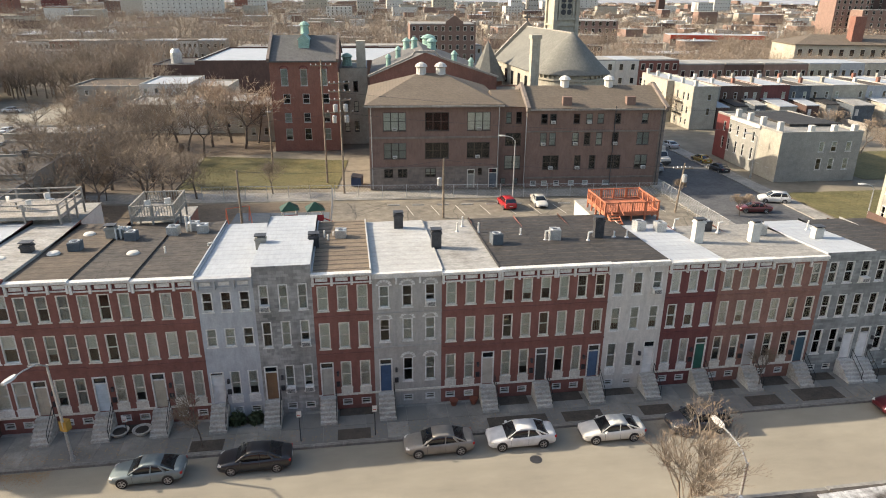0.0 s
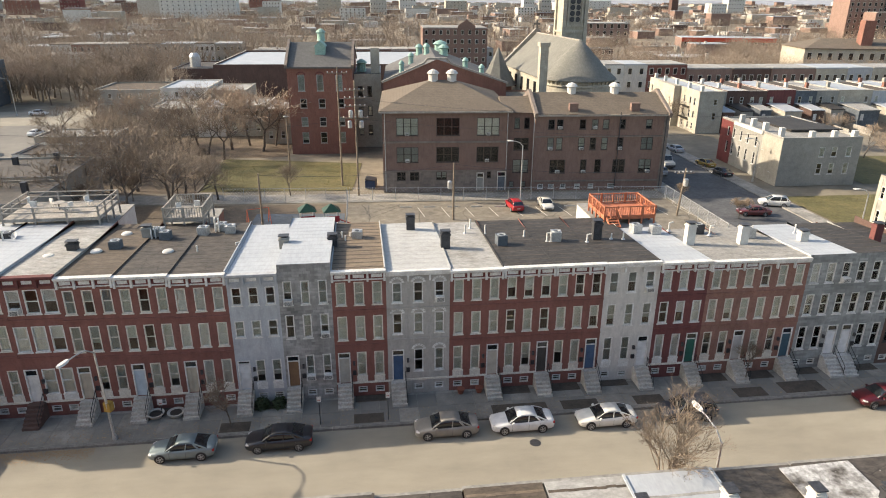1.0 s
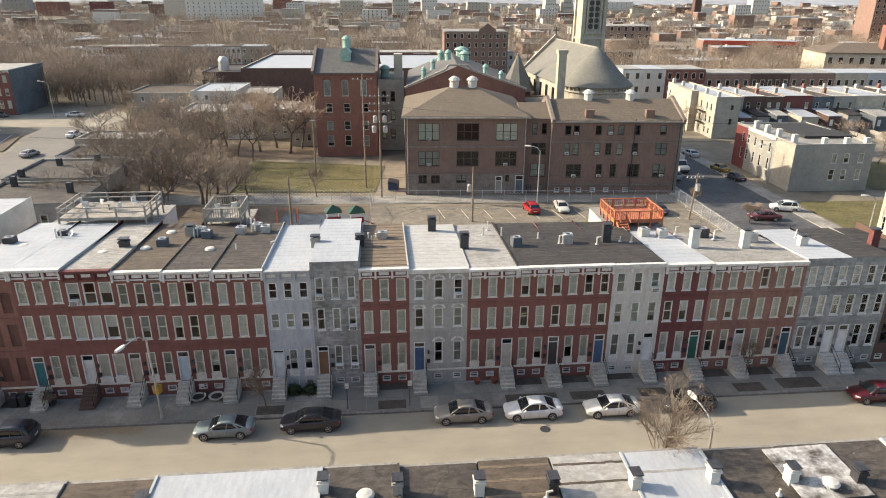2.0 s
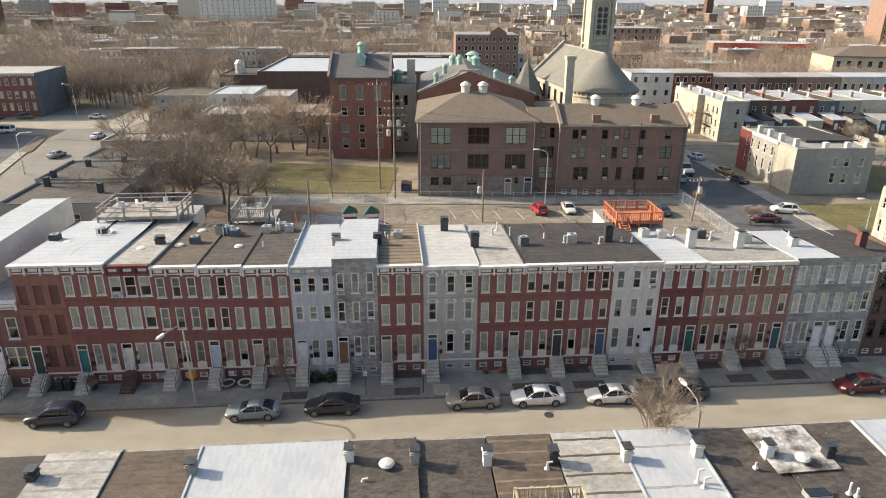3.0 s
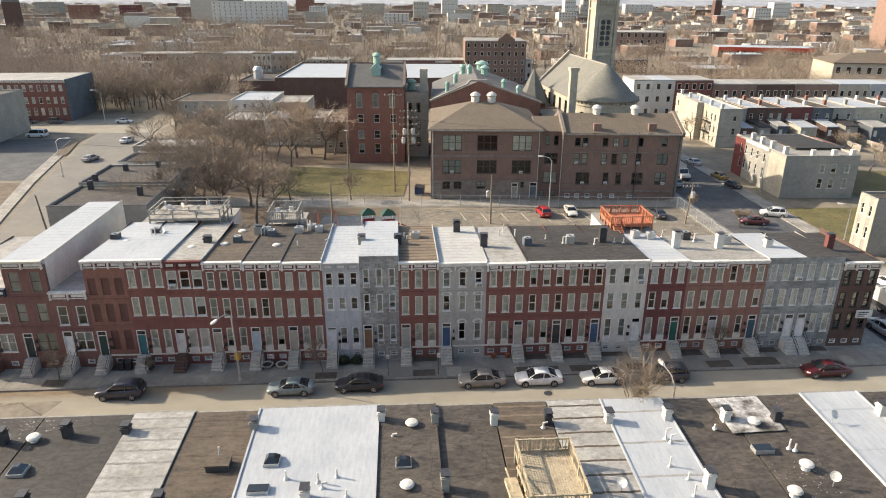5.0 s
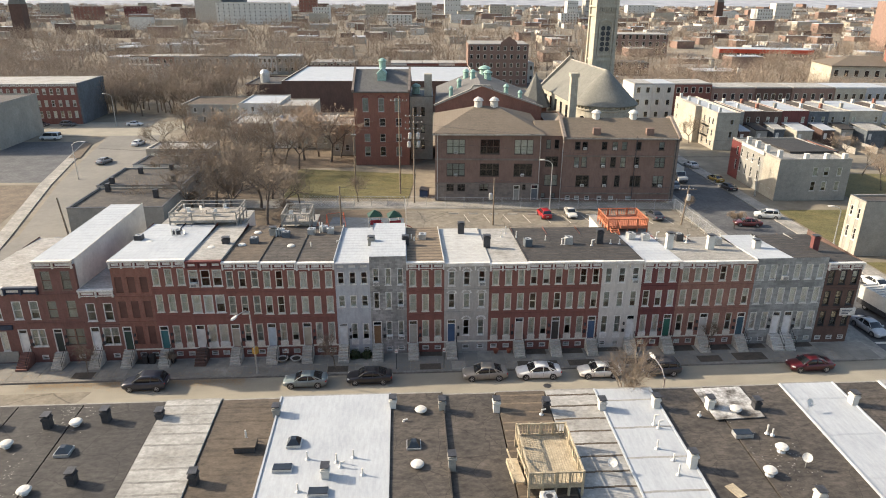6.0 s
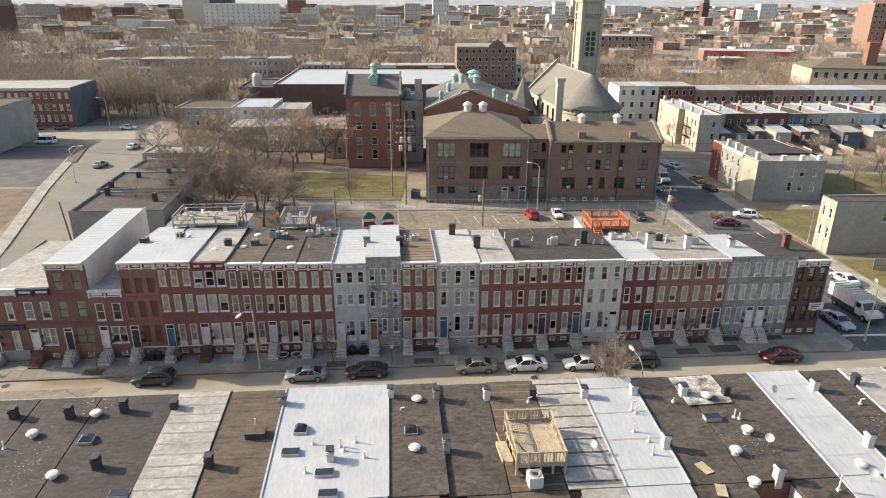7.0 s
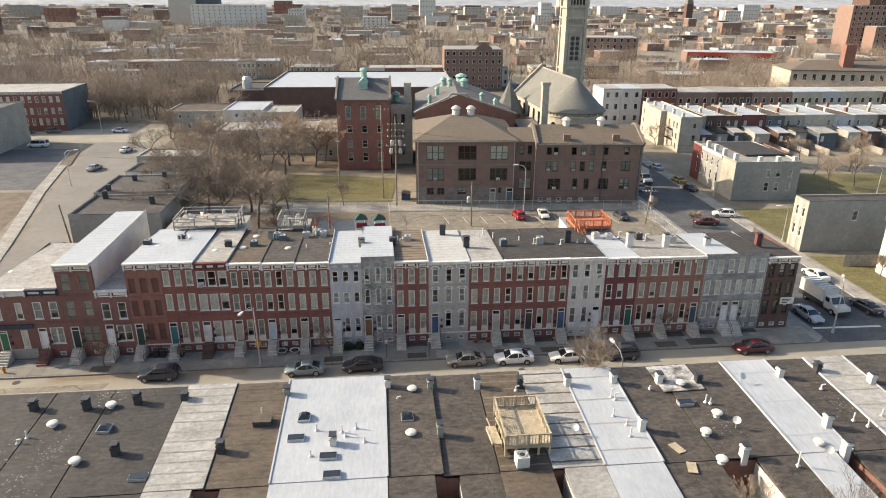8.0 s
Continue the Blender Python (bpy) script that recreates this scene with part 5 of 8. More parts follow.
CAR = {
    # length, width, then the body line (share of half length, share of half width, low, high) and the glass line (x, width share, top)
    "sedan": (4.75, 1.84, ((-1.0, 0.74, 0.46, 0.80), (-0.975, 0.87, 0.33, 0.96), (-0.88, 0.96, 0.25, 1.03), (-0.66, 1.0, 0.21, 1.04), (-0.25, 1.0, 0.19, 0.98), (0.2, 1.0, 0.19, 0.95), (0.42, 1.0, 0.19, 0.96), (0.66, 0.98, 0.20, 0.88), (0.87, 0.91, 0.23, 0.78), (0.95, 0.82, 0.30, 0.69), (0.99, 0.66, 0.38, 0.60)),
              ((-0.76, 0.80, 1.02), (-0.60, 0.76, 1.20), (-0.42, 0.71, 1.38), (-0.2, 0.70, 1.46), (0.05, 0.70, 1.46), (0.2, 0.71, 1.40), (0.48, 0.84, 0.97))),
    "coupe": (4.55, 1.80, ((-1.0, 0.72, 0.46, 0.78), (-0.97, 0.87, 0.33, 0.93), (-0.87, 0.96, 0.25, 0.99), (-0.66, 1.0, 0.21, 0.99), (-0.25, 1.0, 0.19, 0.93), (0.2, 1.0, 0.19, 0.90), (0.38, 1.0, 0.19, 0.91), (0.64, 0.98, 0.20, 0.84), (0.86, 0.90, 0.23, 0.74), (0.95, 0.80, 0.30, 0.65), (0.99, 0.62, 0.38, 0.57)),
              ((-0.80, 0.80, 0.97), (-0.62, 0.75, 1.15), (-0.42, 0.70, 1.30), (-0.2, 0.68, 1.37), (0.0, 0.68, 1.37), (0.15, 0.70, 1.31), (0.45, 0.84, 0.92))),
    "suv": (4.45, 1.84, ((-1.0, 0.82, 0.48, 1.00), (-0.975, 0.92, 0.36, 1.10), (-0.88, 0.98, 0.27, 1.12), (-0.6, 1.0, 0.24, 1.10), (-0.2, 1.0, 0.22, 1.06), (0.2, 1.0, 0.22, 1.04), (0.45, 1.0, 0.22, 1.05), (0.68, 0.98, 0.24, 0.98), (0.88, 0.92, 0.27, 0.90), (0.96, 0.84, 0.34, 0.80), (1.0, 0.68, 0.42, 0.70)),
            ((-0.94, 0.84, 1.12), (-0.86, 0.78, 1.45), (-0.76, 0.74, 1.60), (-0.4, 0.73, 1.67), (0.0, 0.73, 1.66), (0.16, 0.74, 1.58), (0.50, 0.86, 1.05))),
    "van": (5.5, 2.0, ((-1.0, 0.90, 0.46, 1.10), (-0.985, 0.96, 0.34, 1.18), (-0.9, 1.0, 0.27, 1.20), (-0.6, 1.0, 0.24, 1.18), (-0.2, 1.0, 0.22, 1.16), (0.2, 1.0, 0.22, 1.15), (0.62, 1.0, 0.22, 1.15), (0.78, 0.98, 0.24, 1.08), (0.92, 0.93, 0.27, 0.95), (0.97, 0.86, 0.34, 0.85), (1.0, 0.70, 0.42, 0.72)),
            ((-0.985, 0.90, 1.18), (-0.96, 0.86, 1.80), (-0.9, 0.82, 2.02), (-0.4, 0.80, 2.08), (0.3, 0.80, 2.06), (0.45, 0.80, 1.95), (0.68, 0.90, 1.15))),
}


def car(label, x, y, rz, colour, kind="sedan", z=0.0, group="parked cars"):
    """A parked car, nose along its own +x: rounded body, glass with painted roof and pillars, wheels, lamps."""
    key = ("car", colour, kind)
    if key in cache:
        c = copy_thing(cache[key], pose(x, y, z, 0, 0, rz))
        c["label"] = label
        return c
    e = thing("car", x, y, z, rz, label, "car", group)
    L_, W_, line, dome = CAR[kind]
    hw, hl = W_ / 2, L_ / 2
    paint = mat_for(colour)
    shader = paint.node_tree.nodes["Principled BSDF"]
    shader.inputs["Roughness"].default_value, shader.inputs["Coat Weight"].default_value = 0.3, 0.7
    st = []
    for u, f, zb, zt in line:
        w, h = hw * f, zt - zb
        st.append([(u * hl, -w * 0.86, zb), (u * hl, -w * 0.97, zb + 0.10 * h), (u * hl, -w, zb + 0.45 * h), (u * hl, -w * 0.985, zb + 0.72 * h), (u * hl, -w * 0.93, zb + 0.90 * h), (u * hl, -w * 0.80, zt - 0.012), (u * hl, -w * 0.4, zt + 0.02),
                   (u * hl, w * 0.4, zt + 0.02), (u * hl, w * 0.80, zt - 0.012), (u * hl, w * 0.93, zb + 0.90 * h), (u * hl, w * 0.985, zb + 0.72 * h), (u * hl, w, zb + 0.45 * h), (u * hl, w * 0.97, zb + 0.10 * h), (u * hl, w * 0.86, zb)])
    part("body", loft(bmesh.new(), st), paint, e, smooth=True)
    belt = line[5][3]

    def ring(u, f, zt, grow=0.0):
        zb = belt - 0.04
        lo = hw * 0.86
        k = max(0.0, min(1.0, (zt - belt) / (dome[3][2] - belt)))
        wt = lo + (hw * f - lo) * k + grow
        return [(u * hl, -lo - grow, zb), (u * hl, -wt, zt - 0.07 * k + grow), (u * hl, -wt * 0.82, zt + grow), (u * hl, wt * 0.82, zt + grow), (u * hl, wt, zt - 0.07 * k + grow), (u * hl, lo + grow, zb)]
    part("glasshouse", loft(bmesh.new(), [ring(*d) for d in dome]), "car_glass", e, smooth=True)
    roof = bmesh.new()
    loft(roof, [[p for p in ring(u, f, zt, 0.014)[1:5]] for u, f, zt in dome[2:6]])
    part("roof", roof, paint, e, smooth=True)
    gx = lambda i: dome[i][0] * hl
    for s in (-1, 1):
        lo = hw * 0.87
        hi = hw * dome[3][1] + 0.012
        posts = [((gx(6) - 0.04, belt), (gx(5) + 0.02, dome[5][2] - 0.05), 0.035), ((gx(0) + 0.06, dome[0][2] - 0.03), (gx(2), dome[2][2] - 0.06), 0.055), ((gx(1) + 0.16, belt), (gx(2) + 0.10, dome[2][2] - 0.05), 0.07), ((gx(3) + 0.12, belt), (gx(3) + 0.06, dome[3][2] - 0.07), 0.04)]
        for a, b, r in posts:
            part("pillar", rods(((a[0], s * lo, a[1]), (b[0], s * hi, b[1]), r), n=5), paint, e)
        part("door_gap", boxes(*[(u - 0.008, u + 0.008, s * hw * 0.985 - 0.012, s * hw * 0.985 + 0.014, 0.34, belt - 0.12) for u in (gx(3) + 0.1, gx(6) - 0.28, gx(1) + 0.2)]), "metal_dark", e)
        part("headlight", loft(bmesh.new(), [[(hl * u, s * hw * a, z0), (hl * u, s * hw * a, z1), (hl * u, s * hw * b, z1 - 0.02), (hl * u, s * hw * b, z0)] for u, a, b, z0, z1 in ((0.86, 0.70, 0.925, belt - 0.30, belt - 0.20), (0.955, 0.55, 0.80, belt - 0.33, belt - 0.24))]), "white_trim", e)
        part("tail_light", boxes((-hl * 0.99, -hl * 0.93, s * hw * 0.72 - 0.16, s * hw * 0.72 + 0.16, belt - 0.22, belt - 0.06)), mat_for((0.35, 0.02, 0.02)), e)
        part("mirror", boxes((gx(6) - 0.42, gx(6) - 0.24, s * (hw + 0.06) - 0.1, s * (hw + 0.06) + 0.1, belt, belt + 0.13, (0.03, 0.02))), paint, e)
    for px in (-hl * 0.60, hl * 0.61):
        for s in (-1, 1):
            wy = s * (hw - 0.095)
            ty = part("wheel", rods(((px, wy - 0.11, 0.33), (px, wy + 0.11, 0.33), 0.33), n=18), "tyre", e)
            rim = rods(((px, wy + s * 0.09, 0.33), (px, wy + s * 0.113, 0.33), 0.07), n=10)
            for k in range(5):
                a = 2 * math.pi * k / 5
                rod(rim, (px, wy + s * 0.112, 0.33), (px + 0.22 * math.cos(a), wy + s * 0.112, 0.33 + 0.22 * math.sin(a)), 0.04, 0.035, n=4)
            for k in range(14):
                a, b = 2 * math.pi * k / 14, 2 * math.pi * (k + 1) / 14
                rod(rim, (px + 0.225 * math.cos(a), wy + s * 0.108, 0.33 + 0.225 * math.sin(a)), (px + 0.225 * math.cos(b), wy + s * 0.108, 0.33 + 0.225 * math.sin(b)), 0.02, n=4, caps=False)
            put("rim", mesh_of("rim", rim, "rim"), ty)
            part("wheel_arch", rods(((px, wy - 0.12, 0.36), (px, wy + 0.097, 0.36), 0.375), n=18), "metal_dark", e)
    part("grille", boxes((hl * 0.93, hl * 0.992, -hw * 0.45, hw * 0.45, 0.36, 0.50)), "metal_dark", e)
    part("number_plate", boxes((-hl - 0.012, -hl * 0.98, -0.25, 0.25, 0.62, 0.75)), "white_trim", e)
    cache[key] = e
    return e


car("dark blue compact crossover parked at the kerb", -29.8, 36.75, 180, (0.03, 0.035, 0.05), "suv")
car("grey-green sedan parked at the kerb", -13.6, 36.5, 180, (0.20, 0.24, 0.24), "coupe")
car("black sedan parked at the kerb", -7.0, 36.8, 180, (0.025, 0.025, 0.028), "sedan")
car("grey-beige sedan parked at the kerb", 5.1, 36.9, 180, (0.24, 0.22, 0.19), "sedan")
car("white sedan parked at the kerb", 10.8, 36.9, 180, (0.72, 0.71, 0.68), "sedan")
car("white coupe with a sunroof parked at the kerb", 17.3, 36.75, 180, (0.75, 0.72, 0.64), "coupe")
car("dark grey estate car parked behind a bare tree", 23.8, 36.8, 180, (0.04, 0.045, 0.055), "suv")
car("dark red sedan parked at the kerb", 40.5, 36.8, 180, (0.075, 0.009, 0.013), "sedan")
car("silver sedan parked in the side street", 52.8, 44.8, -85, (0.42, 0.43, 0.44), "sedan")
car("white sedan parked in the side street", 62.2, 57.5, 95, (0.70, 0.69, 0.66), "sedan")
car("black sedan parked in the side street", 62.3, 46.4, 95, (0.03, 0.03, 0.032), "sedan")
car("dark saloon by the corner", 52.6, 56.5, -88, (0.05, 0.06, 0.07), "sedan")
car("red people carrier in the car park", 22.3, 90.2, 95, (0.40, 0.02, 0.025), "suv")
car("silver sedan in the car park", 27.3, 90.6, 268, (0.60, 0.57, 0.50), "sedan")
car("dark sedan in the car park", 42.2, 88.5, 95, (0.06, 0.06, 0.07), "sedan")
car("white estate car on the side street", 62.8, 87.6, 160, (0.62, 0.61, 0.58), "suv")
car("maroon car behind a small tree", 57.1, 83.6, 170, (0.12, 0.03, 0.03), "sedan")
car("silver car parked in shade", 64.5, 125.5, 95, (0.45, 0.45, 0.46), "sedan")
car("yellow pickup-like car parked in shade", 64.7, 113.0, 95, (0.24, 0.17, 0.04), "sedan")
car("black car parked in shade", 64.3, 106.2, 95, (0.03, 0.03, 0.035), "sedan")
car("grey car parked beside the school", 53.0, 108.0, 95, (0.30, 0.31, 0.33), "suv")
car("white passenger van by the street corner", -99.5, 163, 178, (0.68, 0.68, 0.66), "van")
car("white car on the far cross street", -84.3, 183.0, 0, (0.70, 0.70, 0.69), "sedan")
car("white car parked in the western street", -73.1, 155, 80, (0.66, 0.66, 0.64), "sedan")
car("grey car parked in the western street", -73.8, 135, 80, (0.25, 0.25, 0.25), "sedan")
car("black car in the western street", -57.9, 78.5, 85, (0.035, 0.035, 0.04), "suv")
car("dark car before the red row", -112, 183.2, 0, (0.06, 0.06, 0.07), "sedan")
car("dark car before the red row", -104, 183.2, 0, (0.10, 0.10, 0.11), "suv")

trk = thing("box_truck", 57.2, 48.0, 0, -85, "white utility box truck with ladder racks", "truck")
part("box", boxes((-3.8, 1.0, -1.15, 1.15, 0.75, 2.95)), "white_wall", trk)
part("locker_band", boxes((-3.8, 1.0, -1.18, 1.18, 0.55, 1.2)), "metal_dark", trk)
part("cab", loft(bmesh.new(), [[(px, -1.0, 0.55), (px, -1.0, zt), (px, 1.0, zt), (px, 1.0, 0.55)] for px, zt in ((1.05, 2.3), (2.0, 2.3), (2.55, 1.5), (3.6, 1.35), (3.75, 1.0))]), "white_wall", trk)
part("windscreen", loft(bmesh.new(), [[(px, -0.9, z0), (px, -0.9, z1), (px, 0.9, z1), (px, 0.9, z0)] for px, z0, z1 in ((2.06, 2.0, 2.26), (2.58, 1.4, 1.52))]), "car_glass", trk)
part("side_window", boxes((1.2, 1.95, -1.015, 1.015, 1.55, 2.15)), "car_glass", trk)
part("bumper", boxes((3.6, 3.82, -1.0, 1.0, 0.45, 0.85)), "metal_dark", trk)
for x in (-2.4, 2.7):
    for s in (-1, 1):
        w_ = part("wheel", rods(((x, s * 0.95 - 0.14, 0.45), (x, s * 0.95 + 0.14, 0.45), 0.45), n=16), "tyre", trk)
        put("rim", mesh_of("rim", rods(((x, s * 1.07, 0.45), (x, s * 1.10, 0.45), 0.25), n=10), "rim"), w_)
for k in range(7):
    part("roof_rib", boxes((-3.5 + 0.7 * k, -3.4 + 0.7 * k, -1.1, 1.1, 2.95, 3.08)), "metal", trk)
trk2 = copy_thing(trk, pose(56.5, 114.5, 0, 0, 0, -88))
trk2["label"] = "white box truck in the shaded side street"


# ---- street furniture ----
def street_lamp(x, y, h, ang, reach, label, leanx=0.0):
    e = thing("street_lamp", x, y, 0.0, ang, label, "street lamp", "street lamps")
    part("pole", rods(((0, 0, 0), (leanx, 0, h - 0.6), 0.11, 0.07), n=8), "metal", e)
    part("base", rods(((0, 0, -0.08), (0, 0, 0.5), 0.2, 0.16), n=8), "metal", e)
    bm = bmesh.new()
    pts = [(leanx, 0, h - 0.7), (leanx + reach * 0.3, 0, h - 0.15), (leanx + reach * 0.7, 0, h), (leanx + reach, 0, h)]
    for a, b in zip(pts, pts[1:]):
        rod(bm, a, b, 0.05, n=6)
    a_ = part("arm", bm, "metal", e)
    put("lamp_head", mesh_of("lamp_head", loft(bmesh.new(), [[(leanx + reach + px, -w, h - 0.02), (leanx + reach + px, -w * 0.7, h + 0.13), (leanx + reach + px, w * 0.7, h + 0.13), (leanx + reach + px, w, h - 0.02)] for px, w in ((-0.1, 0.08), (0.1, 0.17), (0.5, 0.2), (0.85, 0.1))]), "white_trim"), a_)
    return e


st1 = street_lamp(-18.9, 38.6, 8.2, -108, 2.4, "grey street lamp with a yellow signal box", 0.3)
part("signal_box", boxes((-0.25, 0.2, -0.25, 0.25, 2.6, 3.3)), mat_for((0.36, 0.22, 0.05)), st1)
street_lamp(19.0, 24.6, 7.8, 95, 2.2, "white street lamp over the road")
street_lamp(24.0, 93.4, 9.6, 160, 1.6, "pale street lamp beside the car park")
street_lamp(-73.4, 120.4, 8.2, -5, 2.2, "pale street lamp at the western kerb")
street_lamp(-89.6, 182.6, 9.5, 160, 2.4, "pale street lamp on the far corner")
street_lamp(53.4, 40.4, 7.2, 60, 1.6, "pale street lamp on the corner")
street_lamp(66.4, 73.4, 6.5, 165, 1.2, "tall pale street lamp beside the lawn")
street_lamp(67.6, 101.5, 7.5, 165, 1.5, "street lamp by the corner house")
street_lamp(96.0, 90.0, 9.0, 165, 1.8, "tall street lamp on the eastern lawn")


def utility_pole(x, y, h, label, arms=(), tank=None, lean=0.0):
    e = thing("utility_pole", x, y, 0, 0, label, "utility pole", "utility poles")
    part("pole", rods(((0, 0, 0), (lean, 0, h), 0.17, 0.11), n=8), "pole_wood", e)
    for z, w in arms:
        a = part("crossarm", boxes((-w + lean * z / h, w + lean * z / h, -0.2, -0.1, z, z + 0.14)), "pole_wood", e)
        for k in range(5):
            put("insulator", cache.setdefault("insul", mesh_of("insulator", lathe(bmesh.new(), 0, 0, ((0.06, 0), (0.1, 0.1), (0.05, 0.24)), 8), "metal")), a, pose(-w + 0.1 + k * (2 * w - 0.2) / 4, -0.15, z + 0.14))
    for tx, tz in tank or ():
        part("transformer", lathe(bmesh.new(), tx, -0.4, ((0.3, tz), (0.34, tz + 0.1), (0.34, tz + 1.0), (0.2, tz + 1.12)), 12), "metal", e)
    return e


utility_pole(-1.1, 99.8, 18.2, "tall double utility pole with crossarms and transformers", ((14.2, 1.6), (15.4, 1.6), (12.4, 1.9), (16.6, 1.5)), ((-0.7, 12.6), (0.8, 12.6), (-0.9, 11.0), (0.9, 11.0)))
utility_pole(-3.8, 106.0, 19.5, "tall wooden utility pole", ((18.5, 1.6),))
utility_pole(-13.6, 118.0, 11.0, "wooden utility pole by the lawn", ((9.5, 0.5),))
utility_pole(12.4, 86.0, 8.4, "wooden pole with a grey transformer in the car park", (), ((-0.6, 4.8),))
utility_pole(45.6, 84.5, 7.2, "wooden pole with a crossarm at the car park corner", ((6.4, 1.3),), ((0.5, 4.6),), 0.5)
utility_pole(-13.2, 78.0, 9.6, "dark wooden pole behind the houses", ())
utility_pole(-56.2, 79.0, 8.0, "leaning wooden pole by the grey block", (), None, -0.8)
utility_pole(112.0, 100.0, 11.5, "wooden pole on the eastern lawn", ((10.2, 0.8),), None, 1.2)


def cable(label, a, b, sag=0.8, r=0.02):
    bm = bmesh.new()
    a, b = Vector(a), Vector(b)
    pts = [a.lerp(b, t / 10) - Vector((0, 0, sag * 4 * (t / 10) * (1 - t / 10))) for t in range(11)]
    for p, q in zip(pts, pts[1:]):
        rod(bm, p, q, r, n=4, caps=False)
    ob = new("cable", mesh_of("cable", bm, "metal_dark"))
    return tagged(ob, label, "cable", "overhead cables")


for dz in (12.4, 15.4):
    cable("black overhead cable between poles", (-1.1, 99.7, dz), (66.0, 96.5, dz - 3), 1.2)
cable("black overhead cable between poles", (-1.1, 99.7, 12.4), (-60, 103, 10.5), 1.5)
cable("black overhead cable between poles", (12.4, 86, 8.2), (45.6, 84.5, 7.0), 0.8)
cable("black overhead cable between poles", (-13.2, 78, 9.4), (12.4, 86, 8.2), 0.8)


def chain_fence(x0, y0, x1, y1, h=2.0, n=8):
    L_ = math.hypot(x1 - x0, y1 - y0)
    e = thing("chain_link_fence", x0, y0, 0.0, math.degrees(math.atan2(y1 - y0, x1 - x0)), "galvanised chain-link fence on round posts", "fence")
    for k in range(n + 1):
        part("post", rods(((L_ * k / n, 0, 0), (L_ * k / n, 0, h + 0.1), 0.045), n=6), "metal", e)
    part("top_rail", rods(((0, 0, h), (L_, 0, h), 0.03), n=5), "metal", e)
    bm = bmesh.new()
    s = 0.55
    k = 0
    while k * s < L_:
        a = k * s
        b = min(a + h, L_)
        strip(bm, (a, 0, 0.05), (b, 0, 0.05 + (b - a)), 0.012, 0.012)
        b = max(a - h, 0)
        strip(bm, (a, 0.004, 0.05), (b, 0.004, 0.05 + (a - b)), 0.012, 0.012)
        k += 1
    tagged(part("mesh", bm, "metal", e), kind="stuff")
    return e


chain_fence(-2.5, 97.2, 47.5, 93.0, 2.0, 14)
chain_fence(-22.0, 98.6, -3.0, 97.3, 2.0, 6)
chain_fence(47.6, 92.8, 47.6, 74.0, 2.2, 7)
chain_fence(-2.8, 80.0, -2.8, 96.5, 1.8, 5)

for k in range(11):
    ws = new("wheel_stop", cache.setdefault("wstop", mesh_of("wheel_stop", boxes((-0.9, 0.9, -0.1, 0.1, 0, 0.15, (0.05, 0.04))), "concrete")))
    ws.matrix_world = pose(6.0 + 3.6 * k, 92.6 - 0.075 * 3.6 * k, 0.01, 0, 0, -4)
    tagged(ws, "pale concrete wheel stop on the car park", "wheel stop", "wheel stops")
for k in range(12):
    ln = new("bay_line", cache.setdefault("bayline", mesh_of("bay_line", boxes((-0.05, 0.05, -4.6, 0, 0, 0.004)), "cream_trim")))
    ln.matrix_world = pose(7.8 + 3.6 * k, 92.2 - 0.075 * 3.6 * k, 0.015, 0, 0, 8)
    tagged(ln, "faded painted bay line on asphalt", "road marking", "bay lines", "structure")


# ---- decks ----
def deck(name, label, x, y, z, w, d, material, legs, rz=0.0, rail=1.0, posts=4, balusters=True, board=0.16):
    """A timber roof deck with boards, posts, rails and balusters."""
    e = thing(name, x, y, z, rz, label, "deck")
    bd = mesh_of("deck_board", boxes((0, board - 0.015, 0, d, -0.04, 0)), material)
    for k in range(int(w / board)):
        put("deck_board", bd, e, pose(k * board, 0, 0))
    part("joist_frame", boxes((0, w, 0, 0.08, -0.28, -0.045), (0, w, d - 0.08, d, -0.28, -0.045), (0, 0.08, 0.08, d - 0.08, -0.28, -0.045), (w - 0.08, w, 0.08, d - 0.08, -0.28, -0.045)), material, e)
    pm = mesh_of("post", boxes((-0.07, 0.07, -0.07, 0.07, -legs, rail)), material)
    bl = mesh_of("baluster", boxes((-0.025, 0.025, -0.025, 0.025, 0.06, rail - 0.08)), material)
    runs = (((0, 0), (w, 0)), ((w, 0), (w, d)), ((w, d), (0, d)), ((0, d), (0, 0)))
    for a, b in runs:
        L_ = math.hypot(b[0] - a[0], b[1] - a[1])
        for k in range(posts):
            put("post", pm, e, pose(a[0] + (b[0] - a[0]) * k / posts, a[1] + (b[1] - a[1]) * k / posts, 0))
        for z0 in (rail - 0.08, 0.08) if balusters else (rail - 0.08, rail * 0.5):
            bm = bmesh.new()
            strip(bm, (*a, z0), (*b, z0), 0.11, 0.09)
            part("rail", bm, material, e)
        if balusters:
            n = int(L_ / 0.22)
            for k in range(1, n):
                put("baluster", bl, e, pose(a[0] + (b[0] - a[0]) * k / n, a[1] + (b[1] - a[1]) * k / n, 0))
    return e


def stairs(parent, x0, x1, y0, y1, z0, z1, n, material):
    for k in range(n):
        ya, yb = y0 + (y1 - y0) * k / n, y0 + (y1 - y0) * (k + 1) / n
        part("tread", boxes((x0, x1, min(ya, yb), max(ya, yb), z0 + (z1 - z0) * (k + 1) / n - 0.05, z0 + (z1 - z0) * (k + 1) / n)), material, parent)
    bm = bmesh.new()
    for x in (x0, x1):
        strip(bm, (x, y0, z0), (x, y1, z1), 0.06, 0.26)
        strip(bm, (x, y0, z0 + 0.95), (x, y1, z1 + 0.95), 0.08, 0.08)
    part("stringer", bm, material, parent)


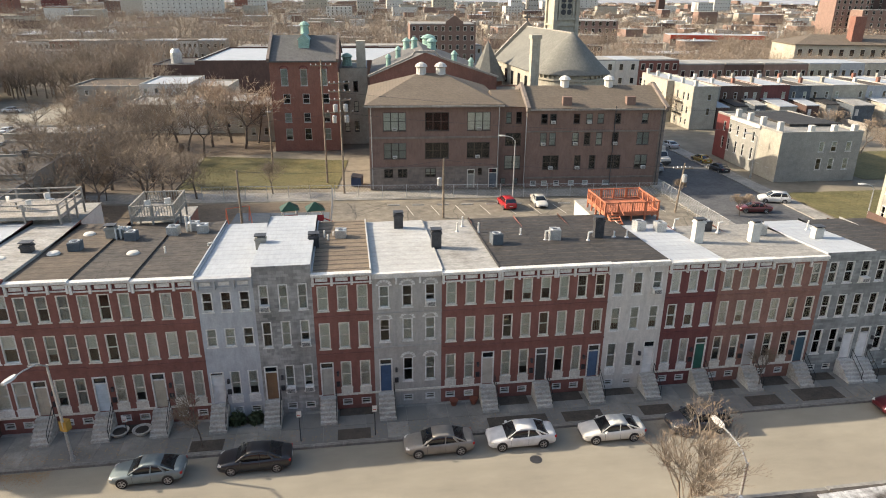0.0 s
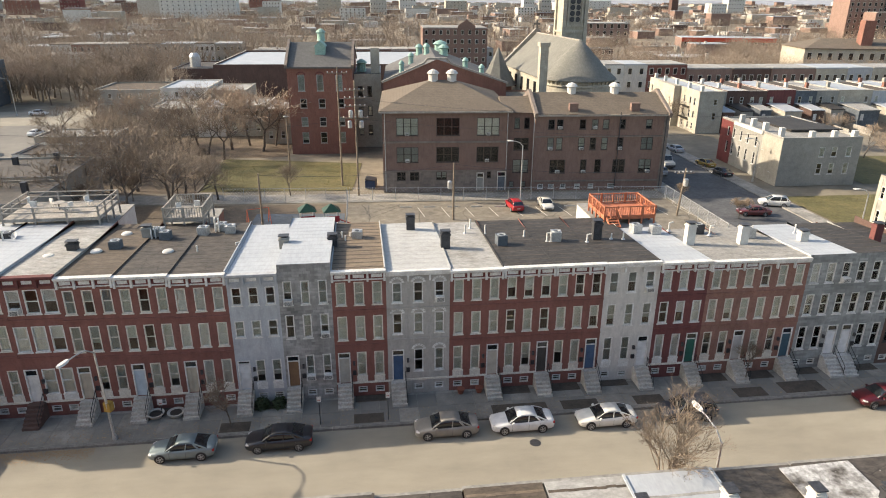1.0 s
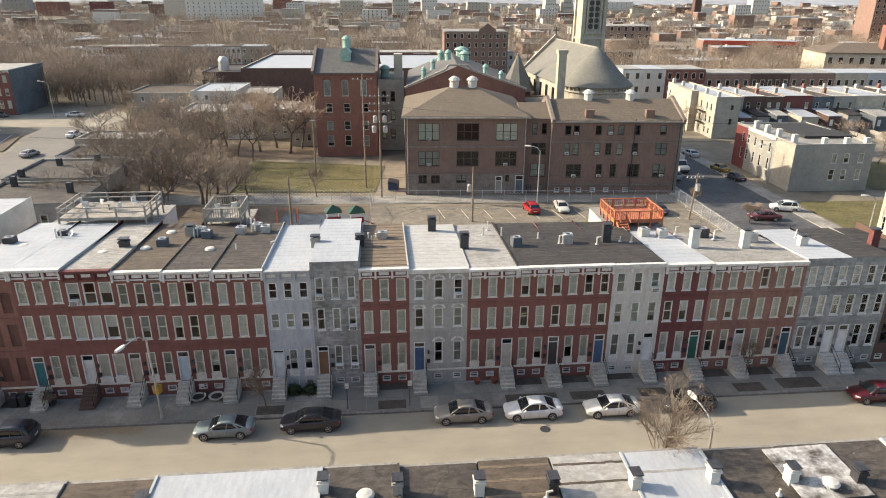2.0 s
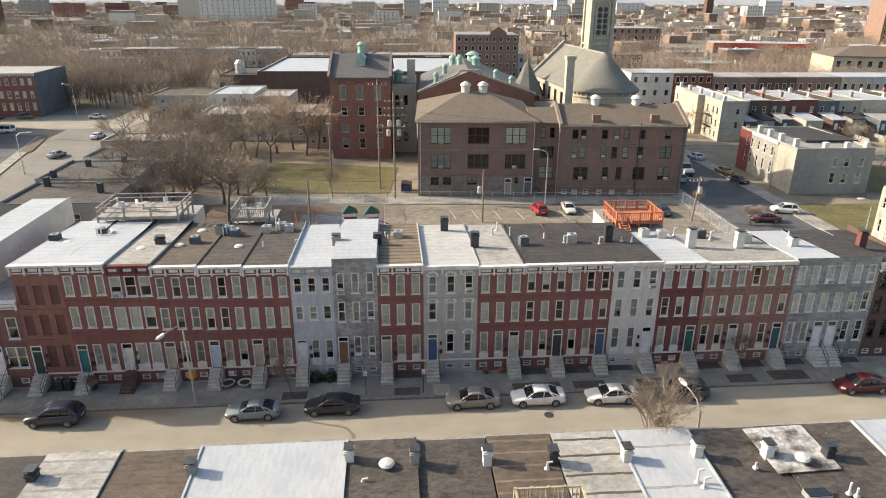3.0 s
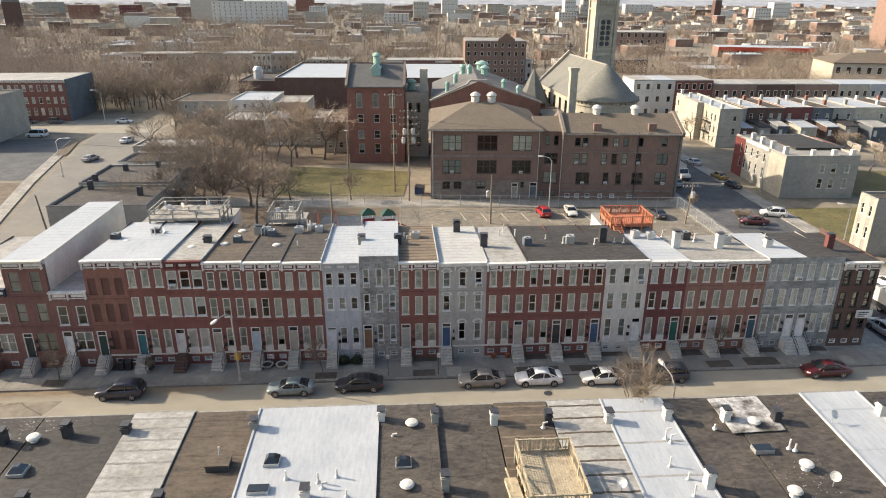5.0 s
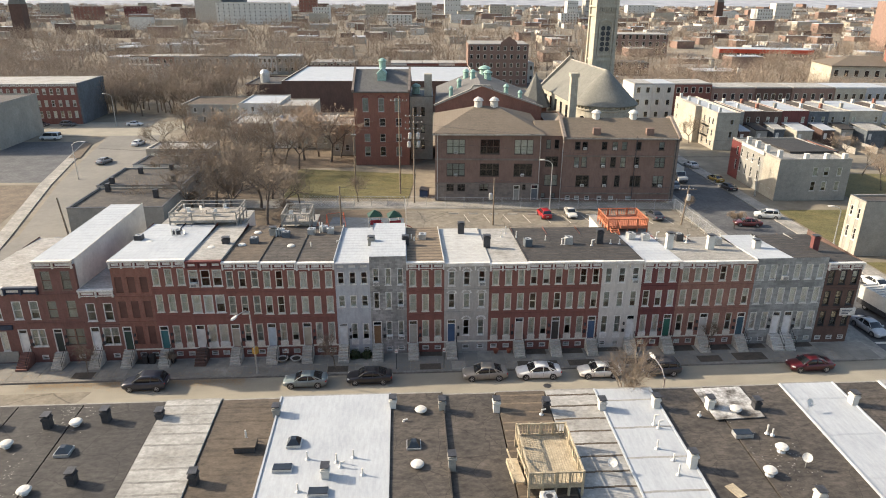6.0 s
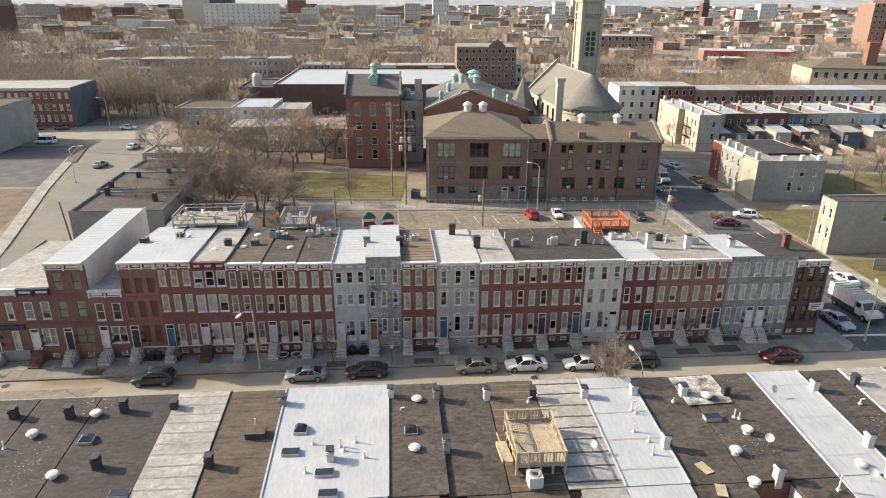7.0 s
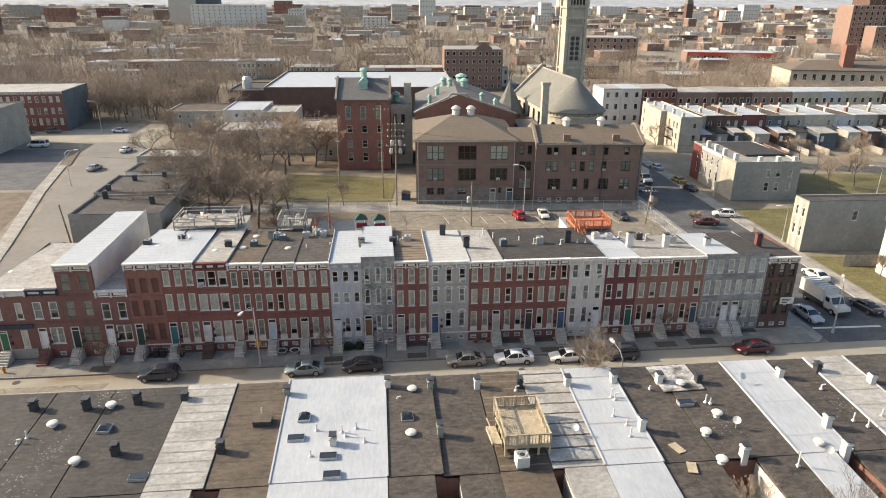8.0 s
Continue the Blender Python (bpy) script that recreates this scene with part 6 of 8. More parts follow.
dk = deck("roof_deck", "new pale pine roof deck with balusters", 4.4, 9.6, 9.25, 3.4, 5.0, "deck_wood", 0.9)
stairs(dk, -0.9, -0.2, 3.4, 0.4, -0.8, -0.05, 4, "deck_wood")
dk2 = deck("roof_deck", "red-stained timber roof deck with steps", 22.3, 53.6, 10.75, 5.0, 4.4, "deck_red", 0.8, 0, 1.05)
stairs(dk2, 0.2, 1.2, -1.3, -0.05, -0.7, -0.05, 4, "deck_red")
deck("roof_deck", "weathered grey timber roof deck with open rails", -31.6, 55.0, 11.9, 8.0, 5.2, "deck_grey", 1.3, 0, 1.05, 3, False)
deck("roof_deck", "weathered grey timber roof deck with open rails", -18.2, 55.2, 11.4, 3.4, 4.4, "deck_grey", 1.2, 0, 1.1, 2, True)
for x0, x1, y0, y1, z, m_ in ((21.9, 27.6, 52.1, 60.5, 9.9, "white_wall"), (-33.6, -23.2, 55.6, 63.0, 10.5, "white_wall"), (-18.6, -14.4, 55.6, 62.0, 10.1, "brick_rust")):
    e = thing("rear_wing", x0, y0, 0, 0, "plain rear wing of a row house under a roof deck", "wing")
    part("wall", boxes((0, x1 - x0, 0, y1 - y0, 0, z)), m_, e)
    part("roof", boxes((-0.05, x1 - x0 + 0.05, -0.004, y1 - y0 + 0.05, z, z + 0.08)), "roof_grey", e)


# ---- things on the roofs ----
def roof_z(y):
    return 10.85 - 0.7 * (y - 42.15) / 13.0


def near_z(y):
    return NZ - 0.5 + 0.5 * (y - 6.2) / (NY - 6.2)


def chimney(x, y, z, h, material, label, w=0.75, d=0.6, cap="metal_dark", rz=0.0):
    e = thing("chimney", x, y, z - 0.1, rz, label, "chimney", "roof chimneys")
    part("shaft", boxes((-w / 2, w / 2, -d / 2, d / 2, -0.6, h), (-w / 2 - 0.06, w / 2 + 0.06, -d / 2 - 0.06, d / 2 + 0.06, h - 0.22, h - 0.1)), material, e)
    part("cap", boxes((-w / 2 - 0.05, w / 2 + 0.05, -d / 2 - 0.05, d / 2 + 0.05, h + 0.12, h + 0.17), (-w * 0.3, w * 0.3, -d * 0.3, d * 0.3, h, h + 0.12)), cap, e)


def ac(x, y, z, label="grey outdoor air-conditioning unit on the roof", colour="metal_dark", s=0.85):
    e = thing("condenser", x, y, z, rnd.uniform(-8, 8), label, "air conditioner", "roof condensers")
    part("casing", boxes((-s / 2, s / 2, -s / 2, s / 2, 0.08, 0.95)), colour, e)
    part("fan_guard", lathe(bmesh.new(), 0, 0, ((s * 0.42, 0.95), (s * 0.42, 1.0), (s * 0.36, 1.0), (s * 0.36, 0.96)), 14), "metal", e)
    part("fan", lathe(bmesh.new(), 0, 0, ((s * 0.34, 0.951), (s * 0.1, 0.97)), 10), "metal_dark", e)
    part("skid", boxes((-s / 2, s / 2, -s / 2 + 0.05, -s / 2 + 0.15, -0.05, 0.08), (-s / 2, s / 2, s / 2 - 0.15, s / 2 - 0.05, -0.05, 0.08)), "pole_wood", e)


def dome_vent(x, y, z):
    e = thing("roof_vent", x, y, z, 0, "white mushroom roof vent", "vent", "white roof vents")
    part("neck", lathe(bmesh.new(), 0, 0, ((0.3, -0.1), (0.22, 0.05), (0.22, 0.3)), 10), "metal", e)
    part("hood", lathe(bmesh.new(), 0, 0, ((0.42, 0.22), (0.46, 0.30), (0.36, 0.42), (0.1, 0.48)), 14), "white_wall", e)


def pipe(x, y, z, h=0.8, r=0.06, colour="white_trim", elbow=False):
    e = thing("vent_pipe", x, y, z - 0.05, 0, "thin plumbing vent pipe with a flashing", "pipe", "vent pipes")
    part("riser", rods(((0, 0, -0.3), (0, 0, h), r), n=8), colour, e)
    part("flashing", lathe(bmesh.new(), 0, 0, ((r * 3, 0.06), (r * 1.3, 0.2)), 10), "metal", e)
    if elbow:
        part("elbow", rods(((0, 0, h - 0.03), (r * 5, 0, h + 0.02), r), n=8), colour, e)


def skylight(x, y, z, w=1.0, d=1.0, flat=False):
    e = thing("skylight", x, y, z, 0, "small square roof skylight in a curb", "skylight", "roof skylights")
    part("curb", boxes((-w / 2, w / 2, -d / 2, d / 2, -0.1, 0.2)), "metal", e)
    part("glazing", boxes((-w / 2 + 0.04, w / 2 - 0.04, -d / 2 + 0.04, d / 2 - 0.04, 0.2, 0.24 if flat else 0.55, (0, 0) if flat else (w * 0.28, d * 0.28))), "car_glass", e)


def dish(x, y, z, ang=-30):
    e = thing("satellite_dish", x, y, z, ang, "pale satellite dish on a short mast", "dish", "satellite dishes")
    part("mast", rods(((0, 0, -0.1), (0, 0, 0.6), 0.03), n=6), "metal", e)
    part("reflector", lathe(bmesh.new(), 0, 0, ((0.05, 0), (0.2, 0.03), (0.32, 0.09), (0.32, 0.1), (0.19, 0.045), (0.04, 0.02)), 14), "white_trim", e, m=pose(0, 0, 0.68, 55, 0, 0))
    part("feed_arm", rods(((0, 0, 0.6), (0, -0.5, 0.85), 0.02), n=5), "metal", e)


for x, y, h, m_, lb in ((-29.0, 18.4, 1.4, "metal_dark", "black tarred chimney"), (-25.1, 18.9, 1.4, "metal_dark", "black tarred chimney"), (-33.3, 18.7, 1.2, "metal_dark", "dark tarred chimney"), (-24.7, 12.5, 1.3, "metal_dark", "black tarred chimney"),
                        (-21.3, 19.0, 1.0, "metal_dark", "dark chimney on the party wall"), (-12.8, 18.9, 1.2, "stucco_grey", "rendered chimney on the party wall"), (-4.2, 19.4, 1.3, "white_wall", "white chimney with a dark cap"), (-0.5, 19.0, 1.3, "stucco_grey", "rendered chimney with a metal hood"),
                        (-8.5, 12.1, 1.4, "white_wall", "white coated chimney"), (-16.9, 12.1, 1.3, "metal_dark", "tarred chimney with a clay pot"), (-0.2, 12.7, 1.5, "stucco_grey", "grey rendered chimney"), (3.6, 18.8, 1.3, "white_wall", "white chimney on the party wall"),
                        (7.3, 18.5, 1.3, "metal_dark", "dark chimney with a cowl"), (11.6, 18.5, 1.2, "white_wall", "white chimney on the party wall"), (15.8, 18.6, 1.3, "white_wall", "white chimney on the parapet"), (15.9, 12.0, 1.6, "white_wall", "tall white chimney on the parapet"),
                        (23.4, 18.0, 1.1, "metal_dark", "dark chimney"), (19.9, 18.3, 1.2, "white_wall", "white and brick chimney"), (31.2, 18.2, 1.3, "white_wall", "white chimney on the parapet"), (31.0, 11.1, 1.6, "white_wall", "tall white rounded chimney"), (30.4, 7.9, 1.6, "white_wall", "white chimney at the rear"),
                        (22.5, 8.3, 1.4, "white_wall", "white chimney at the rear"), (38.9, 16.6, 1.3, "white_wall", "white chimney on the parapet"), (35.2, 18.8, 1.1, "metal_dark", "dark chimney")):
    chimney(x, y, near_z(y), h * 0.74, m_, lb + " on a flat roof", 0.48, 0.6)
for x, y in ((-27.1, 18.5), (-30.8, 16.3), (-27.3, 11.7), (-2.1, 18.7), (-2.5, 12.8), (22.8, 13.2), (20.8, 11.0), (20.5, 7.8), (21.6, 17.6), (29.0, 9.0)):
    dome_vent(x, y, near_z(y))
for x, y, f in ((-26.6, 15.5, False), (-2.7, 14.9, False), (-11.0, 15.4, False), (20.9, 15.0, True), (-11.4, 12.9, True), (-8.8, 10.6, True), (-8.4, 8.6, True), (-22.2, 9.7, True)):
    skylight(x, y, near_z(y) + (0.16 if -12.8 < x < -4.4 else 0), 1.3 if f else 1.0, 0.7 if f else 1.0, f)
for x, y, h, el in ((-9.9, 13.8, 0.7, False), (-6.8, 13.8, 0.7, False), (-6.1, 12.1, 0.6, False), (-10.1, 10.8, 0.7, False), (-7.9, 13.4, 0.8, False), (-7.6, 12.9, 0.5, True), (14.9, 16.4, 0.9, True), (15.1, 16.0, 0.7, True), (14.2, 13.8, 0.8, False), (14.9, 12.6, 0.6, False), (14.7, 11.2, 0.9, False), (18.7, 17.3, 0.4, False),
                    (22.7, 15.0, 0.8, False), (23.0, 14.8, 0.6, False), (33.7, 11.6, 0.8, False), (34.4, 10.8, 0.8, False), (33.8, 16.0, 0.5, True), (26.0, 6.9, 1.3, False), (-32.2, 15.0, 0.7, False), (-32.6, 14.4, 0.4, True), (-3.4, 17.6, 0.3, True), (-14.5, 16.3, 0.8, False), (6.9, 18.0, 0.5, True), (36.5, 12.0, 0.7, False)):
    pipe(x, y, near_z(y) + (0.14 if -12.8 < x < -4.4 else 0), h, 0.06, "white_trim", el)
ac(5.5, 8.75, near_z(8.7), "white outdoor air-conditioning unit beside the deck", "white_wall", 0.95)
for x, y, a in ((23.6, 11.6, -30), (27.2, 17.5, 20), (28.8, 7.6, -20), (10.4, 11.8, -30)):
    dish(x, y, near_z(y), a)
hb = thing("roof_hatch", -14.3, 15.3, near_z(15.3), 0, "low tarred roof hatch", "hatch")
part("curb", boxes((-0.7, 0.7, -0.5, 0.5, -0.1, 0.4)), "metal_dark", hb)
part("lid", boxes((-0.75, 0.75, -0.55, 0.55, 0.4, 0.5)), "roof_brown", hb)
pt = thing("roof_patch", 21.6, 18.6, near_z(18.6) - 0.04, 2, "flaking silver coating patch on a tar roof", "roof patch")
part("coating", slab(bmesh.new(), -1.9, 1.9, -1.8, 2.1, 0.0, 0.14, 0.05), "roof_flaking", pt)
for x, y, rz in ((17.9, 9.7, 20), (18.1, 7.5, -15)):
    bd_ = thing("board", x, y, near_z(y) - 0.13, rz, "loose plywood sheet lying on the roof", "board", "loose boards")
    part("sheet", boxes((-0.35, 0.35, -0.6, 0.6, 0, 0.05)), "deck_wood", bd_)

for x, y, h, m_, lb in ((-6.9, 47.9, 1.3, "stucco_grey", "short rendered chimney"), (-3.0, 48.2, 1.3, "metal_dark", "tarred chimney with a pot"), (3.8, 53.0, 1.5, "metal_dark", "black round-topped chimney"), (6.3, 47.5, 1.5, "metal_dark", "tarred chimney with a cowl"), (19.7, 48.4, 1.7, "metal_dark", "black round-topped chimney"),
                        (27.4, 46.7, 1.7, "white_wall", "white chimney on the party wall"), (32.2, 46.5, 1.4, "white_wall", "white chimney"), (44.6, 46.2, 1.2, "brick_dark", "dark brick chimney"), (37.6, 46.2, 0.8, "white_wall", "low white chimney"), (-23.2, 48.0, 1.1, "metal_dark", "dark metal hood"), (-18.6, 51.5, 1.3, "stucco_grey", "rendered chimney")):
    chimney(x, y, roof_z(y) + 0.05 + max(0, -x) * 0.022, h, m_, lb + " on a flat roof")
for x, y, c in ((-1.0, 50.4, "metal"), (11.1, 47.7, "stucco_dark"), (16.0, 48.2, "metal"), (24.2, 50.6, "metal"), (25.8, 50.0, "metal"), (29.9, 50.0, "metal_dark"), (33.8, 48.2, "metal"), (-20.2, 48.6, "stucco_dark"), (-17.0, 51.0, "stucco_dark"), (-17.8, 52.0, "metal"), (-14.2, 52.3, "metal"), (-12.0, 52.6, "metal"), (-33.2, 49.3, "metal_dark"), (-29.6, 51.4, "metal_dark"), (-12.9, 53.4, "metal")):
    ac(x, y, roof_z(y) + 0.02 + max(0, -x) * 0.022 - (0.35 if 22 < x else 0), colour=c)
for x, y in ((-21.4, 47.7), (-20.6, 52.5), (-15.9, 47.4), (-24.5, 46.6), (-31.8, 48.6)):
    dome_vent(x, y, roof_z(y) + max(0, -x) * 0.024)
for x, y, h, el in ((-17.9, 51.3, 1.4, False), (-17.6, 51.5, 1.3, False), (-18.2, 51.2, 1.2, False), (-13.3, 52.8, 1.7, False), (-13.0, 52.9, 1.6, False), (-13.7, 47.5, 0.8, False), (-10.9, 48.8, 0.6, True), (-2.3, 50.5, 0.9, False), (-2.0, 49.7, 0.8, False), (-1.6, 50.8, 0.7, False), (10.3, 50.9, 1.0, False), (8.6, 51.5, 0.9, False), (9.3, 53.0, 1.0, False),
                    (13.6, 49.8, 0.7, False), (15.2, 48.1, 0.9, True), (15.5, 48.0, 0.9, True), (18.6, 47.6, 0.8, True), (21.0, 48.2, 0.6, False), (22.0, 48.0, 0.7, False), (27.4, 50.6, 0.9, True), (30.4, 48.8, 1.0, True), (-29.9, 50.5, 1.4, False), (-29.5, 50.5, 1.4, False), (34.6, 49.0, 0.8, False), (38.5, 48.6, 0.9, False)):
    pipe(x, y, roof_z(y) + max(0, -x) * 0.022 - (0.2 if x > 22 else 0), h, 0.07, "white_trim", el)
dish(-28.8, 51.0, roof_z(51) + 0.7)


# ---- trees ----
def tree_meshes(seed, height, spread, levels, twig_r=0.012, first=0.3, kids=3, bark="bark", twigs="twig", gap=0.62, stem=0.022):
    """Trunk with limbs, and the crown of twigs, grown by branching."""
    r = random.Random(seed)
    woods = ([], [])

    def add(store, a, b, r0, r1, n):
        d = (b - a).normalized()
        s = d.orthogonal().normalized()
        t = d.cross(s)
        store.append((a, b, s, t, r0, r1, n))

    def grow(p, d, length, rad, lv):
        k = 3 if lv < 2 else 2
        q = p
        for i in range(k):
            d2 = (d + Vector((r.gauss(0, 0.10), r.gauss(0, 0.10), r.gauss(0.04, 0.06)))).normalized()
            e = q + d2 * (length / k)
            ra, rb = rad * (1 - 0.35 * i / k), rad * (1 - 0.35 * (i + 1) / k)
            add(woods[0] if lv < levels - 2 else woods[1], q, e, max(ra, twig_r), max(rb, twig_r * 0.8), 6 if lv == 0 else (4 if lv < levels - 2 else (3 if lv < levels else 1)))
            q, d = e, d2
            if lv >= 1 and lv < levels - 1 and i < k - 1:
                sprout(q, d, length, rad, lv, 1)
        if lv < levels:
            sprout(q, d, length, rad, lv, kids + (1 if r.random() < 0.4 else 0))

    def sprout(q, d, length, rad, lv, n):
        a0 = r.uniform(0, 6.28)
        for i in range(n):
            a = a0 + 6.28 * i / n + r.gauss(0, 0.3)
            s = d.orthogonal().normalized()
            t = d.cross(s)
            o = s * math.cos(a) + t * math.sin(a)
            dd = (d * r.uniform(0.7, 1.1) + o * spread * r.uniform(0.6, 1.2) + Vector((0, 0, 0.12))).normalized()
            grow(q, dd, length * gap * r.uniform(0.8, 1.2), rad * 0.55, lv + 1)

    grow(Vector((0, 0, -0.1)), Vector((r.gauss(0, 0.05), r.gauss(0, 0.05), 1)).normalized(), height * first, height * stem, 0)
    out = []
    for name, store, m_ in (("trunk", woods[0], bark), ("crown", woods[1], twigs)):
        verts, faces = [], []
        top = max(b.z for st in woods for _, b, *_ in st)
        f = height / top
        for a, b, s, t, r0, r1, n in store:
            a, b = a * f, b * f
            base = len(verts)
            if n == 1:
                verts += [tuple(a + s * r0 * 1.5), tuple(a - s * r0 * 1.5), tuple(b)]
                faces.append((base, base + 1, base + 2))
                continue
            for i in range(n):
                o = s * math.cos(6.2832 * i / n) + t * math.sin(6.2832 * i / n)
                verts += [tuple(a + o * r0), tuple(b + o * r1)]
            faces += [(base + 2 * i, base + 2 * ((i + 1) % n), base + 2 * ((i + 1) % n) + 1, base + 2 * i + 1) for i in range(n)]
        me = bpy.data.meshes.new(name)
        me.from_pydata(verts, [], faces)
        me.materials.append(M[m_])
        out.append(me)
    return out


def tree(kind, x, y, label, scale=1.0, rz=0.0, z=0.0, group=""):
    trunk, crown = kind
    e = thing("tree", x, y, z, rz, label, "tree", group)
    e.scale = (scale, scale, scale)
    put("trunk", trunk, e)
    put("crown", crown, e)
    return e


T_big = [tree_meshes(s, 12.5, 0.78, 6, 0.024, 0.2, 2, gap=0.76, stem=0.024) for s in (1, 2)]
T_mid = [tree_meshes(s, 11.5, 0.72, 6, 0.026, 0.22, 2, gap=0.75, stem=0.021, twigs="twig_red" if s % 2 else "twig") for s in (3, 4, 5, 6)]
T_street = tree_meshes(14, 11.6, 0.5, 6, 0.007, 0.68, 3, "bark_pale", "twig", gap=0.58, stem=0.012)
T_young = tree_meshes(12, 4.2, 0.6, 5, 0.011, 0.25, 3, stem=0.016)
T_shrub = tree_meshes(13, 4.5, 0.9, 5, 0.014, 0.16, 4)

tree(T_street, 15.2, 24.2, "bare street tree with fine brown twigs", 1.0, 30, 0.15)
tree(T_young, -10.7, 38.9, "small bare street tree at the kerb", 1.05, 0, 0.15)
tree(T_young, -36.7, 39.4, "small bare tree in a brick tree pit", 0.95, 90, 0.15)
tree(T_young, 30.9, 40.6, "small dark tree with a few dead leaves", 0.9, 200, 0.15)
tree(T_shrub, -28.3, 40.9, "small bare front-yard shrub", 0.35, 20, 0.15)
for x, y, s, k in ((-27, 88, 0.95, 0), (-34, 92, 0.9, 1), (-40, 90, 0.8, 0), (-30, 98, 0.95, 1), (-37, 106, 0.95, 0), (-44, 100, 0.8, 1), (-31, 110, 0.8, 0), (-38, 97, 0.95, 0), (-25, 94, 0.75, 1), (-47, 108, 0.9, 0), (-41, 113, 0.9, 1), (-34, 117, 0.85, 0), (-48, 92, 0.7, 1), (-50, 118, 0.8, 0), (-29, 104, 0.85, 1), (-23, 99.5, 0.6, 0), (-52, 112, 0.75, 1), (-45, 122, 0.85, 0), (-38, 126, 0.9, 1), (-56, 124, 0.7, 1)):
    tree(T_big[k], x, y, "large bare winter tree in the back yards", s, x * 37 % 360, 0, "bare yard trees")
for i, (x, y, s) in enumerate(((-22, 72, 0.45), (-26, 76, 0.5), (-31, 80, 0.55), (-36, 74, 0.5), (-40, 82, 0.6), (-23, 84, 0.5), (-38, 68, 0.4), (-28, 67, 0.4), (-33, 86, 0.6), (-42, 95, 0.6), (-36, 100, 0.6), (-30, 103, 0.6), (-45, 112, 0.6), (-38, 120, 0.6), (-30, 122, 0.5), (-24, 91, 0.5), (-20, 79, 0.4))):
    tree(T_shrub, x, y, "tangled bare thicket behind the houses", s * 1.7, i * 50, 0, "thicket")
for i, (x, y, s) in enumerate(((-27, 127, 0.7), (-38, 139, 0.7), (-33, 125, 0.65), (-52, 139, 0.65), (-62, 141, 0.6), (-66, 172, 0.9), (-72, 198, 1.1), (-80, 205, 1.2), (-88, 200, 1.1), (-64, 206, 1.2), (-56, 200, 1.0), (-76, 216, 1.3), (-66, 224, 1.4), (-93, 215, 1.2))):
    tree((T_big[i % 2] if y < 150 else T_mid[i % 4]), x, y, "bare winter tree among the rear houses", s * (1.25 if y < 150 else 1.0), i * 47, 0, "bare trees to the west")
for i, (x, y, s) in enumerate(((-27, 136, 1.3), (-20.5, 134, 1.25), (-35, 141, 1.1), (-47, 140, 1.0), (-31, 132, 1.1), (-24, 140, 1.2), (-40, 134, 1.0), (-52, 130, 0.9), (-18.5, 139, 1.0), (-44, 146, 1.1), (-57, 146, 0.9), (-38, 160, 1.1))):
    tree(T_mid[(i * 2) % 4], x, y, "tall bare tree with rusty twigs behind the lawn", s, i * 71, 0, "tall rusty trees")
tree(T_mid[1], -12.0, 100.9, "pollarded pale tree at the lawn's edge", 0.5, 40)
for x, y, s in ((54.0, 82.0, 0.45), (50.0, 92.5, 0.4), (72.5, 57.0, 0.55), (78.0, 60.0, 0.4)):
    tree(T_shrub, x, y, "small bare rounded tree", s * 1.6, x * 31 % 360)
for i, (x, y, s) in enumerate(((96, 104, 0.8), (104, 107, 0.9), (111, 103, 0.9), (118, 110, 1.0), (100, 116, 0.8), (90, 120, 0.7), (112, 120, 0.9), (124, 118, 1.0), (131, 112, 1.0), (95, 128, 0.7), (106, 131, 0.7), (75, 152, 0.8), (67, 150, 0.7), (120, 128, 0.8), (138, 124, 0.9))):
    tree(T_mid[i % 4], x, y, "bare winter tree behind the eastern row", s * 0.85, i * 61, 0, "bare trees to the east")
for i, (x, y) in enumerate(((9, -1.5), (19.5, 0.5), (24, -0.5), (-8.5, -1.5))):
    tree(T_street, x, y, "bare back-yard tree under the camera", 1.05 if i else 1.0, i * 80)


# ---- distance ----
far = random.Random(21)


def far_block(name, x, y, w, d, h, wall, roof, label, rz=0.0, rows=0, cols=0, group="", wz=1.6, frame_mat="cream_trim"):
    """A distant building: walls, a roof with its parapet, and framed windows."""
    e = thing(name, x, y, 0, rz, label, "building", group)
    wm = cache.setdefault(("unit", wall), mesh_of("wall", boxes((0, 1, 0, 1, 0, 1)), wall))
    a = put("wall", wm, e)
    a.scale = (w, d, h)
    rm = cache.setdefault(("unit_roof", roof), mesh_of("roof", boxes((0.01, 0.99, 0.01, 0.99, 0, 1)), roof))
    b = put("roof", rm, e)
    b.location, b.scale = (0, 0, h), (w, d, 0.35)
    if rows and cols:
        pm = cache.get(("far_pane", wz, frame_mat))
        if not pm:
            pm = mesh_of("window", boxes((-0.12, wz * 0.62 + 0.12, -0.06, 0.0, -0.14, wz + 0.14), (0, wz * 0.62, -0.085, -0.065, 0, wz)), frame_mat)
            pm.materials.append(M["car_glass"])
            for i_, p_ in enumerate(pm.polygons):
                p_.material_index = 0 if i_ < 6 else 1
            cache[("far_pane", wz, frame_mat)] = pm
        for r_ in range(rows):
            for c in range(cols):
                put("window", pm, e, pose(w * (c + 0.5) / cols - wz * 0.3, -0.004, h * (r_ + 0.35) / rows))
    return e


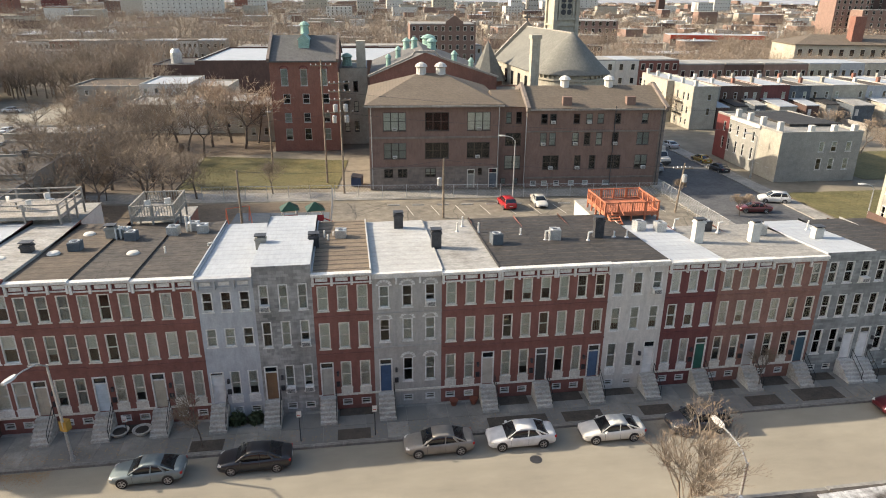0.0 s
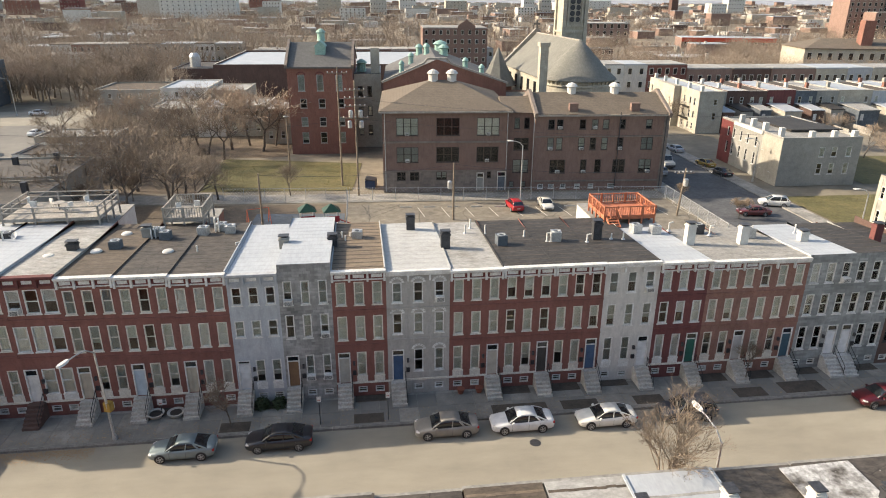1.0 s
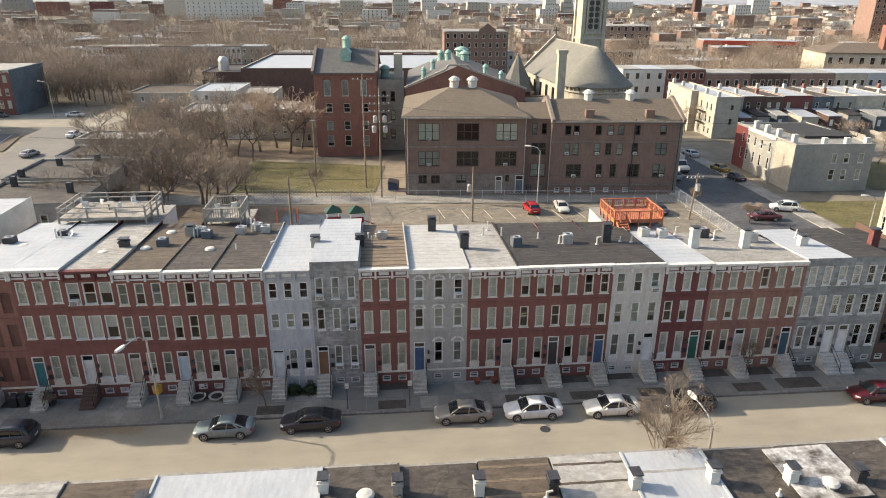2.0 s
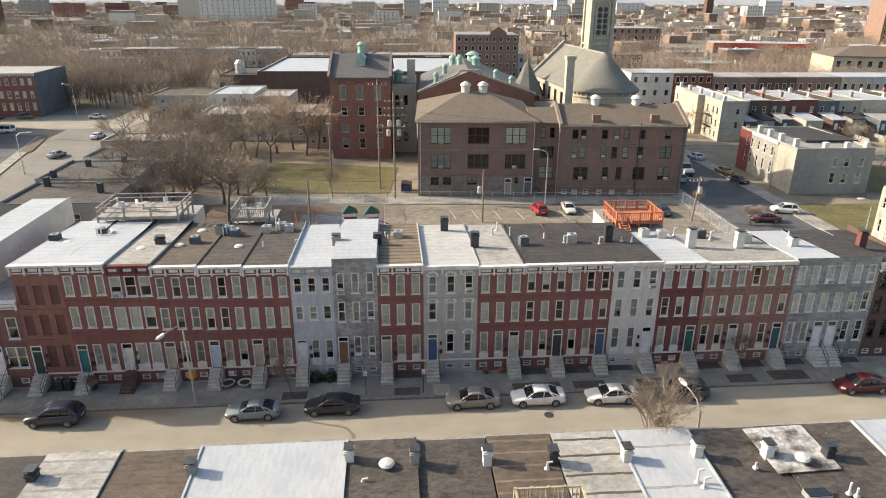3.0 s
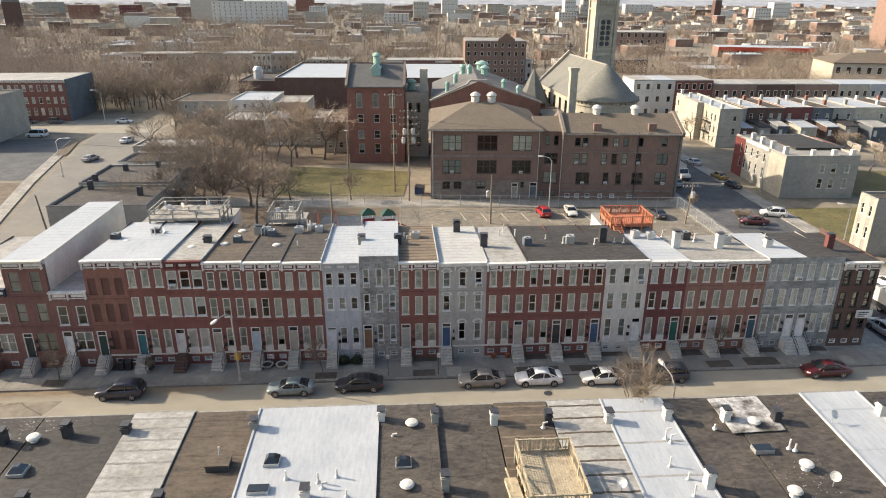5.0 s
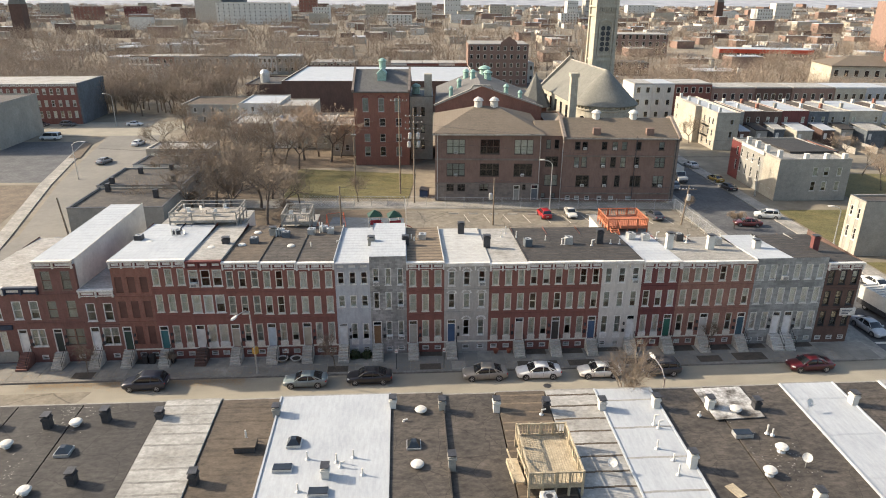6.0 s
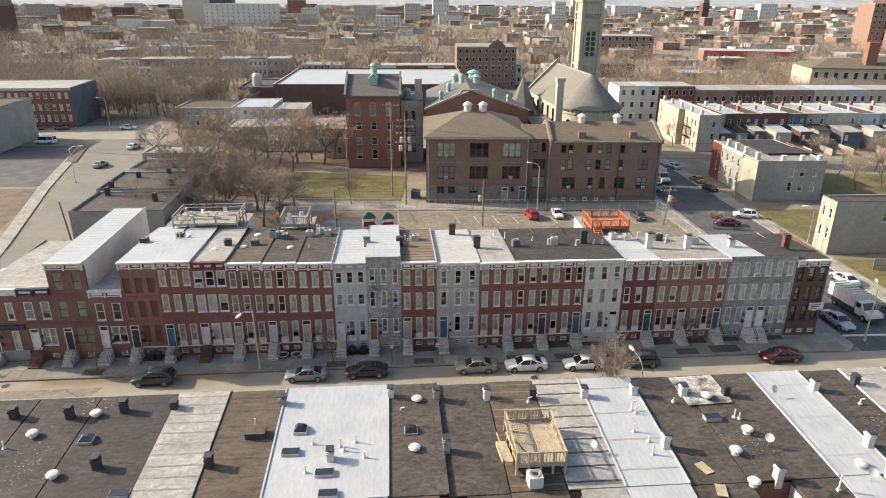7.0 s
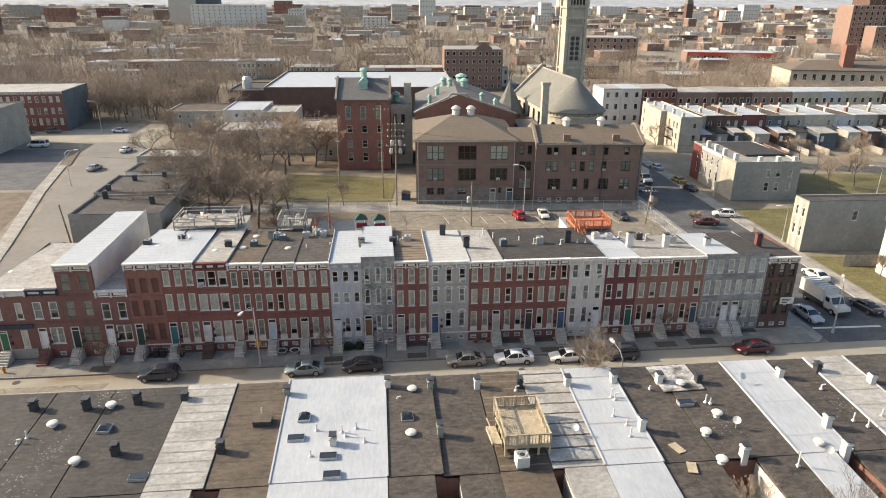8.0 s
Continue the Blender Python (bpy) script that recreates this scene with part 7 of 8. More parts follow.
# rows that close the first blocks
x = 70.0
for k, (wd, wall, roof) in enumerate(((6, "white_wall", "roof_silver"), (7, "grey_white", "roof_white"), (12, "brick_red", "roof_silver"), (14, "brick_far", "roof_silver"), (12, "brick_umber", "roof_grey"), (14, "brick_far", "roof_silver"), (10, "stucco_tan", "roof_white"), (8, "grey_blue", "roof_white"), (14, "stucco_tan", "roof_silver"), (16, "brick_umber", "roof_silver"), (14, "brick_far", "roof_white"), (16, "stucco_grey", "roof_silver"))):
    far_block("far_row_house", x, 186 - (x - 70) * 0.03, wd - 0.05, 12, 11.4 if k < 3 else 10.2, wall, roof, "row of two-storey houses across the next street", -1, 2 if k > 2 else 3, max(2, int(wd / 2.4)), group="far row houses")
    x += wd
x = -160.0
for k in range(7):
    wd = far.choice((9, 12, 14))
    far_block("far_row_house", x + 25, 318 + k * 0.4, wd - 0.05, 12, 8.5, far.choice(("stucco_grey", "white_wall", "brick_rust")), far.choice(("roof_white", "roof_silver", "roof_brown")), "pale row of houses among bare trees", 1, 2, 4, group="far row houses")
    x += wd
for k in range(9):
    far_block("far_row_house", -8 + 7.2 * k, 284, 7.1, 12, 8.5, ("grey_white", "brick_red", "brick_red", "grey_white", "brick_rust")[k % 5], "roof_silver", "red and white row houses in the distance", 0, 2, 3, group="far row houses")
for k in range(6):
    far_block("far_row_house", -175 + 9 * k, 212 + k * 0.3, 8.9, 14, 8.0, "stucco_grey", far.choice(("roof_white", "roof_silver")), "grey row houses with white roofs", 0, 2, 3, group="far row houses")

bk = far_block("apartment_block", 25.5, 272, 26, 22, 17.5, "brick_school", "roof_grey", "dark brick apartment block with a gabled parapet", -3, 5, 9)
part("gable", gable_wall(bmesh.new(), 14, 21, 17.5, -0.3, 17.0, 18.5, 21.0), "brick_school", bk)
far_block("factory", 138, 432, 36, 24, 13, "brick_far", "roof_silver", "red brick factory with banded windows", -8, 3, 8, wz=2.6)
sh = far_block("market_shed", 196, 398, 55, 20, 6.0, "brick_far", "roof_white", "long low shed with a red fascia", -14, 1, 12, wz=2.5)
part("fascia", boxes((0, 55, -0.6, -0.1, 4.0, 6.4)), mat_for((0.42, 0.06, 0.03)), sh)
rs = far_block("tan_school", 166, 236, 60, 22, 12.0, "stucco_tan", "shingle", "long tan school with a tall chimney", -12, 2, 16, wz=2.4)
part("roof_hip", hip_roof(bmesh.new(), 0, 60, 0, 22, 12.2, 3.0, 10, 50), "shingle", rs)
part("chimney", boxes((21, 25, 3, 7, 12, 22)), "brick_rust", rs)
far_block("apartment_tower", 345, 455, 24, 24, 34, "brick_far", "roof_grey", "orange-tan apartment tower far off", -10, 9, 6, wz=2.2)
far_block("apartment_tower", 362, 462, 30, 26, 46, "brick_umber", "roof_grey", "tall dark brown apartment tower far off", -10, 12, 5, wz=2.2)
far_block("apartment_slab", 352, 436, 70, 16, 20, "brick_far", "roof_grey", "long orange-tan apartment slab", -10, 5, 14, wz=2.2)
far_block("concrete_tower", -276, 930, 34, 30, 62, "concrete", "roof_grey", "grey concrete high-rise far off", 4, 0, 0)
far_block("concrete_tower", -244, 940, 30, 30, 54, "stucco_dark", "roof_grey", "dark high-rise far off", 4, 0, 0)
far_block("hospital", -236, 880, 90, 30, 26, "white_wall", "roof_silver", "long white hospital-like block far off", 2, 6, 14, wz=1.5, frame_mat="grey_blue")
for k, (px, py, w_, h_, wl) in enumerate(((-380, 960, 40, 32, "brick_dark"), (-470, 1010, 60, 30, "brick_rust"), (-330, 1040, 50, 26, "brick_school"), (-130, 1000, 40, 30, "white_wall"), (-60, 1100, 60, 34, "stucco_tan"), (20, 1040, 40, 40, "concrete"), (70, 1150, 44, 52, "white_wall"), (150, 1180, 60, 30, "stucco_tan"), (270, 1120, 30, 44, "white_wall"), (300, 1120, 26, 50, "concrete"),
                                          (360, 1250, 60, 26, "white_wall"), (520, 980, 40, 30, "white_wall"), (640, 1150, 50, 40, "white_wall"), (-560, 1100, 60, 34, "stucco_grey"), (430, 1300, 90, 30, "white_wall"), (-180, 1220, 50, 44, "brick_rust"), (210, 900, 40, 22, "white_wall"), (-20, 820, 50, 22, "white_wall"))):
    far_block("far_block", px, py, w_ * 0.6, 20, h_ * 0.62, wl, "roof_silver", "distant city block on the skyline", 0, 4, 6, wz=1.8, group="skyline blocks")
st_ = thing("far_steeple", 470, 1000, 0, 0, "distant dark church steeple", "church")
part("tower", boxes((-5, 5, -5, 5, 0, 28)), "brick_umber", st_)
part("spire", boxes((-5, 5, -5, 5, 28, 54, (4.9, 4.9))), "slate", st_)
st2 = copy_thing(st_, pose(-330, 600, 0))
st2["label"] = "distant dark church steeple among trees"

# the many small roofs of the town, strip by strip
WALLS = ("brick_far", "brick_school", "stucco_tan", "stucco_grey", "grey_white", "white_wall", "brick_umber", "brick_far")
ROOFS = ("roof_white", "roof_silver", "roof_grey", "roof_brown", "roof_black", "roof_white", "roof_silver")
jv, jf, jm = [], [], []


def far_joined(name, x, y, w, d, h, wall, roof, label, rz=0.0, rows=0, cols=0, group=""):
    """Adds a house row's walls and roof to the joined distance."""
    if abs(rz) > 45:
        w, d = d, w
    for z0, z1, m_, q in ((0, h, WALLS.index(wall), 0.0), (h, h + 0.35, len(WALLS) + ROOFS.index(roof), 0.15)):
        b = len(jv)
        jv.extend((px, py, z) for z in (z0, z1) for px, py in ((x + q, y + q), (x + w - q, y + q), (x + w - q, y + d - q), (x + q, y + d - q)))
        for f in ((4, 5, 6, 7), (0, 1, 5, 4), (1, 2, 6, 5), (2, 3, 7, 6), (3, 0, 4, 7)):
            jf.append(tuple(b + i for i in f))
            jm.append(m_)


n_far = 0
y = 214.0
while y < 2100:
    dy = 31 + (y - 214) * 0.03
    half = y * 0.74 + 80
    x = -half + far.uniform(0, 30)
    while x < half:
        w_ = far.uniform(7, 22) * (1 + (y - 214) / 1400)
        busy = (-105 < x + w_ and x < 62 and y < 300) or (15 < x + w_ and x < 60 and y < 300) or (160 < x + w_ and x < 250 and 215 < y < 275) or (185 < x + w_ and x < 260 and 370 < y < 425) or (-110 < x + w_ and x < 60 and y < 330 and far.random() < 0.5) or (335 < x + w_ and x < 440 and 425 < y < 500)
        if not busy and far.random() < (0.52 if x > 40 else 0.44):
            (far_block if y < 480 else far_joined)("town_row", x, y + far.uniform(-6, 6), w_, far.uniform(10, 15), far.choice((3.8, 4.4, 5.0, 6.0)) + (far.uniform(2, 8) if y > 600 and far.random() < 0.10 else 0), far.choice(WALLS), far.choice(ROOFS), "row of flat-roofed brick houses in the distance", far.choice((0, 0, 0, 90, -6)), 2 if y < 330 else 0, int(w_ / 3.0) if y < 330 else 0, group="distant row houses")
            n_far += 1
            for q in range(int(w_ / 4)):
                cx, cy, s_ = x + far.uniform(0.5, w_ - 1), y + far.uniform(1, 9), far.uniform(0.5, 1.1)
                far_joined("chimney", cx, cy, s_, s_, 6.2 + far.uniform(-1.0, 1.2), far.choice(WALLS), far.choice(ROOFS), "")
        x += w_ + far.uniform(2, 22)
    y += dy

me = bpy.data.meshes.new("distant_roofs")
me.from_pydata(jv, [], jf)
for m_ in WALLS + ROOFS:
    me.materials.append(M[m_])
me.polygons.foreach_set("material_index", jm)
tagged(new("distant_roofs", me), "countless flat-roofed brick rows towards the skyline", "town", kind="stuff")

# woods between the roofs: bare crowns of many thin slivers
verts, faces = [], []
trunks = []


def far_crown(cx, cy, H, R, n, wide, short):
    """A bare crown: thin twigs that fan up and out from the trunk."""
    for i in range(n):
        a, u, v = far.uniform(0, 6.283), far.random(), far.random()
        rr_ = R * math.sqrt(u)
        zz = H * (0.22 + 0.72 * v ** 0.8 * math.sqrt(max(0.04, 1 - u * 0.95)))
        ca, sa = math.cos(a), math.sin(a)
        px, py = cx + rr_ * ca, cy + rr_ * sa
        L_ = H * far.uniform(0.07, 0.17) * short
        dx, dy_, dz = ca * rr_ / R + far.gauss(0, 0.55), sa * rr_ / R + far.gauss(0, 0.55), far.uniform(-0.15, 1.0)
        q = L_ / math.sqrt(dx * dx + dy_ * dy_ + dz * dz)
        b = len(verts)
        ang = far.uniform(0, 3.1416)
        ox, oy = math.cos(ang) * wide, math.sin(ang) * wide
        verts.extend(((px - ox, py - oy, zz), (px + ox, py + oy, zz), (px + dx * q, py + dy_ * q, zz + dz * q)))
        faces.append((b, b + 1, b + 2))
    t = H * 0.016
    for k in range(5):
        a = far.uniform(0, 6.283)
        r_, z0, z1 = (0, 0, H * 0.75) if k == 0 else (R * far.uniform(0.4, 0.75), H * 0.25, H * far.uniform(0.6, 0.8))
        ex, ey = cx + r_ * math.cos(a), cy + r_ * math.sin(a)
        b = len(verts)
        verts.extend(((cx - t, cy, z0), (cx + t, cy, z0), (cx, cy + t, z0), (ex, ey, z1)))
        faces.extend(((b, b + 1, b + 3), (b, b + 2, b + 3), (b + 1, b + 2, b + 3)))


n_tree = 0
while n_tree < 6000:
    y = 205 + (far.random() ** 1.7) * 1750
    x = far.uniform(-1, 1) * (y * 0.74 + 60)
    if (-62 < x < 65 and y < 300) or (60 < x < 240 and y < 205) or (185 < x < 250 and 370 < y < 425):
        continue
    dens = 0.8 if x < 0 and y < 520 else 0.72
    if noise.noise(Vector((x / 120, y / 120, 0))) + 0.35 < 0.5 - dens * 0.6:
        continue
    H = far.uniform(9, 17) if x < 60 else far.uniform(7, 13)
    far_crown(x, y, H, H * far.uniform(0.42, 0.62), 720 if y < 330 else (300 if y < 620 else 105), 0.04 if y < 330 else (0.075 if y < 620 else 0.05 + y * 0.00012), 0.7 if y < 330 else 1.0)
    n_tree += 1
me = bpy.data.meshes.new("far_woods")
me.from_pydata(verts, [], faces)
me.materials.append(M["twig_red"])
tagged(new("far_woods", me), "bare brown winter woods between the distant roofs", "woods", kind="stuff")
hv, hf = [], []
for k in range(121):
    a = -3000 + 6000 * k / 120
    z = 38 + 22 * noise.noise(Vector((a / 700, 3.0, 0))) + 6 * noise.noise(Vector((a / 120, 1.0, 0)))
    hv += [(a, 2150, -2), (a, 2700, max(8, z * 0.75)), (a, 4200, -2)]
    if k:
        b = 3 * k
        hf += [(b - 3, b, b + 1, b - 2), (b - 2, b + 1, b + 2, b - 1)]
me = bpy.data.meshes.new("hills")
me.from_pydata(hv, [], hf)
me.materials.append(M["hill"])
tagged(new("hills", me), "low hills on the horizon, tinted blue-grey for haze", "hills", kind="structure")


# ---- small things of the street ----
pv = bpy.data.objects["pavement_north"]
slab_mat = tint("paving_slab", (0.27, 0.25, 0.215), (0.165, 0.158, 0.142), rough=0.9)
flag = mesh_of("paving_slab", boxes((0.012, 1.488, 0.012, 1.738, 0.0, 0.022, (0.006, 0.006))), slab_mat)
for i in range(70):
    for j in range(2):
        put("paving_slab", flag, pv, pose(-55.2 + 1.5 * i, 38.32 + 1.75 * j, 0.152))
kerb_mesh = mesh_of("kerb_stone", boxes((0.01, 1.99, 0, 0.28, -0.05, 0.175, (0.01, 0.01))), "kerb")
for i in range(52):
    put("kerb_stone", kerb_mesh, pv, pose(-55.3 + 2.0 * i, 38.0 - 0.01, 0.0))

for x, y, w, d in ((-38.2, 38.45, 2.2, 1.3), (-11.6, 38.45, 2.2, 1.2), (-1.7, 38.45, 2.3, 1.2), (9.0, 38.45, 4.4, 1.2), (14.6, 38.45, 3.0, 1.2), (29.2, 38.45, 2.6, 1.3), (33.4, 38.6, 3.6, 1.6), (20.6, 38.45, 2.4, 1.2)):
    e = thing("tree_pit", x, y, 0.175, 0, "bare earth tree pit with fallen leaves", "tree pit", "tree pits")
    part("soil", boxes((0, w, 0, d, 0, 0.03, (0.05, 0.05))), "soil", e)
for x0, x1, d in ((-33.2, -30.6, 1.0), (-17.2, -14.8, 1.0), (-9.4, -7.2, 1.0), (-1.6, 0.9, 0.9), (10.3, 12.6, 1.1), (14.4, 16.8, 1.1), (18.6, 21.0, 0.9), (27.3, 29.6, 1.2), (31.5, 33.8, 1.2), (36.0, 38.0, 1.0), (40.9, 43.6, 1.0)):
    e = thing("front_bed", x0, FY - d - 0.02, 0.16, 0, "narrow front bed of dark earth against the wall", "flower bed", "front beds")
    part("soil", boxes((0, x1 - x0, 0, d, 0, 0.06, (0.04, 0.04))), "soil", e)


def bush(x, y, z, r, seed, label):
    q = random.Random(seed)
    vv, ff = [], []
    for i in range(420):
        a, b = q.uniform(0, 6.283), math.asin(q.uniform(-0.2, 1))
        rr_ = r * q.uniform(0.75, 1.02)
        c = Vector((math.cos(a) * math.cos(b) * rr_, math.sin(a) * math.cos(b) * rr_, math.sin(b) * rr_ * 1.1 + r * 0.3))
        s = 0.11
        n = len(vv)
        for k in range(3):
            vv.append(tuple(c + Vector((q.gauss(0, s), q.gauss(0, s), q.gauss(0, s)))))
        ff.append((n, n + 1, n + 2))
    me = bpy.data.meshes.new("leaves")
    me.from_pydata(vv, [], ff)
    me.materials.append(mat_for((0.045, 0.06, 0.025)))
    e = thing("bush", x, y, z, 0, label, "bush", "front bushes")
    put("leaves", me, e)
    part("stem", rods(((0, 0, -0.02), (0, 0, r * 0.9), 0.05), n=5), "bark", e)


bush(-8.8, FY - 0.75, 0.18, 0.55, 1, "round clipped dark green bush")
bush(-7.5, FY - 0.75, 0.18, 0.50, 2, "round clipped dark green bush")


def sign_post(x, y, h, label):
    e = thing("sign_post", x, y, 0.15, 0, label, "sign", "kerbside signs")
    part("post", rods(((0, 0, 0), (0, 0, h), 0.035), n=6), "metal_dark", e)
    part("plate", boxes((-0.16, 0.16, -0.05, -0.036, h - 0.5, h - 0.02)), "white_trim", e)
    part("mark", boxes((-0.1, 0.1, -0.056, -0.051, h - 0.36, h - 0.3)), mat_for((0.35, 0.03, 0.03)), e)


sign_post(-4.2, 38.7, 2.5, "small kerbside parking sign on a dark post")
sign_post(0.9, 38.7, 2.5, "small kerbside parking sign on a dark post")
sign_post(-16.2, 41.0, 1.6, "small notice on a short dark post")


def bin_(x, y, c, label, h=0.95):
    e = thing("wheelie_bin", x, y, 0.175, rnd.uniform(-20, 20), label, "bin", "bins")
    part("body", boxes((-0.28, 0.28, -0.3, 0.3, 0, h), ), mat_for(c), e)
    part("lid", boxes((-0.31, 0.31, -0.34, 0.33, h, h + 0.08, (0.05, 0.08))), mat_for(c), e)


for x, y, c in ((-31.4, 41.4, (0.03, 0.03, 0.03)), (-30.7, 41.4, (0.03, 0.03, 0.03)), (-28.6, 41.4, (0.03, 0.03, 0.03))):
    bin_(x, y, c, "black plastic rubbish bin on the pavement")
for x in (-17.0, -15.5):
    e = thing("planter", x + 0.3, FY - 1.1, 0.2, 0, "oval white-rimmed planter tub of dark soil", "planter", "front planters")
    part("tub", lathe(bmesh.new(), 0, 0, ((0.42, 0), (0.62, 0.3), (0.66, 0.34), (0.6, 0.34), (0.56, 0.28)), 16), "concrete", e)
    part("soil", lathe(bmesh.new(), 0, 0, ((0.56, 0.27), (0.1, 0.31)), 14), mat_for((0.04, 0.035, 0.03)), e)
for x in (6.9, 8.4):
    e = thing("flower_pot", x, FY - 0.55, 0.175, 0, "brown clay flower pot by the wall", "flower pot", "flower pots")
    part("pot", lathe(bmesh.new(), 0, 0, ((0.2, 0), (0.3, 0.38), (0.33, 0.38), (0.33, 0.46), (0.27, 0.46)), 12), mat_for((0.2, 0.07, 0.045)), e)
hy = thing("fire_hydrant", -47.6, 39.2, 0.17, 0, "orange fire hydrant on the pavement", "hydrant")
part("barrel", lathe(bmesh.new(), 0, 0, ((0.2, 0), (0.2, 0.06), (0.13, 0.1), (0.13, 0.6), (0.17, 0.62), (0.12, 0.78), (0.03, 0.85)), 12), mat_for((0.5, 0.2, 0.03)), hy)
part("outlet", rods(((-0.22, 0, 0.45), (0.22, 0, 0.45), 0.06), n=8), mat_for((0.5, 0.2, 0.03)), hy)
for x, y in ((-45.4, 37.2), (11.4, 34.9)):
    e = thing("manhole", x, y, 0.0, 0, "round iron manhole cover in the street", "manhole", "manhole covers")
    part("cover", lathe(bmesh.new(), 0, 0, ((0.42, 0.0), (0.42, 0.012), (0.36, 0.014)), 18), "metal_dark", e)
sheet("road_patch", [(-55, 33.2), (-36.0, 33.4), (-35.0, 36.2), (-55, 36.0)], 0.006, "lot", "darker patched rectangle of asphalt", category="road")
sheet("crossing_line", [(51.6, 41.6), (61.0, 41.4), (61.0, 41.85), (51.6, 42.05)], 0.006, "cream_trim", "worn white stop line", category="road marking")
vv, ff = [], []
lq = random.Random(5)
for i in range(6000):
    if i < 4000:
        x, y, z = lq.uniform(-42, -20), 37.9 - abs(lq.gauss(0, 0.6)), 0.012
    else:
        x, y, z = lq.uniform(-50, 46), 38.5 + abs(lq.gauss(0, 0.9)), 0.19
    a, s = lq.uniform(0, 6.28), lq.uniform(0.03, 0.09)
    n = len(vv)
    vv += [(x + s * math.cos(a), y + s * math.sin(a), z), (x - s * math.sin(a), y + s * math.cos(a), z + 0.01), (x - s * math.cos(a), y - s * math.sin(a), z)]
    ff.append((n, n + 1, n + 2))
me = bpy.data.meshes.new("leaf_litter")
me.from_pydata(vv, [], ff)
me.materials.append(mat_for((0.30, 0.21, 0.12)))
tagged(new("leaf_litter", me), "dry brown leaves along the kerb", "leaves", kind="stuff")

# corner sign on the end house
sg = thing("wall_sign", 47.2, FY - 0.35, 4.2, 0, "white projecting shop sign on the corner house", "sign")
part("board", boxes((-0.9, 0.9, -0.05, 0.05, -0.45, 0.45)), "white_trim", sg)
for k in range(3):
    part("lettering_bar", boxes((-0.7, 0.5 - 0.2 * k, -0.056, -0.051, 0.15 - 0.22 * k, 0.26 - 0.22 * k)), "navy", sg)
part("bracket", boxes((-0.05, 0.05, 0.051, 0.36, -0.05, 0.05)), "metal_dark", sg)

# ---- playground and lot ----
sheet("play_surface", [(-17.0, 76), (-3.2, 76), (-3.2, 90.5), (-16.0, 91.5)], 0.03, "stucco_dark", "blue-grey rubber playground surface", 0.03, "play surface")
for k, (x, y) in enumerate(((-8.1, 84.2), (-4.8, 83.8))):
    e = thing("play_tower", x, y, 0.03, 10, "play tower with a green pyramid canopy", "play tower", "play towers")
    for sx in (-0.9, 0.9):
        for sy in (-0.9, 0.9):
            part("post", rods(((sx, sy, 0), (sx, sy, 2.7), 0.07), n=6), "white_trim", e)
    part("canopy", boxes((-1.2, 1.2, -1.2, 1.2, 2.7, 3.6, (1.1, 1.1))), mat_for((0.012, 0.05, 0.033)), e)
    part("platform", boxes((-0.9, 0.9, -0.9, 0.9, 1.2, 1.3)), mat_for((0.04, 0.06, 0.16)), e)
    bm = bmesh.new()
    strip(bm, (1.0, 0, 1.3), (3.0, 0.6, 0.2), 0.6, 0.1)
    part("slide", bm, mat_for((0.32, 0.03, 0.03)), e)
    part("panel", boxes((-0.95, 0.95, -0.98, -0.92, 1.3, 2.1)), mat_for((0.30, 0.03, 0.04)), e)
sw = thing("swing_frame", -15.0, 86.5, 0.03, 20, "orange-red A-frame swing set", "swing")
part("frame", rods(((-1.5, -1, 0), (-1.5, 0, 2.4), 0.05), ((-1.5, 1, 0), (-1.5, 0, 2.4), 0.05), ((1.5, -1, 0), (1.5, 0, 2.4), 0.05), ((1.5, 1, 0), (1.5, 0, 2.4), 0.05), ((-1.5, 0, 2.4), (1.5, 0, 2.4), 0.05)), mat_for((0.5, 0.12, 0.06)), sw)
dp = thing("dumpster", 1.0, 104.5, 0.0, 80, "dark blue steel dumpster by the school", "dumpster")
part("bin", boxes((-1.2, 1.2, -0.8, 0.8, 0.1, 1.4), (-1.25, 1.25, -0.85, 0.85, 1.3, 1.4)), mat_for((0.03, 0.05, 0.10)), dp)
part("lid", slab(bmesh.new(), -1.2, 1.2, -0.85, 0.85, 1.42, 1.7, 0.06), "metal_dark", dp)
vv, ff = [], []
for i in range(14000):
    zone = i % 3
    if zone == 0:
        x, y = lq.uniform(-26.5, -2.6), lq.uniform(105, 121)
    elif zone == 1:
        x, y = lq.uniform(67.5, 100), lq.uniform(73, 91)
    else:
        x, y = lq.uniform(67.5, 95), lq.uniform(43.5, 61)
    a, s = lq.uniform(0, 6.28), lq.uniform(0.05, 0.14)
    n = len(vv)
    vv += [(x - s * 0.3 * math.cos(a), y - s * 0.3 * math.sin(a), 0.03), (x + s * 0.3 * math.cos(a), y + s * 0.3 * math.sin(a), 0.03), (x + lq.gauss(0, 0.05), y + lq.gauss(0, 0.05), 0.06 + s)]
    ff.append((n, n + 1, n + 2))
me = bpy.data.meshes.new("grass_tufts")
me.from_pydata(vv, [], ff)
me.materials.append(M["grass"])
tagged(new("grass_tufts", me), "short yellow-green winter grass tufts", "grass", kind="stuff")
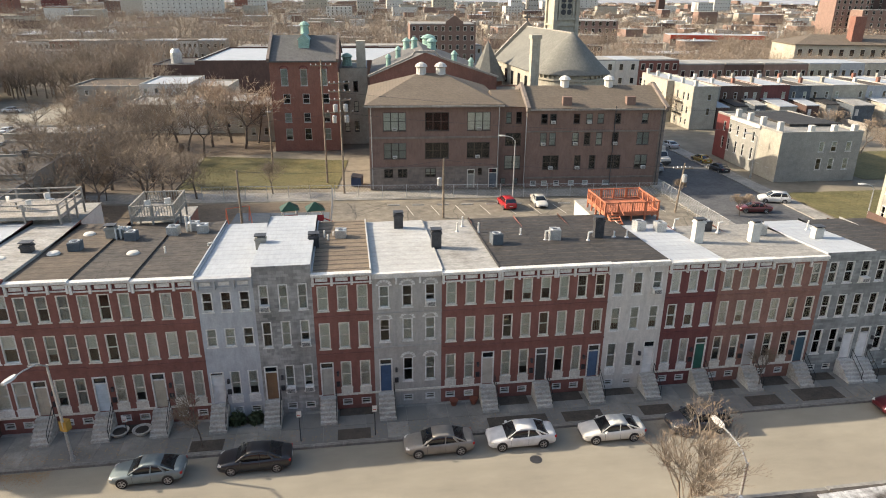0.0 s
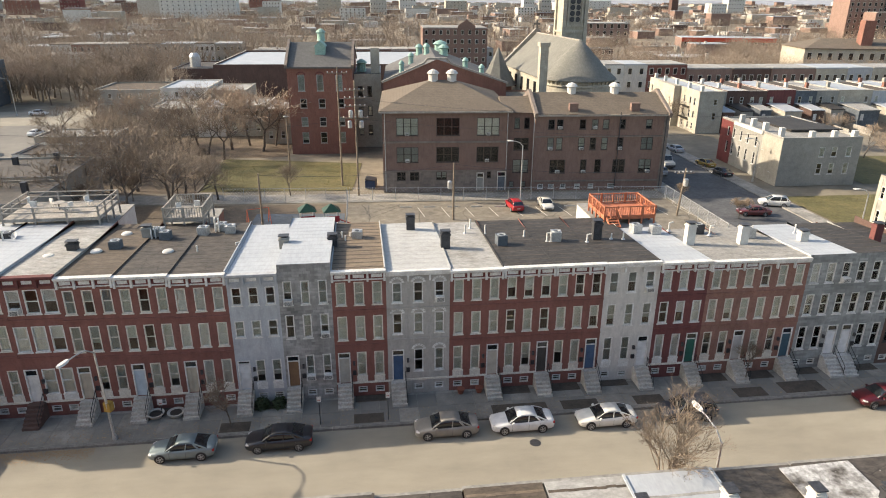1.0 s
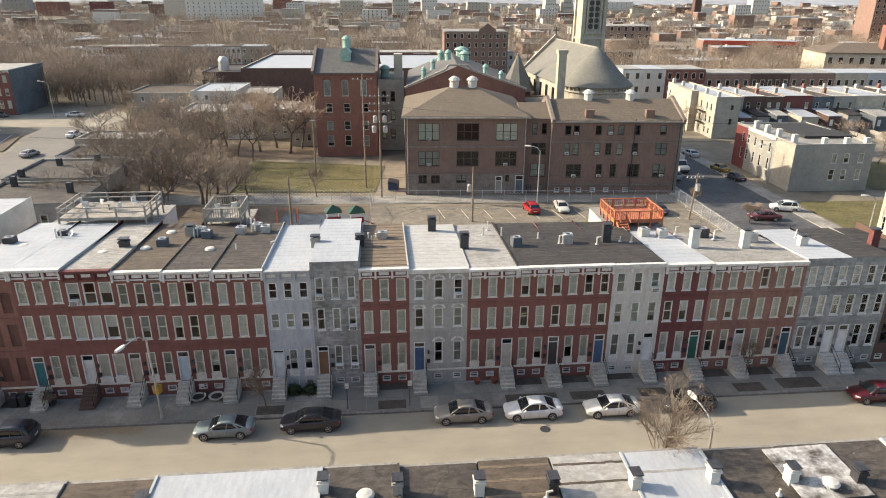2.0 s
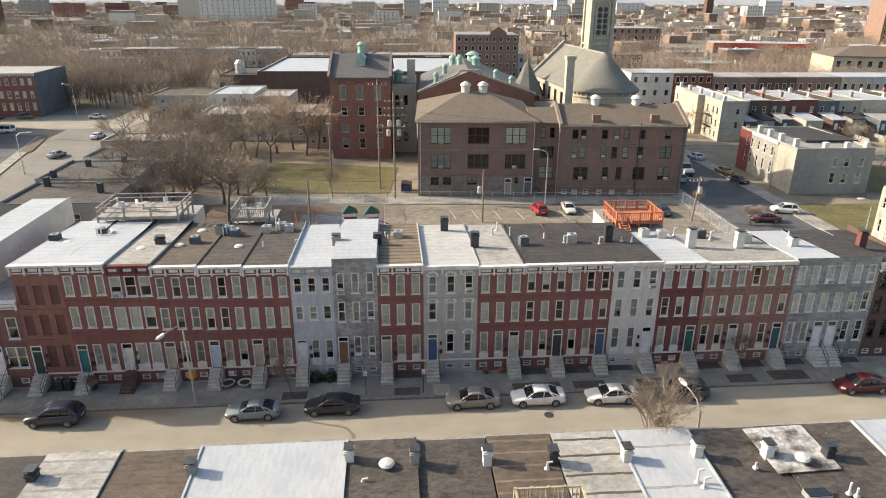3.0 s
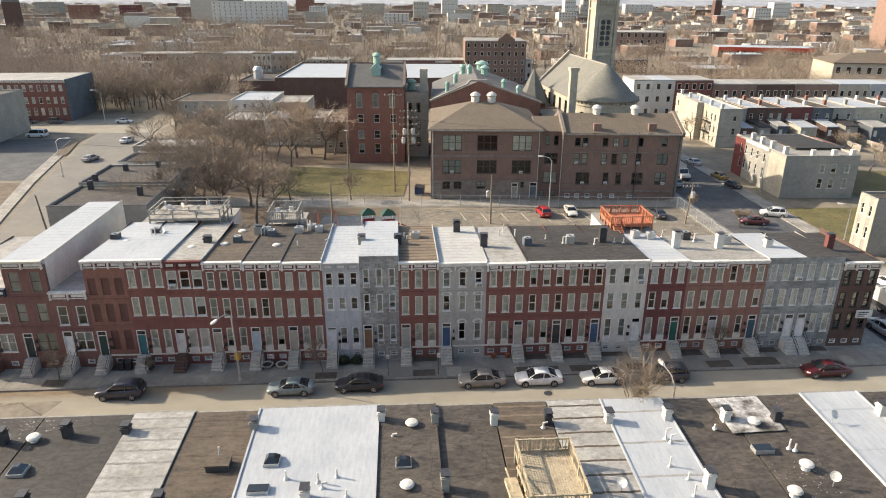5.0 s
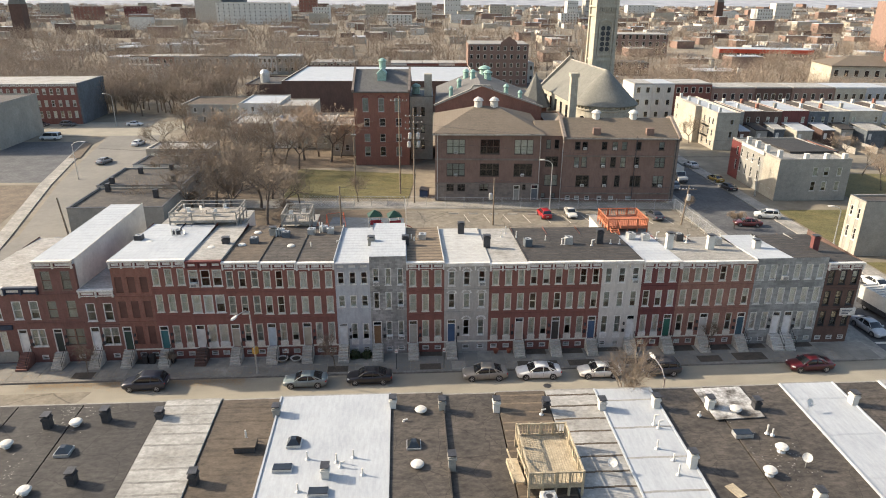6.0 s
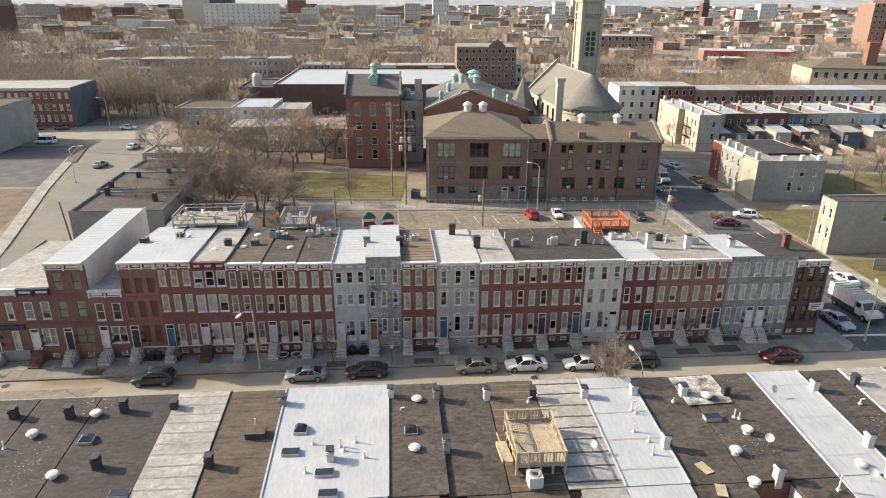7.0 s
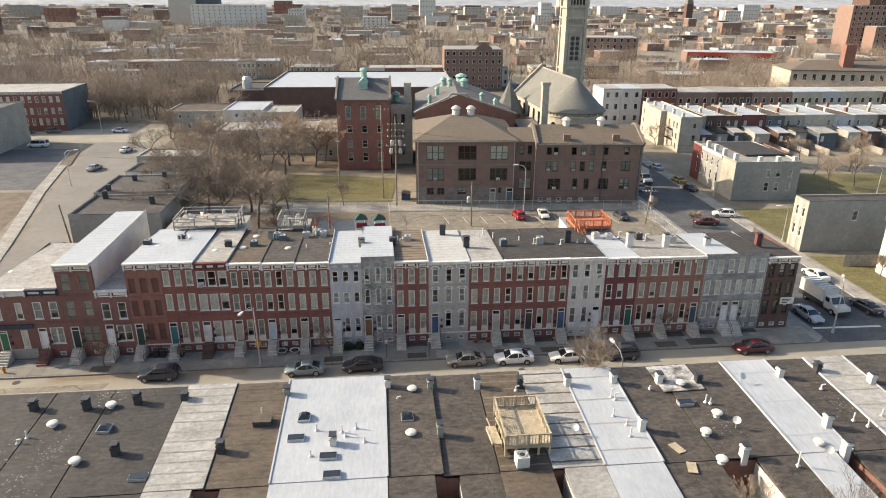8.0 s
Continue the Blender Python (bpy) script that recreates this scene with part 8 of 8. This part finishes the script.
# sunlit flakes and stains of old coating on the tar roofs under the camera
vv, ff = [], []
for i in range(520):
    cx, cy = lq.choice(((-29.5, 13.0), (-28.0, 20.0), (-30.5, 10.0), (21.7, 18.8), (-33.5, 12.0), (22.5, 12.0), (34.0, 14.0)))
    x, y = cx + lq.gauss(0, 0.9), min(20.6, max(8.6, cy + lq.gauss(0, 1.3)))
    a, s = lq.uniform(0, 6.28), lq.uniform(0.02, 0.08)
    n = len(vv)
    z = near_z(y) + 0.008
    z2 = 0.06 if 19.6 < x < 23.6 and y > 16.7 else 0.0
    vv += [(x + s * math.cos(a + q) * lq.uniform(0.6, 1.5), y + s * math.sin(a + q) * lq.uniform(0.6, 1.5), z + z2) for q in (0, 2.1, 4.2)]
    ff.append((n, n + 1, n + 2))
me = bpy.data.meshes.new("coating_flakes")
me.from_pydata(vv, [], ff)
me.materials.append(M["roof_grey"])
tagged(new("coating_flakes", me), "pale flakes of worn coating on tar roofs", "flakes", kind="stuff")


# ---- window units, deck chairs ----
def house_of(text):
    return next(o for o in scene.objects if o.name.startswith("row_house") and text in o.get("label", ""))


for text, x, z in (("brown wooden door", 0.35, 8.6), ("brown wooden door", 2.95, 5.75), ("brown wooden door", 1.65, 2.05), ("brown wooden door", 2.95, 2.05), ("dark cornice and brown steps", 0.3, 8.85), ("off-white painted", 3.4, 8.3), ("formstone row house with white door", 3.1, 8.3), ("hooded windows", 3.8, 8.35)):
    window_unit(house_of(text), x, 0.0, z)


def deck_chair(x, y, z, rz):
    e = thing("deck_chair", x, y, z, rz, "pale plastic garden chair on a roof deck", "chair", "deck chairs")
    part("seat", boxes((-0.25, 0.25, -0.25, 0.25, 0.40, 0.45)), "white_trim", e)
    part("backrest", slab(bmesh.new(), -0.25, 0.25, 0.25, 0.38, 0.95, 0.93, 0.5), "white_trim", e)
    for sx in (-0.22, 0.22):
        for sy in (-0.22, 0.22):
            part("leg", boxes((sx - 0.02, sx + 0.02, sy - 0.02, sy + 0.02, 0, 0.4)), "white_trim", e)


for x, y, z, r in ((-29.8, 57.0, 11.9, 20), (-28.4, 58.2, 11.9, 140), (-26.8, 56.8, 11.9, 250), (-25.6, 58.6, 11.9, 60), (-30.6, 58.8, 11.9, 100), (-17.2, 57.0, 11.4, 30), (-15.9, 58.0, 11.4, 200)):
    deck_chair(x, y, z, r)
tb = thing("deck_table", -27.8, 57.4, 11.9, 0, "round grey table on a roof deck", "table")
part("tabletop", lathe(bmesh.new(), 0, 0, ((0.55, 0.70), (0.57, 0.74), (0.5, 0.745)), 16), "deck_grey", tb)
part("pedestal", rods(((0, 0, 0), (0, 0, 0.7), 0.05), n=8), "metal_dark", tb)

# end walls and copings of the western low houses, lit from the side
for k in range(3):
    e = thing("stepped_coping", -49.62, FY + 1.5 + 5.2 * k, 8.4 - 0.25 * k, 0, "pale stepped parapet coping on the end wall", "parapet", "stepped parapets")
    part("coping_stone", boxes((-0.05, 0.35, 0, 5.1, -0.4, 0.55)), "white_wall", e)

shop = house_of("corner shop")
part("shop_fascia", boxes((-0.02, 4.72, -0.22, -0.02, 4.25, 4.75)), "navy", shop)
part("shop_panel", boxes((1.75, 4.65, -0.12, -0.02, 0.3, 1.58)), "stucco_grey", shop)
